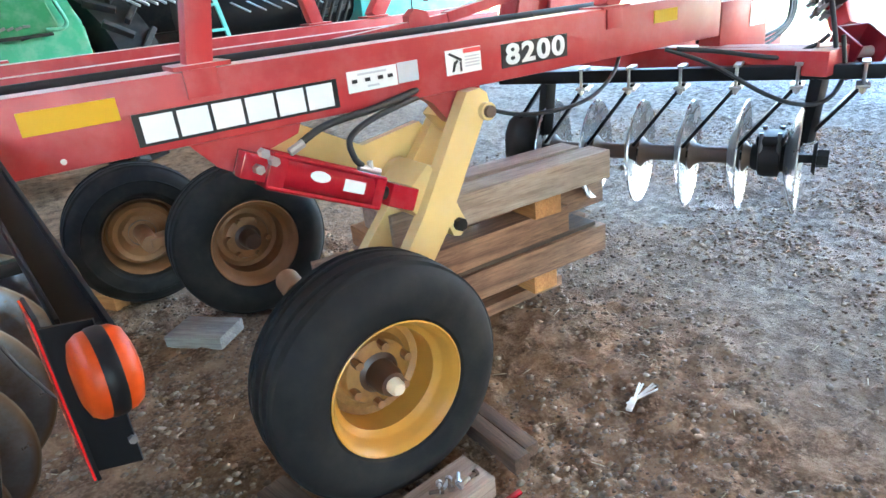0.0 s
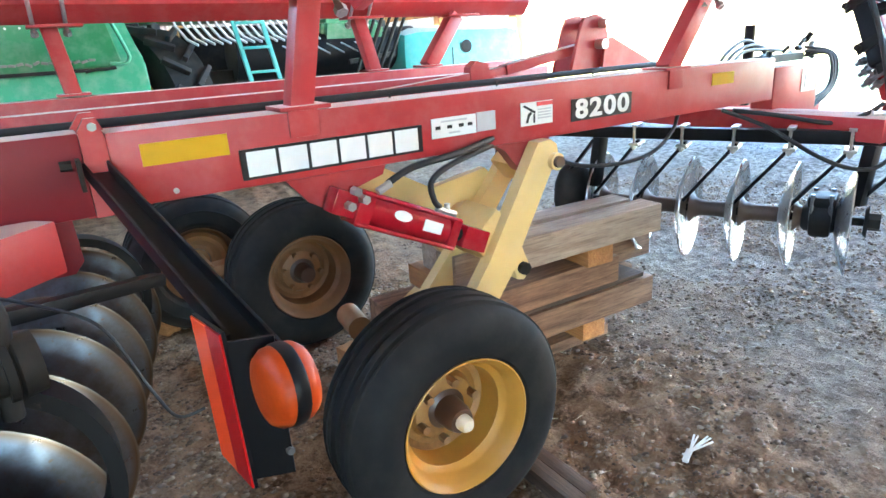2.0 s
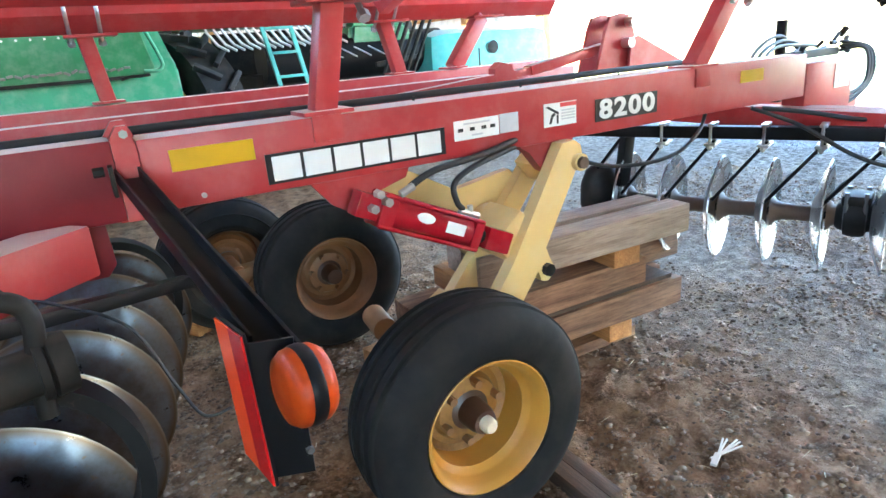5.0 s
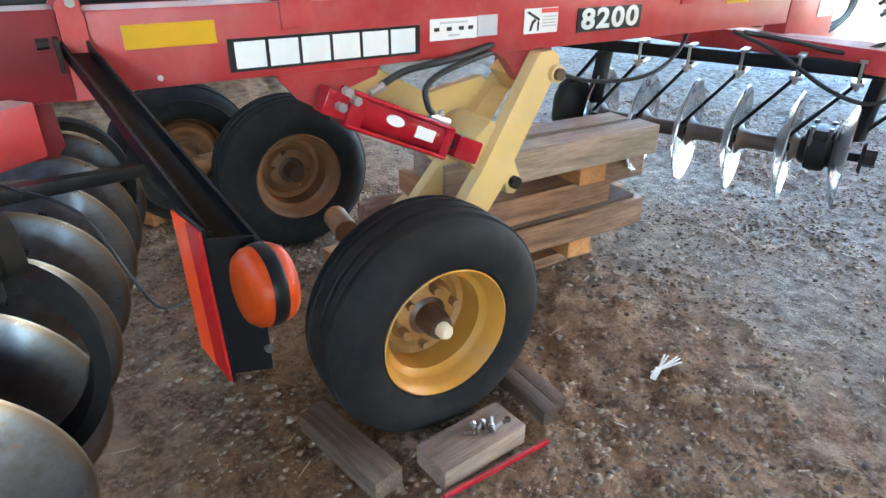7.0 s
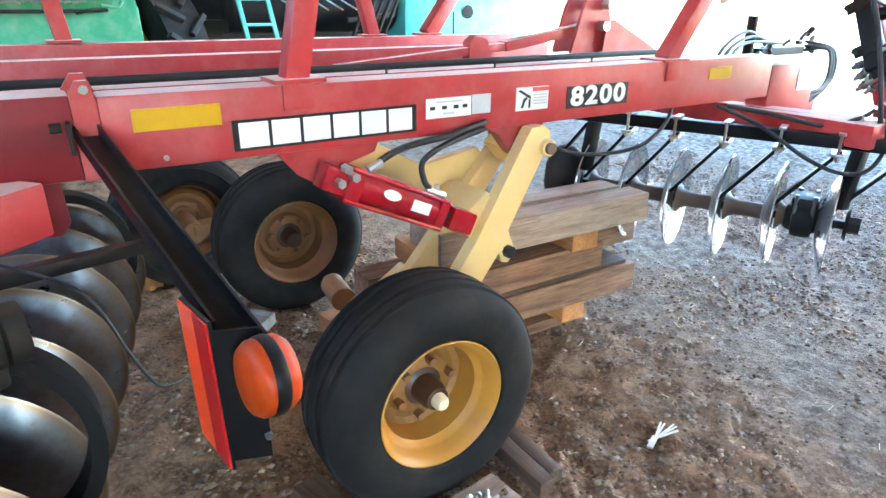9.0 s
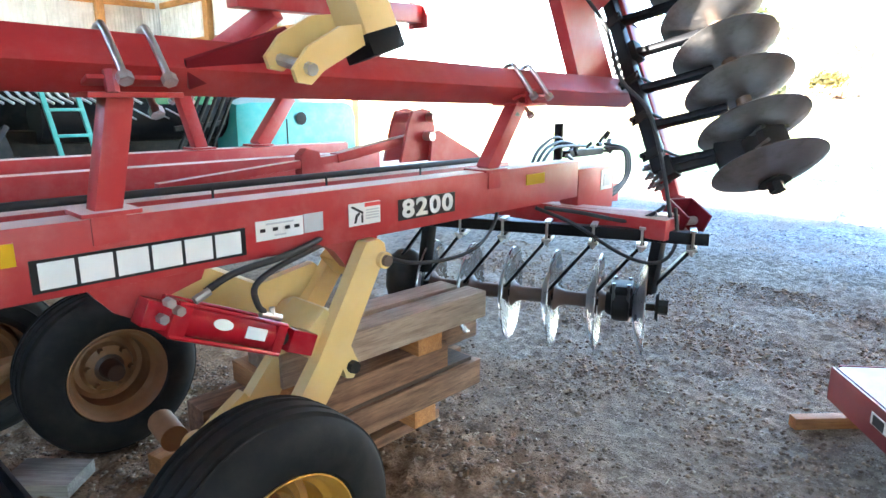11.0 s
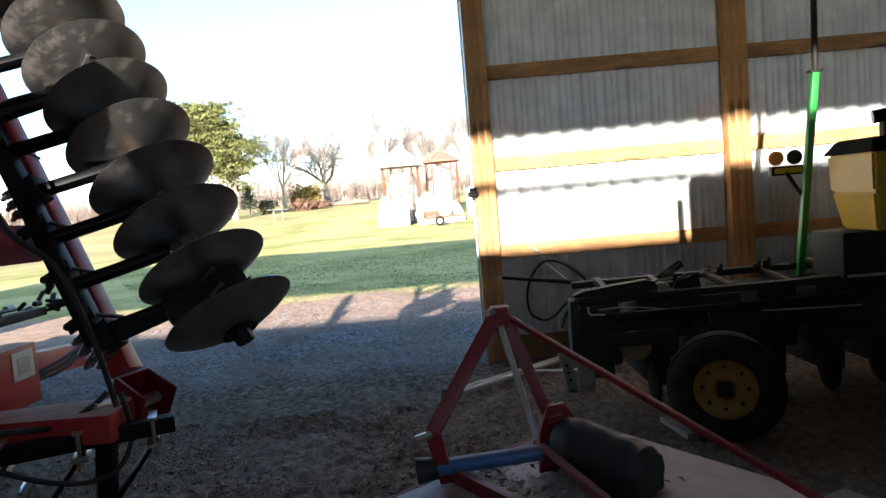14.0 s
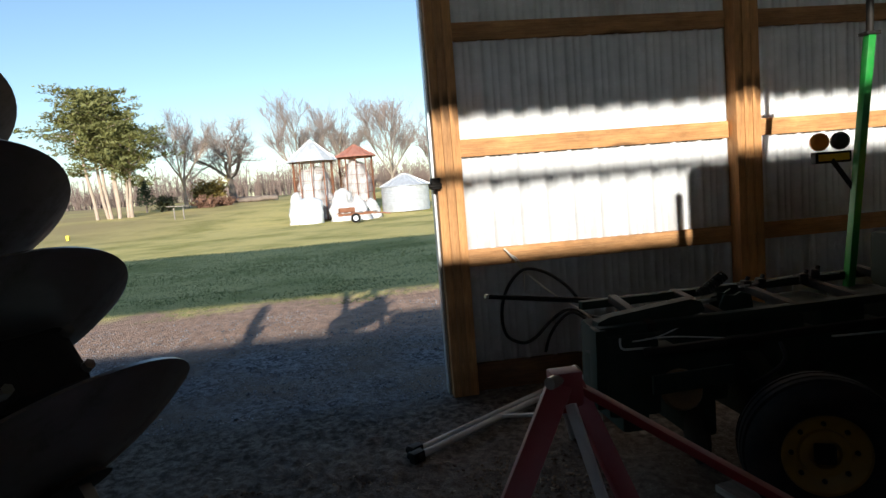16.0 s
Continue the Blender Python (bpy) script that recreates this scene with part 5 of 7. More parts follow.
lying("timber", 0.16, 1.02, 1.36, 1.02, 0.0, 0.16, 0.055, WOOD, "flat weathered plank under the timber stack on the dirt")
lying("spacer_block", 1.15, 0.63, 1.16, 1.12, 0.057, 0.14, 0.085, WOOD_FRESH, "short orange spacer block between the timbers", category="wood block")
lying("spacer_block", 0.25, 0.66, 0.26, 1.12, 0.057, 0.12, 0.085, WOOD_FRESH, "short orange spacer block between the timbers", category="wood block")
lying("timber", 0.10, 0.72, 1.55, 0.69, 0.144, 0.14, 0.135, WOOD, "thick weathered timber in the lower row of the stack")
lying("timber", 0.12, 0.90, 1.60, 0.87, 0.144, 0.14, 0.135, WOOD, "thick weathered timber in the lower row of the stack")
lying("timber", 0.15, 0.715, 1.32, 0.71, 0.305, 0.14, 0.13, WOOD, "thick weathered timber in the middle row of the stack")
lying("timber", 0.15, 0.90, 1.74, 0.88, 0.305, 0.14, 0.13, WOOD, "thick weathered timber in the middle row of the stack")
lying("thin_board", 0.2, 0.74, 1.5, 0.72, 0.281, 0.16, 0.022, WOOD_DARK, "thin dark board between two rows of timber", category="board")
lying("spacer_block", 1.155, 0.60, 1.175, 1.0, 0.437, 0.15, 0.09, WOOD_FRESH, "short orange spacer block between the timbers", category="wood block")
lying("spacer_block", 0.42, 0.66, 0.43, 1.0, 0.437, 0.12, 0.09, WOOD_FRESH, "short orange spacer block between the timbers", category="wood block")
lying("timber", 0.36, 0.66, 1.53, 0.64, 0.529, 0.13, 0.135, WOOD_PALE, "pale weathered timber on top of the stack")
lying("timber", 0.40, 0.86, 1.50, 0.80, 0.529, 0.13, 0.135, WOOD_PALE, "pale weathered timber on top of the stack")
lying("offcut", 0.10, 1.24, 0.24, 1.27, 0.0, 0.09, 0.09, WOOD_FRESH, "short orange offcut lying behind the wheel", "", "wood block")
# chocks and boards round the wheels
lying("wheel_chock", 0.305, -0.155, 0.305, 0.16, 0.0, 0.060, 0.060, WOOD_DARK, "dark damp timber chock against the front wheel", "wheel chocks", "wheel chock")
lying("wheel_chock", 0.372, -0.125, 0.372, 0.24, 0.0, 0.055, 0.050, WOOD_DARK, "dark damp timber chock against the front wheel", "wheel chocks", "wheel chock")
lying("wheel_chock", -0.285, -0.135, -0.365, 0.26, 0.0, 0.10, 0.07, WOOD_DRAB, "weathered drab timber chock behind the front wheel", "wheel chocks", "wheel chock")
plank = lying("plank", -0.153, -0.144, 0.17, -0.109, 0.0, 0.142, 0.075, WOOD_TAN, "pale tan plank with loose bolts lying on it", "", "plank")
rnd = random.Random(11)
for k in range(7):
    p = V(0.0 + 0.020 * k + rnd.uniform(-0.008, 0.008), -0.122 - 0.002 * k + rnd.uniform(-0.014, 0.014), 0.085)
    a = rnd.uniform(0, 6.28)
    q = V(math.cos(a), math.sin(a), rnd.uniform(-0.05, 0.05))
    bm = bmesh.new()
    rod(bm, p - q * 0.016, p + q * 0.02, 0.006, None, 8)
    rod(bm, p + q * 0.018, p + q * 0.028, 0.011, None, 6)
    thing("loose_bolt", bm, ZINC if k % 3 else BRASS_IRON, "loose steel bolt lying on the plank", "bolt", "loose bolts")
bm = bmesh.new()
rod(bm, (-0.164, -0.237, 0.012), (0.233, -0.224, 0.014), 0.010, None, 10)
thing("red_rod", bm, RED_GLOSS, "thin bright red rod lying on the dirt", "rod")
lying("chock_board", -0.34, 1.62, -0.14, 1.40, 0.0, 0.20, 0.06, WOOD_GREY, "pale grey board under the second wheel", "", "board")
lying("chock_block", -0.62, 2.42, -0.50, 2.20, 0.0, 0.09, 0.085, WOOD_FRESH, "pale block beside the rear wheel", "", "wood block")
# rag
bm = bmesh.new()
c = V(0.815, -0.165, 0.010)
rnd = random.Random(3)
for k in range(5):
    a = radians(-12 + 10 * k)
    tip = c + V(math.cos(a), math.sin(a), 0) * rnd.uniform(0.09, 0.155) + V(0, 0, rnd.uniform(0.010, 0.03))
    bar(bm, c - V(math.cos(a), math.sin(a), 0) * 0.03 + V(0, 0, 0.01), tip, 0.007, 0.004, bevel=0.001)
bar(bm, c + V(-0.05, -0.02, 0.006), c + V(0.01, 0.006, 0.012), 0.022, 0.012, bevel=0.004)
thing("rag", bm, CLOTH, "crumpled white rag lying on the dirt", "rag")
# grit, clods and straw over the floor
def scatter(name, count, area, size, material, label, seed, flat=0.6):
    rnd = random.Random(seed)
    verts, faces = [], []
    for k in range(count):
        x, y = rnd.uniform(area[0], area[1]), rnd.uniform(area[2], area[3])
        if noise.noise(V(x * 1.3, y * 1.3, seed)) + 0.5 * noise.noise(V(x * 4, y * 4, seed)) < rnd.uniform(-0.35, 0.3):
            continue
        s = size[0] + (size[1] - size[0]) * rnd.random() ** 3
        z = ground_height(x, y) + s * 0.15
        a = rnd.uniform(0, 6.28)
        base = len(verts)
        for ring, (r, h) in enumerate(((0.0, 1.0), (1.0, 0.1), (0.0, -0.6))):
            if r:
                for j in range(5):
                    t = a + j * 1.2566
                    q = s * rnd.uniform(0.7, 1.15)
                    verts.append((x + q * math.cos(t), y + q * math.sin(t) * 0.8, z + s * flat * rnd.uniform(-0.2, 0.4)))
            else:
                verts.append((x + rnd.uniform(-0.3, 0.3) * s, y + rnd.uniform(-0.3, 0.3) * s, z + s * flat * h))
        for j in range(5):
            faces.append((base, base + 1 + j, base + 1 + (j + 1) % 5))
            faces.append((base + 6, base + 1 + (j + 1) % 5, base + 1 + j))
    me = bpy.data.meshes.new(name)
    me.from_pydata(verts, [], faces)
    me.materials.append(material)
    me.polygons.foreach_set("use_smooth", [True] * len(faces))
    return tagged(new(name, me), label, "gravel", kind="stuff")


def speckled(name, a, b, rough=0.8):
    m, nt, bs = base_material(name)
    geo = nt.nodes.new("ShaderNodeNewGeometry")
    r = ramp(nt, geo.outputs["Random Per Island"], 0.0, 1.0, col(a), col(b))
    nt.links.new(r.outputs[0], bs.inputs["Base Color"])
    bs.inputs["Roughness"].default_value = rough
    return m


CLOD = speckled("dirt_clods", (0.095, 0.062, 0.040), (0.31, 0.22, 0.15), 0.9)
GRIT = speckled("grit", (0.08, 0.056, 0.04), (0.29, 0.225, 0.175), 0.75)
GRAVEL = speckled("gravel", (0.10, 0.10, 0.105), (0.34, 0.34, 0.36), 0.8)
STRAW = speckled("straw_bits", (0.35, 0.27, 0.15), (0.62, 0.54, 0.40))
scatter("dirt_clods", 88000, (-1.6, 5.0, -2.2, 3.0), (0.003, 0.020), CLOD, "loose brown clods scattered over the dirt floor", 5)
scatter("grit", 80000, (-1.6, 5.0, -2.2, 3.0), (0.002, 0.0075), GRIT, "pale grit and small stones on the dirt floor", 6)
scatter("gravel", 14000, (6.2, 11.0, -2.5, 5.0), (0.008, 0.022), GRAVEL, "loose grey gravel outside the doorway", 7)
verts, faces = [], []
rnd = random.Random(8)
for k in range(260):
    x, y = rnd.uniform(-1.6, 5.5), rnd.uniform(-2.0, 2.8)
    a, ln, w = rnd.uniform(0, 6.28), rnd.uniform(0.008, 0.035), rnd.uniform(0.001, 0.0025)
    z = ground_height(x, y) + 0.007
    dx, dy = math.cos(a) * ln, math.sin(a) * ln
    nx, ny = -math.sin(a) * w, math.cos(a) * w
    base = len(verts)
    verts += [(x - dx - nx, y - dy - ny, z), (x + dx - nx, y + dy - ny, z + 0.002), (x + dx + nx, y + dy + ny, z + 0.002), (x - dx + nx, y - dy + ny, z), (x, y, z + 0.004)]
    faces += [(base, base + 1, base + 4), (base + 1, base + 2, base + 4), (base + 2, base + 3, base + 4), (base + 3, base, base + 4)]
me = bpy.data.meshes.new("straw")
me.from_pydata(verts, [], faces)
me.materials.append(STRAW)
tagged(new("straw", me), "bits of pale straw strewn over the dirt floor", "straw", kind="stuff")

# ---- rotary mower ----
mower = empty("rotary_mower", (2.3, -1.7, 0), "red rotary mower with a three-point frame standing on dirt", "mower")


def md(u, w, z):
    return V(2.62 - 0.8 * u + 0.61 * w, -0.75 - 0.6 * u - 0.79 * w, z)


def deck_panel(name, pts, z, thick, material, label=""):
    bm = bmesh.new()
    m = Matrix(((-0.8, 0.61, 0, 2.62), (-0.6, -0.79, 0, -0.75), (0, 0, 1, z), (0, 0, 0, 1)))
    plate(bm, pts, thick, m)
    return part(name, bm, material, mower, label)


deck_panel("deck", [(0.03, 0.02), (0.0, 0.06), (0.0, 1.45), (0.1, 1.55), (1.25, 1.55), (1.7, 1.15), (1.7, 0.4), (1.25, 0.02)], 0.31, 0.012, DECK_GLARE, "worn red steel deck, coloured pale for the sky's glare")
for a, b in (((0.02, 0.0), (1.26, 0.0)), ((1.26, 0.0), (1.72, 0.39)), ((0.0, 0.04), (0.0, 1.46)), ((1.72, 0.39), (1.72, 1.16))):
    bm = bmesh.new()
    bar(bm, md(*a, 0.235), md(*b, 0.235), 0.012, 0.17, bevel=0.003)
    part("skirt", bm, MOWER_RED, mower, "red side skirt")
bm = bmesh.new()
bar(bm, md(0.40, -0.008, 0.25), md(0.78, -0.008, 0.25), 0.003, 0.055, bevel=0)
sign = part("side_decal", bm, DECAL_WHITE, mower, "white and dark side decal")
bm = bmesh.new()
bar(bm, md(0.42, -0.011, 0.25), md(0.50, -0.011, 0.25), 0.003, 0.045, bevel=0)
bar(bm, md(0.53, -0.011, 0.25), md(0.77, -0.011, 0.25), 0.003, 0.022, bevel=0)
part("print_bar", bm, DECAL_BLACK, sign)
for a, b, h in (((0.0, 0.53), (1.24, 0.53), 0.075), ((1.0, 0.03), (1.0, 0.52), 0.022)):
    bm = bmesh.new()
    bar(bm, md(*a, 0.316 + h / 2), md(*b, 0.316 + h / 2), 0.012, h, bevel=0.002)
    bar(bm, md(*a, 0.317 + h), md(*b, 0.317 + h), 0.045, 0.008, bevel=0.002)
    part("deck_rib", bm, MOWER_RED, mower, "red angle-iron rib across the deck")
bm = bmesh.new()
bar(bm, (2.87, -1.20, 0.33), (2.78, -1.15, 0.62), 0.05, 0.07, (0, 1, 0), 0.006)
bar(bm, (2.78, -1.15, 0.60), (3.04, -1.50, 1.08), 0.05, 0.07, (0, 1, 0), 0.006)
part("hitch_frame", bm, MOWER_RED, mower, "red bent leg of the three-point frame")
bm = bmesh.new()
bar(bm, (2.93, -1.76, 0.33), (2.90, -1.72, 0.60), 0.05, 0.10, (0, 1, 0), 0.006)
bar(bm, (2.90, -1.72, 0.56), (3.06, -1.545, 1.08), 0.05, 0.055, (0, 1, 0), 0.006)
plate(bm, [(-0.10, -0.2), (0.10, -0.2), (0.11, 0.02), (0.05, 0.12), (-0.04, 0.12), (-0.09, 0.0)], 0.02, Matrix.Translation((2.90, -1.74, 0.53)) @ turn((0, 0, 0), (0.3, -0.95, 0)).to_4x4() @ Matrix.Rotation(radians(90), 4, "X"))
part("hitch_frame", bm, MOWER_RED, mower, "red leg and plate of the three-point frame")
bm = bmesh.new()
box(bm, (3.05, -1.52, 1.06), (0.07, 0.09, 0.12), None, 0.008)
part("top_link_lug", bm, MOWER_RED, mower)
bm = bmesh.new()
rod(bm, (3.0, -1.46, 1.10), (3.09, -1.57, 1.10), 0.018, None, 12)
part("hitch_pin", bm, ZINC, mower, "bright hitch pin")
bm = bmesh.new()
rod(bm, (2.70, -1.06, 0.60), (2.79, -1.16, 0.60), 0.018, None, 12)
rod(bm, (2.69, -1.05, 0.60), (2.71, -1.07, 0.60), 0.024, None, 6)
part("hitch_pin", bm, ZINC, mower, "bright hitch pin")
SHAFT_WHITE = painted("worn_white_steel", (0.55, 0.55, 0.54), 0.35, dust=0.3, wear=0.4)
bm = bmesh.new()
bar(bm, (3.01, -1.52, 1.03), (2.90, -1.68, 0.35), 0.034, 0.012, (0.7, -0.7, 0), bevel=0.002)
part("strut", bm, SHAFT_WHITE, mower, "pale flat steel strut")
for b in (md(1.60, 1.30, 0.36), md(1.35, 0.62, 0.36)):
    bm = bmesh.new()
    a = V(3.06, -1.55, 1.07) if b.y < -2.5 else V(2.91, -1.64, 0.47)
    bar(bm, a, b, 0.035, 0.024, bevel=0.004)
    part("brace", bm, MOWER_RED, mower, "red brace from the frame to the back of the deck")
bm = bmesh.new()
rod(bm, (2.84, -1.12, 0.405), (2.86, -1.66, 0.435), 0.038, None, 18)
shaft = part("drive_shaft", bm, BLUE, mower, "blue drive shaft tube")
bm = bmesh.new()
rod(bm, (2.838, -1.06, 0.40), (2.842, -1.16, 0.406), 0.062, 0.05, 16)
part("shaft_end", bm, HOSE, shaft, "black rubber shaft end")
bm = bmesh.new()
lathe(bm, [(0.0, -0.24), (0.10, -0.24), (0.125, -0.2), (0.118, -0.16), (0.13, -0.12), (0.118, -0.06), (0.13, 0.0), (0.12, 0.08), (0.13, 0.12), (0.10, 0.24), (0.0, 0.25)], (2.70, -1.92, 0.46), (0.72, 0.60, 0.12), 24)
part("shaft_shield", bm, HOSE, shaft, "black ribbed rubber shield")
bm = bmesh.new()
box(bm, md(0.72, 1.02, 0.40), (0.26, 0.26, 0.16), Matrix.Rotation(radians(36), 3, "Z"), 0.02)
part("gearbox", bm, DARK_IRON, mower, "dark gearbox")
# dead leaves on the deck
LEAF = speckled("dead_leaves", (0.05, 0.035, 0.025), (0.50, 0.44, 0.40))
rnd = random.Random(21)
bm = bmesh.new()
for k in range(420):
    u, w = rnd.uniform(0.05, 0.95), 0.60 + abs(rnd.gauss(0, 0.22))
    p = md(u, w, 0.322 + rnd.random() * 0.02)
    s = rnd.uniform(0.010, 0.032)
    m = Matrix.Translation(p) @ Euler((rnd.uniform(-0.6, 0.6), rnd.uniform(-0.6, 0.6), rnd.uniform(0, 6))).to_matrix().to_4x4()
    v = [bm.verts.new(m @ V(x * s, y * s, z * s)) for x, y, z in ((-1, 0, 0), (0, -0.55, 0.2), (1, 0, 0.1), (0, 0.55, 0.25))]
    bm.faces.new(v[:3])
    bm.faces.new((v[0], v[2], v[3]))
tagged(new("dead_leaves", finish(bm, "dead_leaves", LEAF, 0)), "dead leaves and debris lying on the mower deck", "leaves", kind="stuff")
lying("support_block", 2.47, -0.65, 2.75, -0.92, 0.0, 0.06, 0.06, WOOD_FRESH, "pale wood block under the mower's corner", "", "wood block")
# shafts and boards beyond it
for k, (dx, r) in enumerate(((0.0, 0.022), (0.10, 0.016))):
    a, b = V(5.08 + dx, -1.19, 0.035), V(5.86 + dx, -2.27, 0.05)
    bm = bmesh.new()
    rod(bm, a, b, r, None, 12)
    ob = thing("drive_shaft", bm, SHAFT_WHITE, "worn bare steel drive shaft lying on the dirt", "drive shaft", "drive shafts")
    bm = bmesh.new()
    box(bm, a, (0.09, 0.06, 0.07), turn(a, b), 0.01)
    rod(bm, a + V(-0.03, -0.03, 0), a + V(0.03, 0.05, 0), 0.024, None, 10)
    part("yoke", bm, DARK_IRON, ob, "dark universal joint yoke")
bm = bmesh.new()
plate(bm, [(-0.07, -0.22), (0.07, -0.22), (0.06, 0.22), (-0.06, 0.22)], 0.012, Matrix.Translation((5.15, -2.36, 0.20)) @ Euler((radians(75), 0, radians(75))).to_matrix().to_4x4())
foot = thing("steel_bracket", bm, SHAFT_WHITE, "pale drilled steel bracket leaning on the shafts", "bracket")
bm = bmesh.new()
bar(bm, (5.35, -1.80, 0.12), (5.2, -2.30, 0.13), 0.03, 0.02, bevel=0.003)
part("arm", bm, SHAFT_WHITE, foot)
lying("flat_board", 3.85, -2.10, 2.85, -2.72, 0.0, 0.40, 0.03, WOOD_GREY, "wide pale board lying flat on the dirt", "flat boards", "board")
lying("flat_board", 3.0, -3.05, 2.2, -3.40, 0.0, 0.38, 0.03, WOOD_GREY, "wide pale board lying flat on the dirt", "flat boards", "board")
lying("flat_board", 4.25, -2.74, 3.90, -2.80, 0.0, 0.15, 0.04, WOOD_GREY, "short pale board lying on the dirt", "flat boards", "board")

# ---- planter ----
planter = empty("planter", (4.6, -3.6, 0), "dark green crop planter with yellow hoppers parked by the wall", "planter")


def pl(name, pts, w, h, material, label="", bevel=0.006):
    bm = bmesh.new()
    for a, b in pts:
        bar(bm, a, b, w, h, bevel=bevel)
    return part(name, bm, material, planter, label)


m = aim((3.86, -2.97, 0.35), (0.93, -0.36, 0)) @ Matrix.Rotation(radians(90), 4, "X")
wheel_ob = put("wheel", WHEEL[0], planter, m @ Matrix.Scale(0.92, 4), "black planter tyre on a yellow rim")
bm = bmesh.new()
lathe(bm, [(0.205, -0.10), (0.20, -0.085), (0.17, -0.06), (0.12, -0.05), (0.115, -0.075), (0.075, -0.08), (0.07, -0.05), (0.05, -0.05), (0.0, -0.05)], (0, 0, 0), (0, 1, 0), 36)
put("rim", finish(bm, "rim", RIM_YELLOW, 30), wheel_ob, Matrix())
for k in range(8):
    a = k * math.pi / 4
    bm = bmesh.new()
    lathe(bm, [(0.0, 0.012), (0.011, 0.012), (0.013, 0.0), (0.0, 0.0)], (0.148 * math.cos(a), -0.056, 0.148 * math.sin(a)), (0, -1, 0), 10)
    put("rim_hole", finish(bm, "rim_hole", DARK_IRON, 30), wheel_ob, Matrix())
bm = bmesh.new()
box(bm, (0, -0.075, 0), (0.09, 0.06, 0.09), None, 0.008)
put("hub", finish(bm, "hub", DARK_IRON, 30), wheel_ob, Matrix())
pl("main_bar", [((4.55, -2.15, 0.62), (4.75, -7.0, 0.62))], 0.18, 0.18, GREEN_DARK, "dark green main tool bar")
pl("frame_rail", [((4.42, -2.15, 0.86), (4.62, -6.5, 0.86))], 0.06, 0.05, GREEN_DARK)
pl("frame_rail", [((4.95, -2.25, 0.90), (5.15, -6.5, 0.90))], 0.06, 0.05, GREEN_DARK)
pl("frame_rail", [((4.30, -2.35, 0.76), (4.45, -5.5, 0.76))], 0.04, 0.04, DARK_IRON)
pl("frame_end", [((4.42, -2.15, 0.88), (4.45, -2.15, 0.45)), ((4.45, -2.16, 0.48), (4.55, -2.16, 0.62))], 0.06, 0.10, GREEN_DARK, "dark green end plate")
bm = bmesh.new()
rod(bm, (5.02, -1.70, 1.00), (5.06, -2.62, 0.865), 0.014, 0.022, 10)
arm = part("marker_arm", bm, DARK_IRON, planter, "dark tapered bar reaching out from the frame")
bm = bmesh.new()
rod(bm, (5.019, -1.68, 1.003), (5.02, -1.70, 1.00), 0.016, None, 10)
part("arm_tip", bm, ZINC, arm, "bright worn tip")
bm = bmesh.new()
plate(bm, [(-2.17, 0.84), (-2.17, 0.90), (-2.24, 0.925), (-2.42, 0.945), (-2.70, 0.975), (-2.76, 0.955), (-2.78, 0.90), (-2.50, 0.85)], 0.08, Matrix(((0.0, 0.0, 1.0, 4.50), (1.0, 0.0, 0.0, 0.0), (0.0, 1.0, 0.0, 0.0), (0.0, 0.0, 0.0, 1.0))))
part("fold_arm", bm, GREEN_DARK, planter, "dark green tapered fold arm")
pl("axle_arm", [((4.0, -3.0, 0.38), (4.5, -3.05, 0.60))], 0.10, 0.10, GREEN_DARK)
for x in (4.57, 4.67):
    bm = bmesh.new()
    plate(bm, [(-2.90, 0.72), (-2.93, 0.90), (-2.96, 0.955), (-3.02, 0.945), (-3.06, 0.965), (-3.12, 0.94), (-3.15, 0.72)], 0.014, Matrix(((0.0, 0.0, 1.0, x), (1.0, 0.0, 0.0, 0.0), (0.0, 1.0, 0.0, 0.0), (0.0, 0.0, 0.0, 1.0))))
    part("fold_bracket", bm, GREEN_DARK, planter, "dark green lug plate of the fold arm")
# thin bare rods bent along the frame, and the twin rods of the ram
pipe("linkage_rod", [(4.36, -2.245, 0.83), (4.36, -2.255, 0.775), (4.37, -2.35, 0.763), (4.40, -2.65, 0.74), (4.44, -3.03, 0.73)], 0.006, SHAFT_WHITE, planter, "bare bent steel linkage rod")
pipe("linkage_rod", [(4.40, -2.40, 0.80), (4.42, -2.58, 0.79), (4.46, -2.92, 0.735)], 0.004, SHAFT_WHITE, planter, "bare steel linkage rod")
pipe("linkage_rod", [(4.40, -2.33, 0.795), (4.42, -2.48, 0.80), (4.44, -2.66, 0.85)], 0.004, SHAFT_WHITE, planter, "bare steel linkage rod")
pipe("linkage_rod", [(4.42, -3.50, 0.69), (4.44, -3.85, 0.675), (4.48, -4.25, 0.66)], 0.006, SHAFT_WHITE, planter, "bare steel linkage rod")
pipe("linkage_rod", [(4.88, -3.25, 0.925), (4.92, -3.60, 0.945), (4.96, -4.00, 0.93)], 0.006, SHAFT_WHITE, planter, "bare steel linkage rod")
pipe("feed_hose", [(4.20, -3.03, 0.76), (4.14, -3.01, 0.69), (4.16, -2.95, 0.62), (4.24, -2.90, 0.55)], 0.010, HOSE, planter, "black feed hose")
for z in (0.905, 0.935):
    bm = bmesh.new()
    rod(bm, (4.58, -2.745, z), (4.62, -2.94, z + 0.018), 0.009, None, 10)
    part("ram_rod", bm, ZINC, planter, "bare steel ram rod")
for y, z in ((-3.32, 0.925), (-3.42, 0.93), (-3.72, 0.93), (-3.80, 0.95)):
    bm = bmesh.new()
    box(bm, (4.92, y, z), (0.07, 0.05, 0.06), Matrix.Rotation(y, 3, "Z"), 0.01)
    rod(bm, (4.92, y, z), (4.92, y - 0.02, z + 0.05), 0.014, None, 8)
    part("rail_clamp", bm, DARK_IRON, planter, "dark clamp on the upper rail")
bm = bmesh.new()
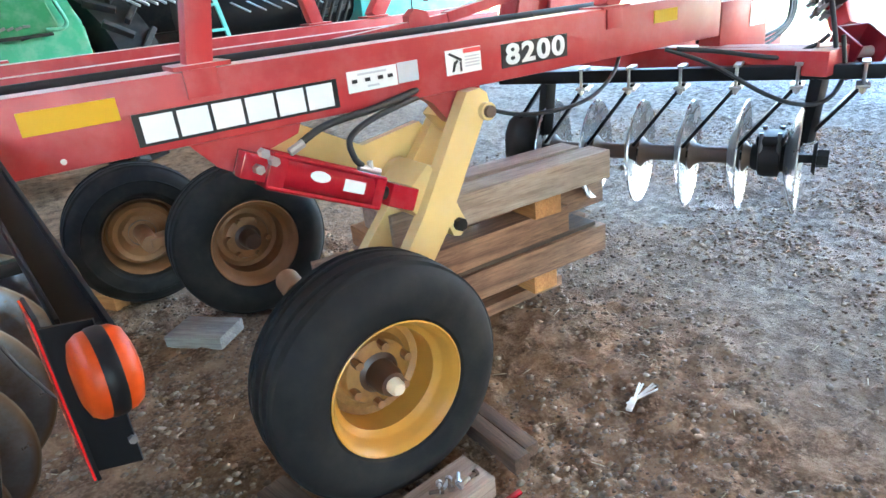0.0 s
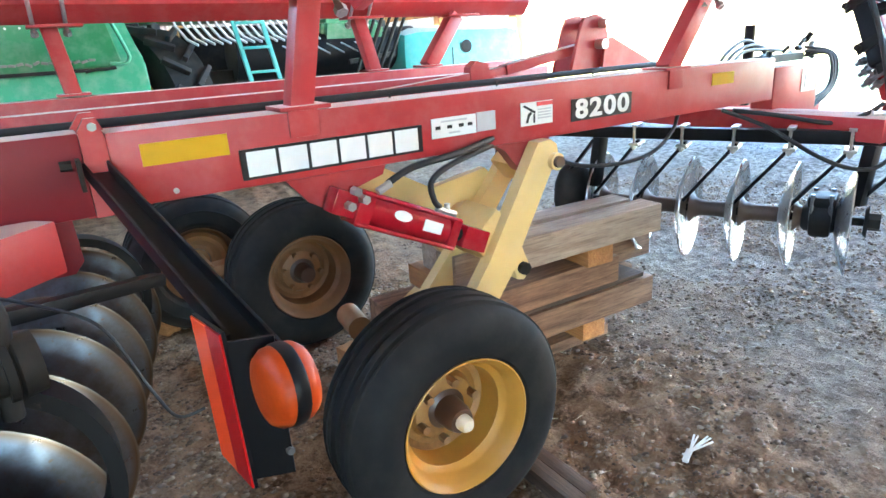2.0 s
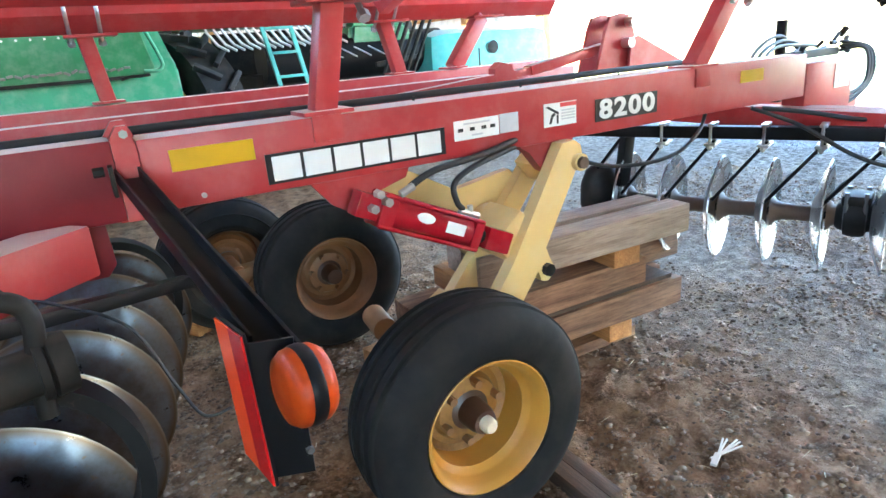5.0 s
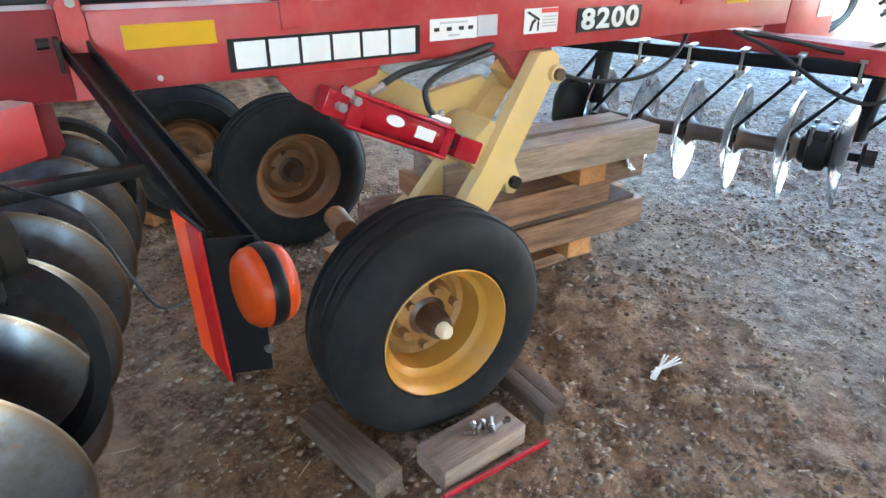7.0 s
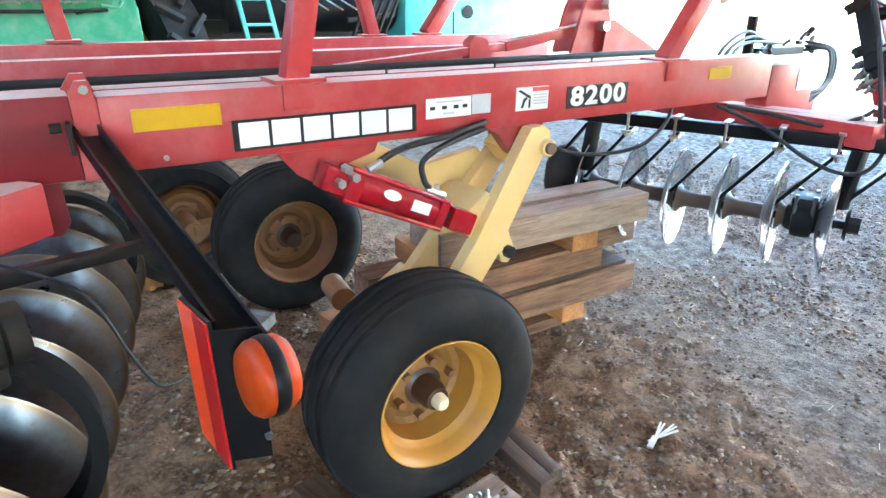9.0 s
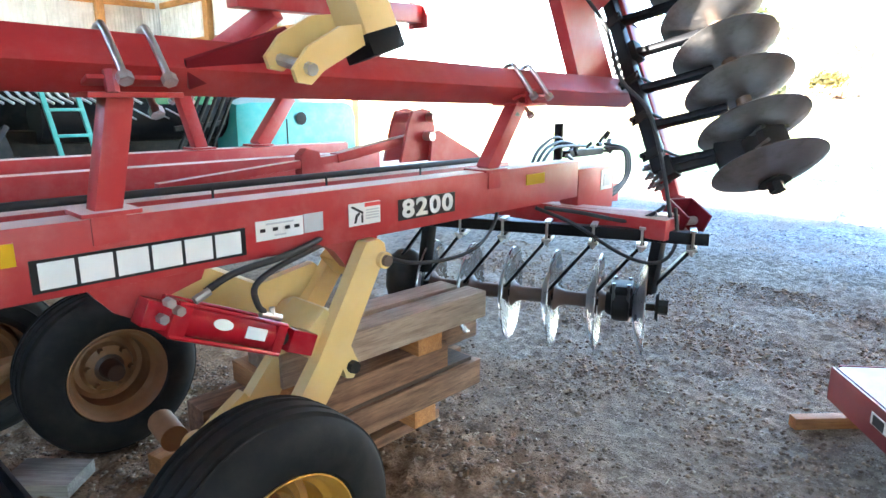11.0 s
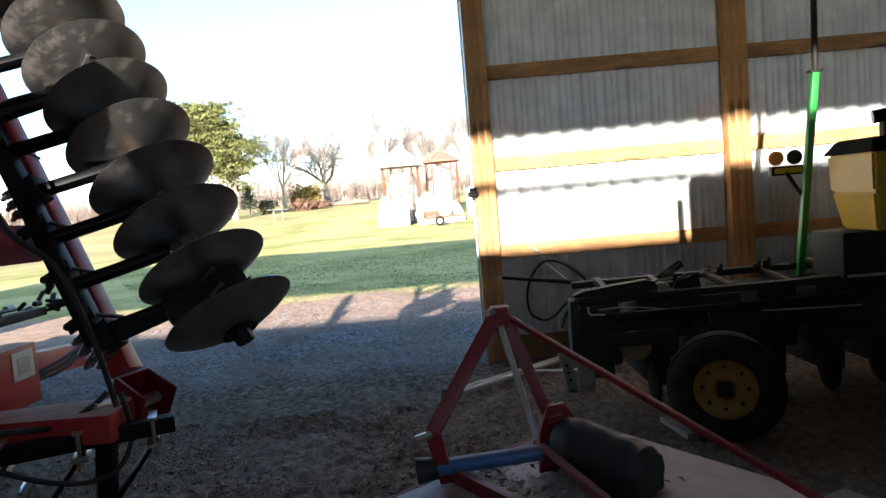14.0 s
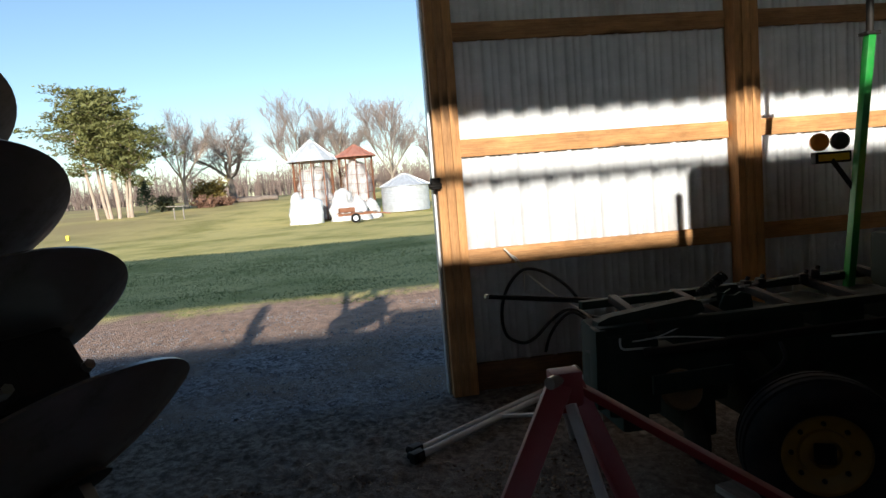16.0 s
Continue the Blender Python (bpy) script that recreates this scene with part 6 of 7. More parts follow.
bar(bm, (4.25, -2.36, 0.60), (4.28, -2.82, 0.60), 0.02, 0.10, bevel=0.004)
part("chain_guard", bm, GREEN_DARK, planter, "dark green chain guard")
# row units crowded under the frame
rnd = random.Random(31)
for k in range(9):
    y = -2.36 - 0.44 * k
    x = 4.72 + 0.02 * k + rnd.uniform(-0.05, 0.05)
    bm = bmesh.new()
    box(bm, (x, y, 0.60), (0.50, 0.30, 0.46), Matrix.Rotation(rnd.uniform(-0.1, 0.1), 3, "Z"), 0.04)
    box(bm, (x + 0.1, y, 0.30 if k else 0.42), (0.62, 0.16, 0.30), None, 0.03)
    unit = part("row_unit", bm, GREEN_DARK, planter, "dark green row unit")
    if k:
        bm = bmesh.new()
        lathe(bm, [(0.0, -0.03), (0.10, -0.03), (0.17, -0.01), (0.17, 0.01), (0.10, 0.03), (0.0, 0.03)], (x - 0.22, y + 0.06, 0.19), (0.1, 1, 0), 24)
        part("opener_disc", bm, DARK_IRON, unit)
    bm = bmesh.new()
    bar(bm, (x - 0.28, y - 0.08, 0.86), (x + 0.25, y - 0.08, 0.93 + rnd.uniform(-0.03, 0.05)), 0.05, 0.05, bevel=0.008)
    part("down_spring", bm, DARK_IRON, unit)
# coil spring
pts = [V(4.66, -2.865, 0.95).lerp(V(4.70, -3.045, 1.045), k / 80) + V(0.026 * math.cos(k * 0.785), 0.012 * math.sin(k * 0.785), 0.024 * math.sin(k * 0.785)) for k in range(81)]
pipe("spring", pts, 0.007, DARK_IRON, planter, "dark coil spring")
bm = bmesh.new()
lathe(bm, [(0.0, 0.0), (0.10, 0.0), (0.11, 0.03), (0.10, 0.06), (0.0, 0.06)], (4.36, -2.56, 0.52), (-1, 0.2, 0.35), 20)
part("sprocket_cover", bm, SPROCKET, planter, "dirty yellow sprocket cover")
bm = bmesh.new()
bar(bm, (5.0, -4.05, 0.4), (5.0, -4.28, 2.43), 0.052, 0.052, (1, 0, 0), 0.006)
mast = part("marker_mast", bm, painted("mast_green_paint", (0.02, 0.27, 0.04), 0.35, dust=0.1), planter, "bright green folded marker mast")
bm = bmesh.new()
rod(bm, (5.0, -4.28, 2.42), (5.0, -4.30, 3.6), 0.022, None, 12)
box(bm, (5.0, -4.28, 2.435), (0.075, 0.10, 0.02), None, 0.004)
part("mast_tube", bm, DARK_IRON, mast, "dark tube above the mast")
bm = bmesh.new()
bar(bm, (5.0, -4.18, 1.42), (5.10, -4.08, 1.66), 0.03, 0.03, bevel=0.003)
part("lamp_arm", bm, DARK_IRON, planter)
bm = bmesh.new()
box(bm, (5.12, -4.09, 1.675), (0.05, 0.26, 0.075), None, 0.006)
lbox = part("lamp_box", bm, BLACK, planter, "black and yellow lamp box")
bm = bmesh.new()
box(bm, (5.092, -4.09, 1.675), (0.004, 0.22, 0.045))
part("front_strip", bm, YELLOW, lbox)
for y, mt, lb in ((-4.015, AMBER_PALE, "pale amber warning lamp"), (-4.165, LAMP_GREY, "smoked grey warning lamp")):
    bm = bmesh.new()
    lathe(bm, [(0.0, -0.03), (0.04, -0.028), (0.058, -0.012), (0.060, 0.0), (0.058, 0.012), (0.04, 0.028), (0.0, 0.03)], (5.13, y, 1.780), (-1, 0.3, 0), 24)
    part("lamp", bm, mt, lbox, lb)


def hopper(x, y):
    bm = bmesh.new()
    for (z0, a), (z1, b) in (((1.20, 0.20), (1.48, 0.25)), ((1.48, 0.255), (1.76, 0.265))):
        low = [bm.verts.new((x + sx * a, y + sy * a, z0)) for sx, sy in ((-1, -1), (1, -1), (1, 1), (-1, 1))]
        high = [bm.verts.new((x + sx * b, y + sy * b, z1)) for sx, sy in ((-1, -1), (1, -1), (1, 1), (-1, 1))]
        bm.faces.new(low[::-1])
        bm.faces.new(high)
        for k in range(4):
            bm.faces.new((low[k], low[(k + 1) % 4], high[(k + 1) % 4], high[k]))
    bmesh.ops.bevel(bm, geom=bm.edges[:], offset=0.018, segments=2, affect="EDGES")
    ob = part("hopper", bm, YELLOW, planter, "yellow plastic seed hopper")
    bm = bmesh.new()
    low = [bm.verts.new((x + sx * 0.29, y + sy * 0.29, 1.755)) for sx, sy in ((-1, -1), (1, -1), (1, 1), (-1, 1))]
    high = [bm.verts.new((x + sx * 0.22, y + sy * 0.22, 1.86)) for sx, sy in ((-1, -1), (1, -1), (1, 1), (-1, 1))]
    bm.faces.new(low[::-1])
    bm.faces.new(high)
    for k in range(4):
        bm.faces.new((low[k], low[(k + 1) % 4], high[(k + 1) % 4], high[k]))
    bmesh.ops.bevel(bm, geom=bm.edges[:], offset=0.012, segments=2, affect="EDGES")
    part("lid", bm, BLACK, ob, "black hopper lid")
    bm = bmesh.new()
    box(bm, (x, y, 0.98), (0.22, 0.24, 0.46), None, 0.02)
    part("row_unit", bm, GREEN_DARK, planter, "dark green row unit")


hopper(4.55, -4.50)
hopper(4.60, -5.25)
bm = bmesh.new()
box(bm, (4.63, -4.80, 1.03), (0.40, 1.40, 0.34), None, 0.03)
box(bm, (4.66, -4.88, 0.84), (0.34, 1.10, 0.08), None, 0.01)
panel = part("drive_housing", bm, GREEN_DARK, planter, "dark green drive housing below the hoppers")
bm = bmesh.new()
bar(bm, (4.42, -4.12, 0.885), (4.42, -5.48, 0.885), 0.016, 0.02, bevel=0.003)
part("edge_rail", bm, ZINC, panel, "bare steel edge rail")
# short leg that the folded marker stands on
foot, head = V(5.12, -2.235, 0.0), V(5.14, -2.175, 0.31)
bm = bmesh.new()
bar(bm, foot, head, 0.09, 0.012, (1, 0, 0), 0.003)
bar(bm, foot + V(-0.02, 0.04, 0), head + V(-0.02, 0.04, 0), 0.01, 0.04, (1, 0, 0), 0.002)
bar(bm, foot + V(-0.02, -0.04, 0), head + V(-0.02, -0.04, 0), 0.01, 0.04, (1, 0, 0), 0.002)
leg = part("parking_leg", bm, ZINC, planter, "pale galvanised channel leg with bolt holes")
for f in (0.25, 0.45, 0.65):
    bm = bmesh.new()
    c = foot.lerp(head, f)
    rod(bm, c + V(-0.014, 0, 0), c + V(0.010, 0, 0), 0.012, None, 10)
    part("bolt", bm, DARK_IRON, leg)
bm = bmesh.new()
rod(bm, (4.75, -4.55, 2.02), (4.60, -4.90, 2.06), 0.05, None, 14)
box(bm, (4.72, -4.62, 1.94), (0.05, 0.05, 0.14))
part("handle_tube", bm, BLACK, planter, "black tube above the hoppers")

# hoses and rope hung on the wall
HUNG = ("black hose hung in a loop from the wall girt", "hose", "hung hoses")
pipe("hung_hose", [(6.12, -2.67, 0.68), (6.16, -2.563, 0.825), (6.18, -2.40, 0.945), (6.2, -2.235, 0.975), (6.2, -2.10, 0.85), (6.2, -2.035, 0.655), (6.18, -2.055, 0.465), (6.16, -2.18, 0.39), (6.14, -2.288, 0.43), (6.12, -2.414, 0.555), (6.05, -2.545, 0.645), (5.95, -2.70, 0.59), (5.6, -2.80, 0.62)], 0.013, HOSE, None, "", HUNG)
pipe("hung_hose", [(6.1, -2.347, 0.31), (6.1, -2.387, 0.43), (6.08, -2.466, 0.55), (6.0, -2.562, 0.63), (5.9, -2.70, 0.54), (5.6, -2.80, 0.56)], 0.012, HOSE, None, "", HUNG)
pipe("rope", [(6.25, -2.10, 1.155), (6.235, -2.13, 1.12), (6.21, -2.185, 1.045), (6.2, -2.24, 0.965), (6.12, -2.424, 0.785), (6.0, -2.603, 0.655), (5.9, -2.70, 0.56)], 0.008, CLOTH, None, "", ("frayed pale rope tied to the wall girt", "rope"))
pipe("rope", [(6.235, -2.13, 1.115), (6.215, -2.20, 1.06), (6.205, -2.235, 0.97), (6.2, -2.232, 0.80)], 0.006, CLOTH, None, "", ("frayed loose end of pale rope", "rope"))
bm = bmesh.new()
box(bm, (6.175, -1.575, 1.715), (0.10, 0.07, 0.09), None, 0.008)
rod(bm, (6.14, -1.62, 1.70), (6.14, -1.52, 1.70), 0.02, None, 10)
thing("door_latch", bm, DARK_IRON, "dark iron latch on the door post", "latch", kind="structure")

# ---- combine at the back ----
combine = empty("combine", (0.5, 6.0, 0), "green combine harvester parked behind the disc harrow", "combine harvester")
bm = bmesh.new()
plate(bm, [(-3.75, 0.8), (0.02, 0.8), (0.035, 1.15), (0.03, 1.45), (-0.03, 1.60), (-0.12, 1.80), (-0.25, 2.7), (-3.75, 2.7)], 1.8, side_plane(5.9))
bmesh.ops.bevel(bm, geom=bm.edges[:], offset=0.03, segments=2, affect="EDGES")
body = part("body", bm, GREEN_LIGHT, combine, "pale green rear body")
bm = bmesh.new()
plate(bm, [(-3.3, 1.41), (-0.22, 1.41), (-0.16, 1.46), (-0.24, 1.80), (-0.34, 2.1), (-3.3, 2.1)], 0.05, side_plane(4.985))
bmesh.ops.bevel(bm, geom=bm.edges[:], offset=0.015, segments=2, affect="EDGES")
part("side_panel", bm, GREEN, body, "deep green hinged side panel")
bm = bmesh.new()
box(bm, (0, 0, 0), (0.052, 0.012, 0.022), None, 0.004)
link_me = finish(bm, "chain_link", BOLT)
bm = bmesh.new()
rod(bm, (0, 0, 0), (0, -0.008, 0), 0.010, None, 8)
rivet_me = finish(bm, "rivet", ZINC)
rnd = random.Random(17)
for k in range(46):
    put("chain_link", link_me, body, Matrix.Translation((-3.0 + 0.058 * k, 4.952, 1.475 + rnd.uniform(-0.008, 0.008))) @ Matrix.Rotation(rnd.uniform(-0.5, 0.5), 4, "Y"))
for k in range(24):
    put("rivet", rivet_me, body, Matrix.Translation((-2.75 + 0.10 * k, 4.96, 1.755)))
bm = bmesh.new()
bar(bm, (-3.2, 4.955, 1.40), (-0.40, 4.955, 1.398), 0.02, 0.03, bevel=0.004)
part("panel_seam", bm, DARK_IRON, body, "dark seam under the panel")
pipe("latch_handle", [(-0.46, 4.94, 1.385), (-0.38, 4.93, 1.40), (-0.30, 4.93, 1.40), (-0.22, 4.94, 1.405)], 0.014, DARK_IRON, body, "dark latch handle")
pipe("grab_rail", [(-0.30, 4.94, 2.0), (-0.20, 4.94, 1.80), (-0.11, 4.94, 1.54), (-0.105, 4.94, 1.47), (-0.15, 4.94, 1.435), (-0.26, 4.94, 1.44)], 0.016, GREEN_LIGHT, body, "green rail round the panel's edge")


def lug_tyre(at, r, w, axis, parent):
    bm = bmesh.new()
    lathe(bm, [(r * 0.5, -w * 0.4), (r * 0.75, -w * 0.5), (r * 0.93, -w * 0.45), (r * 0.95, 0), (r * 0.93, w * 0.45), (r * 0.75, w * 0.5), (r * 0.5, w * 0.4)], (0, 0, 0), (0, 0, 1), 48)
    ob = put("tyre", finish(bm, "tyre", RUBBER, 30), parent, aim(at, axis), "black lugged tractor tyre")
    bm = bmesh.new()
    lathe(bm, [(r * 0.52, w * 0.38), (r * 0.48, w * 0.3), (r * 0.42, w * 0.1), (0.1, 0.0), (0.0, 0.0)], (0, 0, 0), (0, 0, 1), 32)
    put("rim", finish(bm, "rim", YELLOW, 30), ob, Matrix())
    lugs = []
    for s in (-1, 1):
        bm = bmesh.new()
        box(bm, (0, 0, 0), (r * 0.085, 0.048, w * 0.60), None, 0.010)
        lugs.append(finish(bm, "lug", TYRE_DUSTY, 30))
    for k in range(19):
        for s in (-1, 1):
            a = 2 * math.pi * (k + 0.25 * s) / 19
            put("lug", lugs[s], ob, Matrix.Rotation(a, 4, "Z") @ Matrix.Translation((r * 0.965, 0, s * w * 0.25)) @ Matrix.Rotation(radians(s * 40), 4, "X"))
    return ob


TYRE_DUSTY = rubber("dusty_tyre_rubber", (0.022, 0.023, 0.026), 0.5)
lug_tyre((0.14, 5.75, 0.93), 0.86, 0.44, (0.92, 0.39, 0.05), combine)
for k in range(17):
    x = 0.34 + 0.075 * k
    bm = bmesh.new()
    bar(bm, (x, 5.2, 1.86), (x + 0.03, 5.18, 1.72), 0.022, 0.02, (1, 0, 0), 0.003)
    bar(bm, (x + 0.03, 5.18, 1.73), (x + 0.10, 5.10, 1.60), 0.022, 0.02, (1, 0, 0), 0.003)
    bar(bm, (x + 0.10, 5.10, 1.605), (x + 0.17, 5.02, 1.55), 0.02, 0.016, (1, 0, 0), 0.003)
    part("finger", bm, SHAFT_WHITE, combine, "pale curved gathering finger")
bm = bmesh.new()
rod(bm, (0.9, 5.45, 1.42), (3.0, 5.45, 1.40), 0.24, None, 24)
part("auger", bm, BLACK, combine, "black cross auger drum")
bm = bmesh.new()
bar(bm, (0.45, 5.6, 1.05), (3.1, 5.6, 1.05), 0.3, 0.5, bevel=0.02)
part("header_frame", bm, DARK_IRON, combine)
# dark sheet added to hide the pale wall behind the fingers
bm = bmesh.new()
box(bm, (1.85, 6.25, 1.15), (2.5, 0.08, 1.2), None, 0.02)
part("header_backing", bm, DARK_IRON, combine, "dark backing sheet added behind the header")
bm = bmesh.new()
plate(bm, [(1.78, 1.25), (2.42, 1.22), (2.62, 1.45), (2.55, 1.72), (1.86, 1.75)], 0.3, side_plane(5.4))
bmesh.ops.bevel(bm, geom=bm.edges[:], offset=0.05, segments=3, affect="EDGES")
part("header_shield", bm, GREEN, combine, "rounded deep green end shield")
bm = bmesh.new()
box(bm, (0.95, 5.9, 1.95), (1.9, 0.5, 0.35), None, 0.04)
part("header_shield", bm, GREEN, combine, "deep green header shield")
for k in range(6):
    x = 1.35 + 0.16 * k
    bm = bmesh.new()
    bar(bm, (x, 5.15, 1.50), (x + 0.14, 5.05, 1.40), 0.05, 0.01, bevel=0.002)
    part("knife", bm, ZINC, combine, "bright cutter tooth")
bm = bmesh.new()
bar(bm, (0.755, 4.80, 1.95), (0.93, 4.80, 0.95), 0.04, 0.03, (0, 1, 0), 0.004)
bar(bm, (1.02, 4.80, 1.95), (1.21, 4.80, 0.95), 0.04, 0.03, (0, 1, 0), 0.004)
TEAL = painted("teal_paint", (0.06, 0.36, 0.32), 0.4, dust=0.15)
ladder = part("ladder", bm, TEAL, combine, "teal steel ladder")
for z in (1.72, 1.50, 1.28, 1.06):
    bm = bmesh.new()
    dx = (1.95 - z) * 0.18
    bar(bm, (0.765 + dx, 4.80, z), (1.03 + dx, 4.80, z), 0.05, 0.025, bevel=0.003)
    part("rung", bm, TEAL, ladder)
# rounded teal tank and hood further along
bm = bmesh.new()
box(bm, (3.55, 5.6, 1.12), (1.75, 1.1, 0.98), None, 0.24)
tank = part("hood", bm, TEAL, combine, "rounded teal hood")
bm = bmesh.new()
lathe(bm, [(0.0, 0.0), (0.07, 0.0), (0.075, 0.012), (0.05, 0.016), (0.0, 0.016)], (3.52, 5.045, 1.375), (0, -1, 0), 20)
part("lamp", bm, DARK_IRON, tank, "dark round lamp")
bm = bmesh.new()
box(bm, (3.33, 5.046, 1.15), (0.012, 0.006, 0.45))
part("seam", bm, BLACK, tank)
bm = bmesh.new()
for k in range(5):
    x = 2.0 + 0.09 * k
    rod(bm, (x, 5.0, 1.05), (x + 0.35, 5.0, 1.75), 0.018 + 0.006 * (k % 2), None, 8)
bar(bm, (2.0, 5.02, 1.3), (2.55, 5.02, 1.35), 0.04, 0.05)
part("linkage", bm, DARK_IRON, combine, "dark steel linkage bars")
bm = bmesh.new()
lathe(bm, [(0.0, 0.0), (0.30, 0.0), (0.33, 0.1), (0.25, 0.28), (0.0, 0.3)], (2.25, 5.6, 1.45), (0.2, -0.5, 1), 24)
part("dust_cover", bm, DECAL_WHITE, combine, "pale plastic cover")

# ---- the yard and the fields beyond the doorway ----
BARK_GREY = plain("grey_bark", (0.30, 0.25, 0.20), 0.9, vary=0.45, scale=3.0)
BARK_PALE = plain("pale_pine_bark", (0.42, 0.33, 0.26), 0.9, vary=0.4, scale=2.5)
BARK_DARK = plain("dark_gnarled_bark", (0.20, 0.16, 0.13), 0.9, vary=0.45, scale=3.0)
TWIG = plain("bare_twigs", (0.36, 0.29, 0.26), 0.9, vary=0.3, scale=0.6)
WOODS = plain("far_bare_woods", (0.30, 0.225, 0.19), 0.95, vary=0.45, scale=0.08)
NEEDLE = plain("pine_needles", (0.135, 0.138, 0.040), 0.7, vary=0.6, scale=0.7)
NEEDLE_DARK = plain("dark_spruce_needles", (0.03, 0.05, 0.022), 0.7, vary=0.4, scale=0.8)
LEAF_YELLOW = plain("yellow_brown_bush", (0.23, 0.17, 0.045), 0.8, vary=0.4, scale=0.8)
LEAF_DARK = plain("dark_bush", (0.06, 0.065, 0.03), 0.8, vary=0.4, scale=0.8)
BRUSH_RED = plain("reddish_brush", (0.22, 0.12, 0.08), 0.9, vary=0.35, scale=0.8)
ROOF_RUST = painted("rusty_roof_steel", (0.38, 0.13, 0.08), 0.7, dust=0.75, dust_color=(0.58, 0.42, 0.35), top_dust_sheen=0.1, wear=0.6)
ROOF_GALV = painted("weathered_galvanised_roof", (0.62, 0.64, 0.67), 0.45, dust=0.2, top_dust_sheen=0.1, wear=0.25, metal=0.3)
BIN_GALV = painted("galvanised_bin_wall", (0.58, 0.60, 0.63), 0.4, dust=0.2, top_dust_sheen=0.1, wear=0.15, metal=0.3, fine=20)
TARP_WHITE = plain("white_plastic_sacks", (0.56, 0.55, 0.54), 0.6, vary=0.30, scale=1.6)
TANK_WHITE = plain("white_plastic_tank", (0.72, 0.76, 0.80), 0.45, vary=0.08, scale=2)
RUST = painted("rusty_iron", (0.22, 0.085, 0.04), 0.8, dust=0.4, dust_color=(0.3, 0.17, 0.1), top_dust_sheen=0.2, wear=0.5)
POST_YELLOW = plain("yellow_marker_paint", (0.85, 0.62, 0.02), 0.5)
GRASS_BLADE = plain("grass_blades", (0.15, 0.18, 0.05), 0.8, vary=0.5, scale=1.5)


def mesh_from(name, verts, faces, material):
    me = bpy.data.meshes.new(name)
    me.from_pydata(verts, [], faces)
    me.materials.append(material)
    me.polygons.foreach_set("use_smooth", [True] * len(faces))
    return me


def limb(verts, faces, pts, radii, n):
    """A tapered, bending limb through points."""
    rings = []
    for k, p in enumerate(pts):
        d = (pts[min(k + 1, len(pts) - 1)] - pts[max(k - 1, 0)]).normalized()
        s = d.orthogonal().normalized()
        o = d.cross(s)
        start = len(verts)
        for j in range(n):
            a = 2 * math.pi * j / n
            verts.append(tuple(p + radii[k] * (math.cos(a) * s + math.sin(a) * o)))
        rings.append(start)
    for a, b in zip(rings, rings[1:]):
        for j in range(n):
            faces.append((a + j, a + (j + 1) % n, b + (j + 1) % n, b + j))


def wander(rng, start, d, length, steps, bend, rise):
    pts = [start.copy()]
    d = d.normalized()
    for _ in range(steps):
        d = (d + V(rng.uniform(-bend, bend), rng.uniform(-bend, bend), rng.uniform(-bend, bend) + rise)).normalized()
        pts.append(pts[-1] + d * (length / steps))
    return pts


def bare_tree(name, at, height, girth, seed, bark, label, lean=(0, 0), crooked=0.16, fork=0.42, spread=0.75, levels=3):
    """A leafless tree: a tapered trunk with main limbs, and a crown of finer branches and twigs."""
    rng = random.Random(seed)
    root = V(*at)
    tree = empty(name, root, label, "tree", "bare trees")
    wood, twigs = ([], []), ([], [])
    bole = wander(rng, root - V(0, 0, 0.15), V(lean[0], lean[1], 1), height * fork, 5, crooked * 0.4, 0.05)
    limb(*wood, bole, [girth * (1.35 if k == 0 else 1 - 0.08 * k) for k in range(len(bole))], 9)

    def grow(start, d, length, r, level):
        target, sides = (wood, 6) if level < 2 else (twigs, 3)
        steps = 5 if level < 2 else 4 if level < 3 else 2
        pts = wander(rng, start, d, length, steps, crooked * (0.8 + 0.35 * level), 0.05)
        limb(*target, pts, [max(0.013, r * (1 - 0.62 * k / steps)) for k in range(steps + 1)], sides)
        if level >= levels:
            return
        count = (8, 9, 8, 4)[min(level, 3)]
        for c in range(count):
            k = rng.uniform(0.25, 1.0) * steps
            i = min(int(k), steps - 1)
            p = pts[i].lerp(pts[i + 1], k - i)
            out = V(rng.uniform(-1, 1), rng.uniform(-1, 1), rng.uniform(-0.25, 0.8)).normalized()
            way = (pts[i + 1] - pts[i]).normalized()
            grow(p, way * 0.85 + out * spread * 0.9, length * rng.uniform(0.42, 0.70), r * 0.40, level + 1)

    tops = 4
    for c in range(tops):
        a = 2 * math.pi * (c + rng.uniform(-0.25, 0.25)) / tops
        k = rng.choice((-1, -1, -2))
        grow(bole[k], V(math.cos(a) * spread * 1.05, math.sin(a) * spread * 1.05, 1), height * (1 - fork) * rng.uniform(0.6, 0.82), girth * 0.5, 0)
    hang(new("trunk", mesh_from("trunk", *wood, bark)), tree)
    hang(new("crown", mesh_from("crown", *twigs, TWIG)), tree)
    return tree


def tuft(verts, faces, rng, p, size, count, flat=0.6):
    """A ragged clump of small leaves or needle sprays."""
    for _ in range(count):
        c = p + V(rng.gauss(0, size * 0.5), rng.gauss(0, size * 0.5), rng.gauss(0, size * 0.5 * flat))
        a = V(rng.uniform(-1, 1), rng.uniform(-1, 1), rng.uniform(-0.3, 0.7)).normalized()
        b = a.orthogonal().normalized()
        b = Matrix.Rotation(rng.uniform(0, 6.28), 3, a) @ b
        s = size * rng.uniform(0.22, 0.45)
        i = len(verts)
        verts += [tuple(c - b * s * 0.35), tuple(c + b * s * 0.35), tuple(c + a * s * 1.5)]
        faces.append((i, i + 1, i + 2))


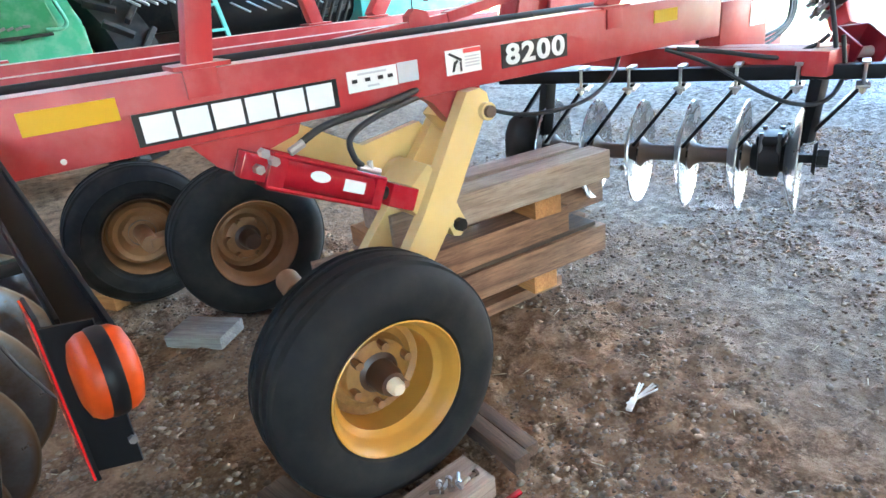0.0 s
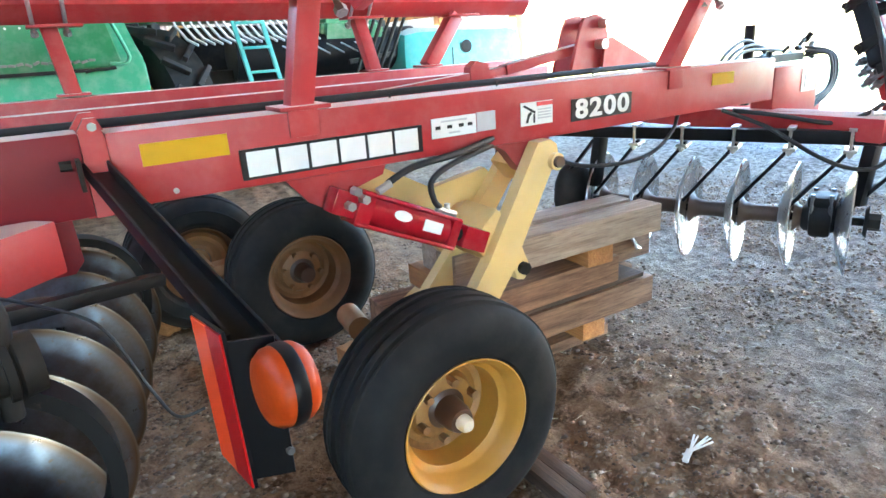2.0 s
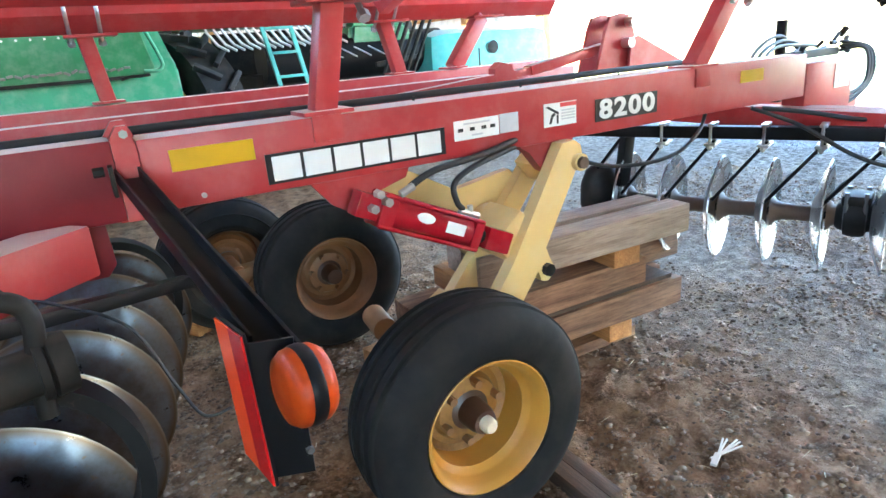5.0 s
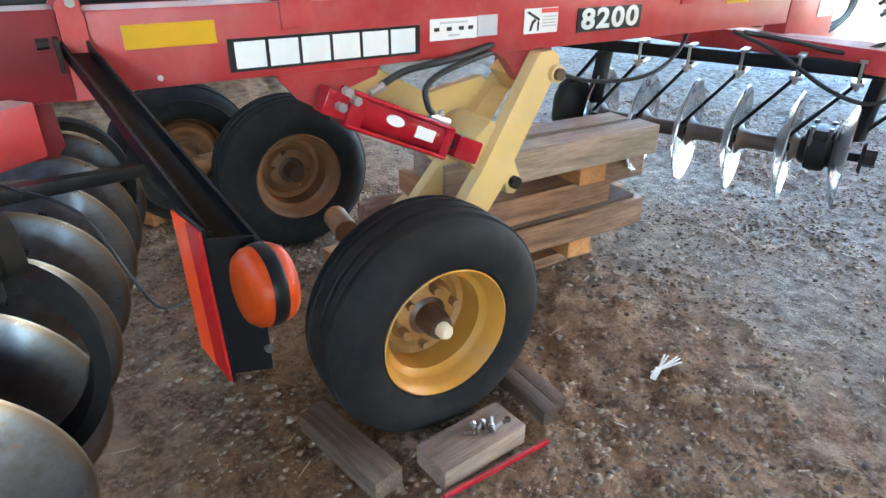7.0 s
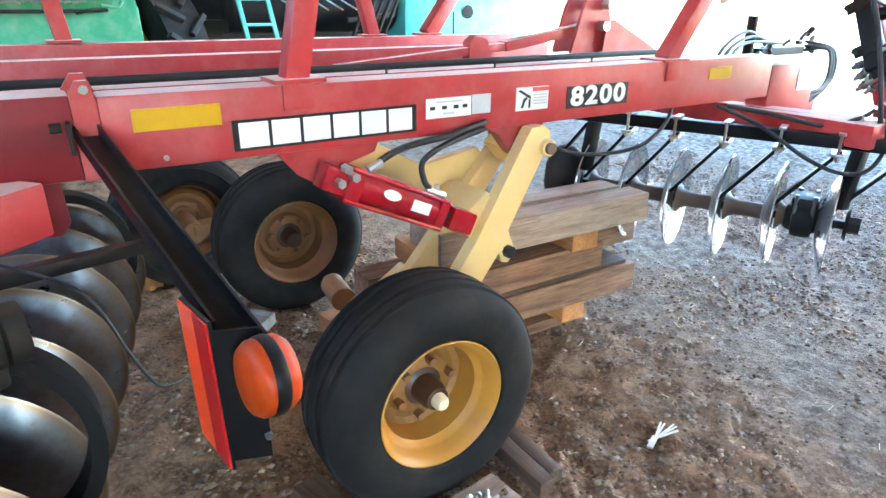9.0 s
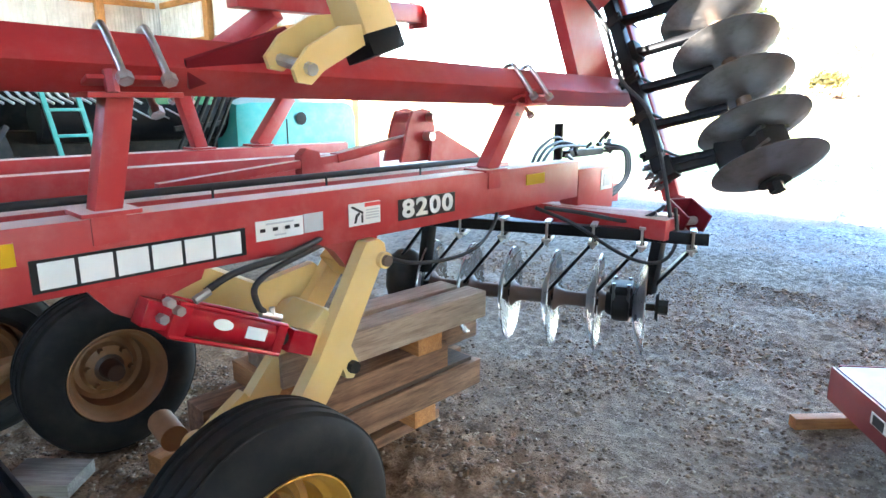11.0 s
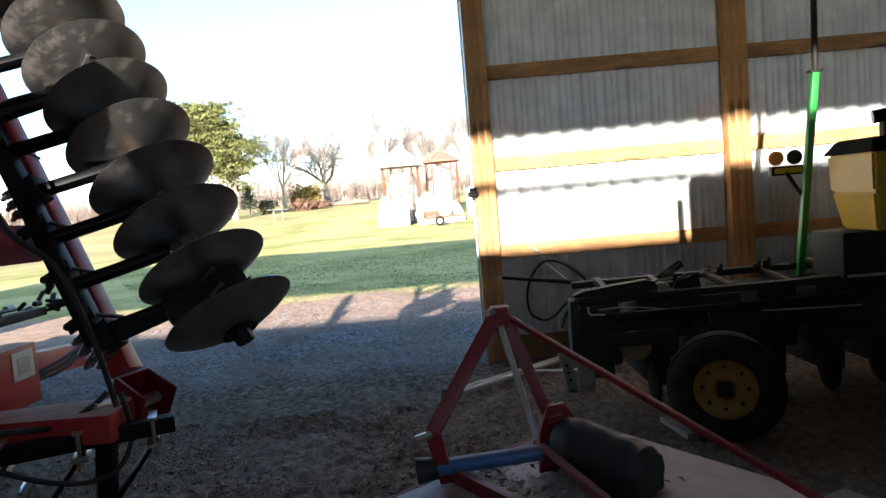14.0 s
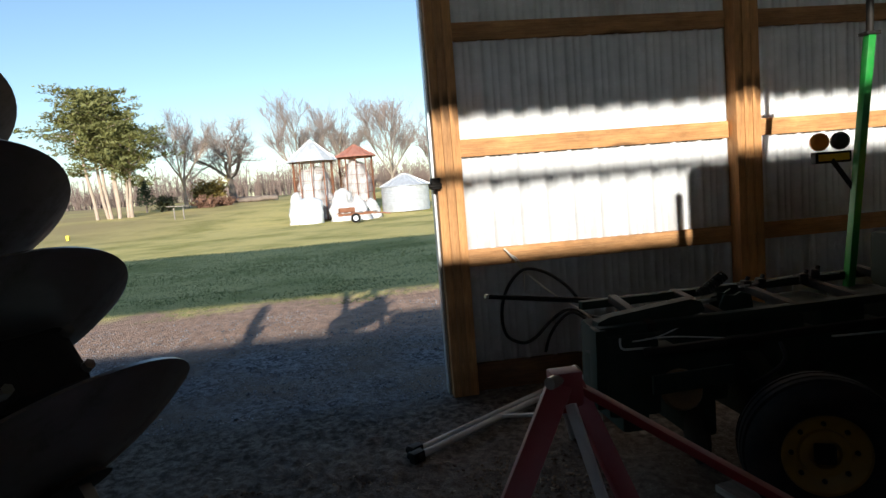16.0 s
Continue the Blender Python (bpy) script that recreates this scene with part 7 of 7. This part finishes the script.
def pine(at, height, bole_top, lean, reach, seed):
    rng = random.Random(seed)
    root = V(*at)
    tree = empty("pine_tree", root, "tall pine with a bare pale trunk and ragged green crown", "tree", "pine clump")
    wood, green = ([], []), ([], [])
    top = root + V(lean[0], lean[1], height)
    n = 7
    trunk = [root.lerp(top, k / n) + V(rng.uniform(-0.12, 0.12), rng.uniform(-0.12, 0.12), -0.15 if k == 0 else 0) for k in range(n + 1)]
    limb(*wood, trunk, [0.17 * (1 - 0.8 * k / n) + 0.02 for k in range(n + 1)], 8)
    for c in range(24):
        f = bole_top + (1 - bole_top) * (c / 24) ** 0.9
        base = root.lerp(top, f)
        a = c * 2.4 + rng.uniform(-0.5, 0.5)
        ln = reach * (0.35 + 0.9 * math.sin(math.pi * min(1, (1 - f) / (1 - bole_top) * 0.75 + 0.12))) * rng.uniform(0.5, 1.45)
        pts = wander(rng, base, V(math.cos(a), math.sin(a), rng.uniform(-0.05, 0.3)), ln, 4, 0.18, 0.06)
        limb(*wood, pts, [0.06, 0.045, 0.03, 0.022, 0.012], 4)
        for k in (1, 2, 3, 4):
            for _ in range(2):
                q = pts[k] + V(rng.gauss(0, 0.3), rng.gauss(0, 0.3), rng.gauss(0.1, 0.18))
                tuft(*green, rng, q, rng.uniform(0.45, 0.85), 19, 0.32)
    tuft(*green, rng, top, 0.8, 80)
    hang(new("trunk", mesh_from("trunk", *wood, BARK_PALE)), tree)
    hang(new("crown", mesh_from("crown", *green, NEEDLE)), tree)


for k in range(7):
    y = 24.1 - 0.47 * k
    x = 66.4 + (0.0, 1.1, 0.4, 1.6, 0.2, 1.3, 0.7)[k]
    pine((x, y, hill(x, y)), (10.2, 12.4, 11.6, 12.3, 11.0, 10.3, 8.4)[k], (0.42, 0.45, 0.47, 0.42, 0.45, 0.42, 0.38)[k], (0.1, (1.5, 1.3, 0.9, 0.6, 0.4, -0.1, -0.6)[k]), (3.0, 2.4, 2.1, 2.2, 2.0, 2.3, 2.6)[k], 40 + k)

# a small spruce, bushes and brush between the trees
rng = random.Random(9)
root = V(75, 22.3, hill(75, 22.3))
spruce = empty("spruce_tree", root, "small dark green spruce standing in the grass", "tree")
wood, green = ([], []), ([], [])
limb(*wood, [root - V(0, 0, 0.1), root + V(0, 0, 1.6), root + V(0.05, 0, 3.5)], [0.1, 0.07, 0.02], 6)
for c in range(40):
    h = 0.9 + 2.7 * c / 40
    a = c * 2.4
    d = V(math.cos(a), math.sin(a), -0.1) * (1.35 * (1 - c / 44))
    limb(*wood, [root + V(0, 0, h), root + V(0, 0, h) + d], [0.02, 0.008], 3)
    tuft(*green, rng, root + V(0, 0, h) + d * 0.6, 0.45, 40, 0.4)
hang(new("trunk", mesh_from("trunk", *wood, BARK_DARK)), spruce)
hang(new("crown", mesh_from("crown", *green, NEEDLE_DARK)), spruce)


def bush(name, at, width, height, material, label, seed, leaves=1400):
    rng = random.Random(seed)
    root = V(at[0], at[1], hill(*at))
    ob = empty(name, root, label, "bush")
    wood, green = ([], []), ([], [])
    for _ in range(14):
        a, s = rng.uniform(0, 6.28), rng.uniform(0.1, 0.5)
        tip = root + V(math.cos(a) * width * s, math.sin(a) * width * s, height * rng.uniform(0.6, 1.0))
        limb(*wood, [root + V(math.cos(a) * 0.1, math.sin(a) * 0.1, -0.05), root.lerp(tip, 0.55) + V(0, 0, 0.1), tip], [0.035, 0.02, 0.008], 4)
        for f in (0.45, 0.7, 0.95):
            tuft(*green, rng, root.lerp(tip, f), width * 0.26, leaves // 42, 0.8)
    hang(new("stems", mesh_from("stems", *wood, BARK_GREY)), ob)
    hang(new("foliage", mesh_from("foliage", *green, material)), ob)


bush("dark_bush", (75, 20.0), 2.4, 1.5, LEAF_DARK, "low dark green bush by the bare tree", 3)
bush("yellow_bush", (82, 17.2), 3.6, 2.8, LEAF_YELLOW, "round yellow brown bush in the grass", 4, 2600)
bush("low_brush", (78, 16.6), 3.0, 0.8, BRUSH_RED, "low reddish brush under the yellow bush", 5, 700)
bush("low_brush", (80, 15.0), 2.4, 0.7, BRUSH_RED, "low reddish brush under the yellow bush", 6)

bare_tree("bare_tree", (79, 19.0, hill(79, 19)), 9.8, 0.28, 21, BARK_PALE, "tall bare tree with a pale sunlit trunk", (0.0, 0.06), 0.15, 0.34, 0.7)
bare_tree("gnarled_tree", (90, 15.5, hill(90, 15.5)), 10.8, 0.55, 33, BARK_DARK, "gnarled dark bare tree with crooked limbs", (0.0, 0.18), 0.42, 0.30, 1.0, 3)
bare_tree("bare_tree", (74, 5.0, hill(74, 5)), 9.6, 0.26, 24, BARK_GREY, "tall bare tree standing behind the corn cribs", (0, 0.03), 0.10, 0.26, 0.62)
bare_tree("bare_tree", (75, 0.6, hill(75, 0.6)), 9.1, 0.26, 25, BARK_GREY, "tall bare tree standing behind the corn cribs", (0, 0.02), 0.10, 0.28, 0.60)
bare_tree("bare_tree", (72, -5.0, hill(72, -5)), 10.0, 0.26, 27, BARK_GREY, "tall bare tree standing behind the grain bin", (0, -0.02), 0.10, 0.24, 0.64)
bare_tree("bare_tree", (64, -9.5, hill(64, -9.5)), 6.5, 0.16, 28, BARK_GREY, "slender bare tree standing beside the grain bin", (0, -0.02), 0.10, 0.3, 0.55)

# fallen logs by the gnarled tree
for k in range(5):
    x, y = 88.0 - 0.5 * k, 15.4 - 1.1 * k
    wood = ([], [])
    z = hill(x, y)
    limb(*wood, [V(x, y + 1.6, z + 0.25), V(x + 0.1, y, z + 0.42), V(x - 0.1, y - 1.7, z + 0.30)], [0.30, 0.34, 0.26], 8)
    tagged(new("fallen_log", mesh_from("fallen_log", *wood, BARK_DARK)), "dark fallen log lying in the grass", "log", "fallen logs")

# far woods
rng = random.Random(77)
wood = ([], [])
for _ in range(3600):
    y = rng.uniform(-45, 140)
    x = 150 + rng.uniform(-10, 22)
    z = hill(x, y)
    h = (2.2 + 5.2 * rng.random() ** 1.8) * (1.0 + 0.45 * noise.noise(V(y * 0.08, 0, 3)) + 0.3 * noise.noise(V(y * 0.3, 5, 3)))
    base = V(x, y, z - 0.2)
    tip = base + V(0, rng.uniform(-0.5, 0.5), h)
    limb(*wood, [base, tip], [0.09, 0.02], 3)
    for _ in range(9):
        p = base.lerp(tip, rng.uniform(0.25, 0.95))
        limb(*wood, [p, p + V(0, rng.uniform(-1.0, 1.0), rng.uniform(0.4, 1.6))], [0.05, 0.02], 3)
tagged(new("far_woods", mesh_from("far_woods", *wood, WOODS)), "brown bare woods along the far edge of the field", "woods", kind="stuff")


# ---- corn cribs, grain bin, wagon and white heaps ----
def corn_crib(at, r, eave, apex, roof_r, roof_mat, label, fill):
    z0 = hill(*at)
    c = V(at[0], at[1], z0)
    crib = empty("corn_crib", c, label, "corn crib", "corn cribs")
    for k in range(10):
        a = 2 * math.pi * k / 10
        bm = bmesh.new()
        p = c + V(r * math.cos(a), r * math.sin(a), 0)
        bar(bm, p - V(0, 0, 0.05), p + V(0, 0, eave - z0), 0.07, 0.07, up=(1, 0, 0), bevel=0)
        part("post", bm, RUST, crib)
    for k in range(7):
        bm = bmesh.new()
        z = 0.15 + (eave - z0 - 0.25) * k / 6
        lathe(bm, [(r - 0.01, z), (r + 0.03, z), (r + 0.03, z + 0.025), (r - 0.01, z + 0.025)], c, (0, 0, 1), 28, closed=True)
        part("hoop", bm, RUST, crib)
    bm = bmesh.new()
    for k in range(56):
        a = 2 * math.pi * k / 56
        p = c + V((r + 0.03) * math.cos(a), (r + 0.03) * math.sin(a), 0)
        rod(bm, p, p + V(0, 0, eave - z0), 0.012, n=3)
    part("wire_mesh", bm, RUST, crib, "rusty upright wires", 0)
    bm = bmesh.new()
    lathe(bm, [(roof_r, eave - z0 - 0.05), (roof_r * 0.99, eave - z0 + 0.02), (0.22, apex - z0 - 0.12), (0.22, apex - z0), (0.0, apex - z0 + 0.05)], c, (0, 0, 1), 24)
    roof = part("roof", bm, roof_mat, crib)
    for k in range(12):
        bm = bmesh.new()
        a = 2 * math.pi * k / 12
        out = V(math.cos(a), math.sin(a), 0)
        bar(bm, c + out * roof_r * 0.99 + V(0, 0, eave - z0 + 0.03), c + out * 0.25 + V(0, 0, apex - z0 - 0.10), 0.05, 0.05, bevel=0)
        part("roof_rib", bm, roof_mat, roof)
    heap("white_tarp", (at[0], at[1], z0 + 0.1), (r * 0.86, r * 0.86, fill), TARP_WHITE, "white plastic sheeting bundled inside the corn crib", at[0] * 3, 0.72)


def heap(name, at, size, material, label, seed, top=0.35, group="white tarps"):
    """A slumped, creased heap of sacks or sheeting."""
    n, m = 30, 14
    verts, faces = [], []
    for j in range(m + 1):
        f = j / m
        for k in range(n):
            a = 2 * math.pi * k / n
            w = 1 - (1 - top) * f ** 1.5 if f < 0.9 else (1 - (1 - top) * f ** 1.5) * (1 - (f - 0.9) * 5)
            p = V(math.cos(a) * w, math.sin(a) * w, f)
            q = p * 2.2 + V(seed, 0, seed * 0.37)
            crease = 1 + 0.26 * noise.noise(q) + 0.30 * noise.noise(q * 3) + 0.16 * noise.noise(q * 7)
            verts.append((at[0] + size[0] * p.x * crease, at[1] + size[1] * p.y * crease, at[2] - 0.04 + size[2] * f * (1 + 0.16 * noise.noise(V(p.x * 2 + seed, p.y * 2, 1)))))
    for j in range(m):
        for k in range(n):
            faces.append((j * n + k, j * n + (k + 1) % n, (j + 1) * n + (k + 1) % n, (j + 1) * n + k))
    faces.append(tuple(m * n + k for k in range(n)))
    tagged(new(name, mesh_from(name, verts, faces, material)), label, "tarp", group)


corn_crib((49.3, 2.15), 1.45, 4.50, 6.05, 1.85, ROOF_GALV, "round wire corn crib with a grey galvanised cone roof", 3.8)
corn_crib((53.2, -1.05), 1.35, 4.85, 5.80, 1.70, ROOF_RUST, "round wire corn crib with a rusty red cone roof", 4.0)
heap("white_tarp", (46.4, 0.1, 0), (0.75, 0.95, 2.35), TARP_WHITE, "white plastic sheeting slumped beside the corn crib", 1.3, 0.45)
heap("white_tarp", (46.0, -1.0, 0), (0.7, 0.85, 1.75), TARP_WHITE, "white plastic sheeting slumped beside the corn crib", 4.1, 0.15)
heap("white_tarp", (47.2, -1.9, 0), (0.6, 0.7, 1.45), TARP_WHITE, "white plastic sheeting slumped behind the wagon", 7.7, 0.3)
heap("white_tarp", (46.6, 3.3, 0), (0.55, 0.6, 2.2), TARP_WHITE, "white plastic sheeting slumped beside the corn crib", 9.2, 0.5)
bm = bmesh.new()
lathe(bm, [(0.0, 0.0), (0.84, 0.0), (0.88, 0.06), (0.88, 0.5), (0.85, 0.54), (0.88, 0.58), (0.88, 1.2), (0.85, 1.24), (0.88, 1.28), (0.88, 1.5), (0.78, 1.66), (0.24, 1.86), (0.24, 1.96), (0.0, 1.97)], (45.9, 2.35, -0.02), (0, 0, 1), 32)
thing("white_tank", bm, TANK_WHITE, "round white plastic tank standing in the grass", "tank")

bin_at = V(51.3, -4.75, hill(51.3, -4.75) - 0.05)
grain_bin = empty("grain_bin", bin_at, "low galvanised grain bin with a cone roof", "grain bin")
bm = bmesh.new()
wave = []
for k in range(61):
    wave.append((1.88 + (0.018 if k % 4 in (1, 2) else 0.0), 2.0 * k / 60))
lathe(bm, wave, bin_at, (0, 0, 1), 48)
part("wall", bm, BIN_GALV, grain_bin, "corrugated galvanised wall", 60)
bm = bmesh.new()
lathe(bm, [(2.02, 1.96), (2.0, 2.0), (0.32, 2.86), (0.32, 2.94), (0.0, 2.98)], bin_at, (0, 0, 1), 36)
part("roof", bm, ROOF_GALV, grain_bin)
for k in range(18):
    a = 2 * math.pi * k / 18
    bm = bmesh.new()
    out = V(math.cos(a), math.sin(a), 0)
    bar(bm, bin_at + out * 2.0 + V(0, 0, 2.015), bin_at + out * 0.33 + V(0, 0, 2.87), 0.05, 0.06, bevel=0)
    part("roof_rib", bm, ROOF_GALV, grain_bin)

wagon = empty("flat_wagon", (42, -1.1, 0), "rusty flat wagon frame parked on the grass", "wagon")
for x in (41.4, 42.6):
    bm = bmesh.new()
    bar(bm, (x, 0.35, 0.52), (x, -2.1, 0.56), 0.09, 0.14, bevel=0)
    part("side_rail", bm, RUST, wagon)
for k in range(6):
    bm = bmesh.new()
    y = 0.3 - 0.46 * k
    bar(bm, (41.3, y, 0.63), (42.7, y + 0.03 * (k % 2), 0.63), 0.30, 0.04, bevel=0)
    part("deck_board", bm, (RUST, WOOD_GREY)[k % 2], wagon)
bm = bmesh.new()
rod(bm, (41.3, -0.75, 0.30), (42.7, -0.75, 0.30), 0.04)
box(bm, (41.5, -0.75, 0.40), (0.1, 0.1, 0.2))
box(bm, (42.5, -0.75, 0.40), (0.1, 0.1, 0.2))
part("axle", bm, RUST, wagon)
bm = bmesh.new()
bar(bm, (42, -2.05, 0.54), (42, -3.0, 0.40), 0.1, 0.08, bevel=0)
part("tongue", bm, RUST, wagon)
bm = bmesh.new()
box(bm, (42.0, -0.2, 0.82), (0.5, 1.0, 0.3), Matrix.Rotation(0.2, 3, "Z"), 0.03)
part("winch_box", bm, RUST, wagon)
for x in (41.2, 42.8):
    bm = bmesh.new()
    lathe(bm, [(0.16, -0.09), (0.27, -0.09), (0.30, -0.05), (0.30, 0.05), (0.27, 0.09), (0.16, 0.09)], (x, -0.75, 0.295), (1, 0, 0), 24, closed=True)
    wheel = part("wheel", bm, RUBBER, wagon)
    bm = bmesh.new()
    lathe(bm, [(0.0, -0.06), (0.05, -0.075), (0.14, -0.05), (0.165, -0.085), (0.165, 0.085), (0.0, 0.06)], (x, -0.75, 0.295), (1, 0, 0), 20)
    part("rim", bm, TANK_WHITE, wheel, "pale wheel rim")

# posts in the field
for y, h in ((14.5, 1.0), (15.3, 1.0)):
    bm = bmesh.new()
    z = hill(60, y)
    bar(bm, (60, y, z - 0.1), (60, y, z + h), 0.09, 0.09, up=(1, 0, 0), bevel=0.01)
    thing("field_post", bm, WOOD_GREY, "short grey post standing in the grass", "post", "field posts")
bm = bmesh.new()
bar(bm, (60.0, 15.9, hill(60, 15) + 1.16), (60.0, 13.9, hill(60, 15) + 1.10), 0.4, 0.06, bevel=0.005)
thing("feeder_board", bm, WOOD_GREY, "grey board laid across the field posts", "board")
bm = bmesh.new()
bar(bm, (47.5, 19.0, -0.1), (47.5, 19.0, 0.55), 0.2, 0.2, up=(1, 0, 0), bevel=0.02)
thing("marker_post", bm, POST_YELLOW, "short yellow marker post in the field", "post")

# grass at the edge of the gravel
rng = random.Random(12)
blades = ([], [])
while len(blades[1]) < 42000:
    x = 11.3 + 14 * rng.random() ** 1.6
    y = rng.uniform(-3, 3.5 + (x - 10) * 0.6)
    if noise.noise(V(x * 0.9, y * 0.6, 2)) + (x - 12.6) * 0.22 < rng.uniform(-0.25, 0.35):
        continue
    z = ground_height(x, y)
    h = rng.uniform(0.012, 0.04) * (1 + 0.6 * noise.noise(V(x * 1.2, y * 1.2, 8)))
    a = rng.uniform(0, 6.28)
    d = V(math.cos(a), math.sin(a), 0) * 0.008
    i = len(blades[0])
    p = V(x, y, z - 0.006)
    blades[0].extend([tuple(p - d), tuple(p + d), tuple(p + V(rng.gauss(0, 0.025), rng.gauss(0, 0.025), h))])
    blades[1].append((i, i + 1, i + 2))
tagged(new("grass", mesh_from("grass", *blades, GRASS_BLADE)), "short green grass along the edge of the gravel", "grass", kind="stuff")
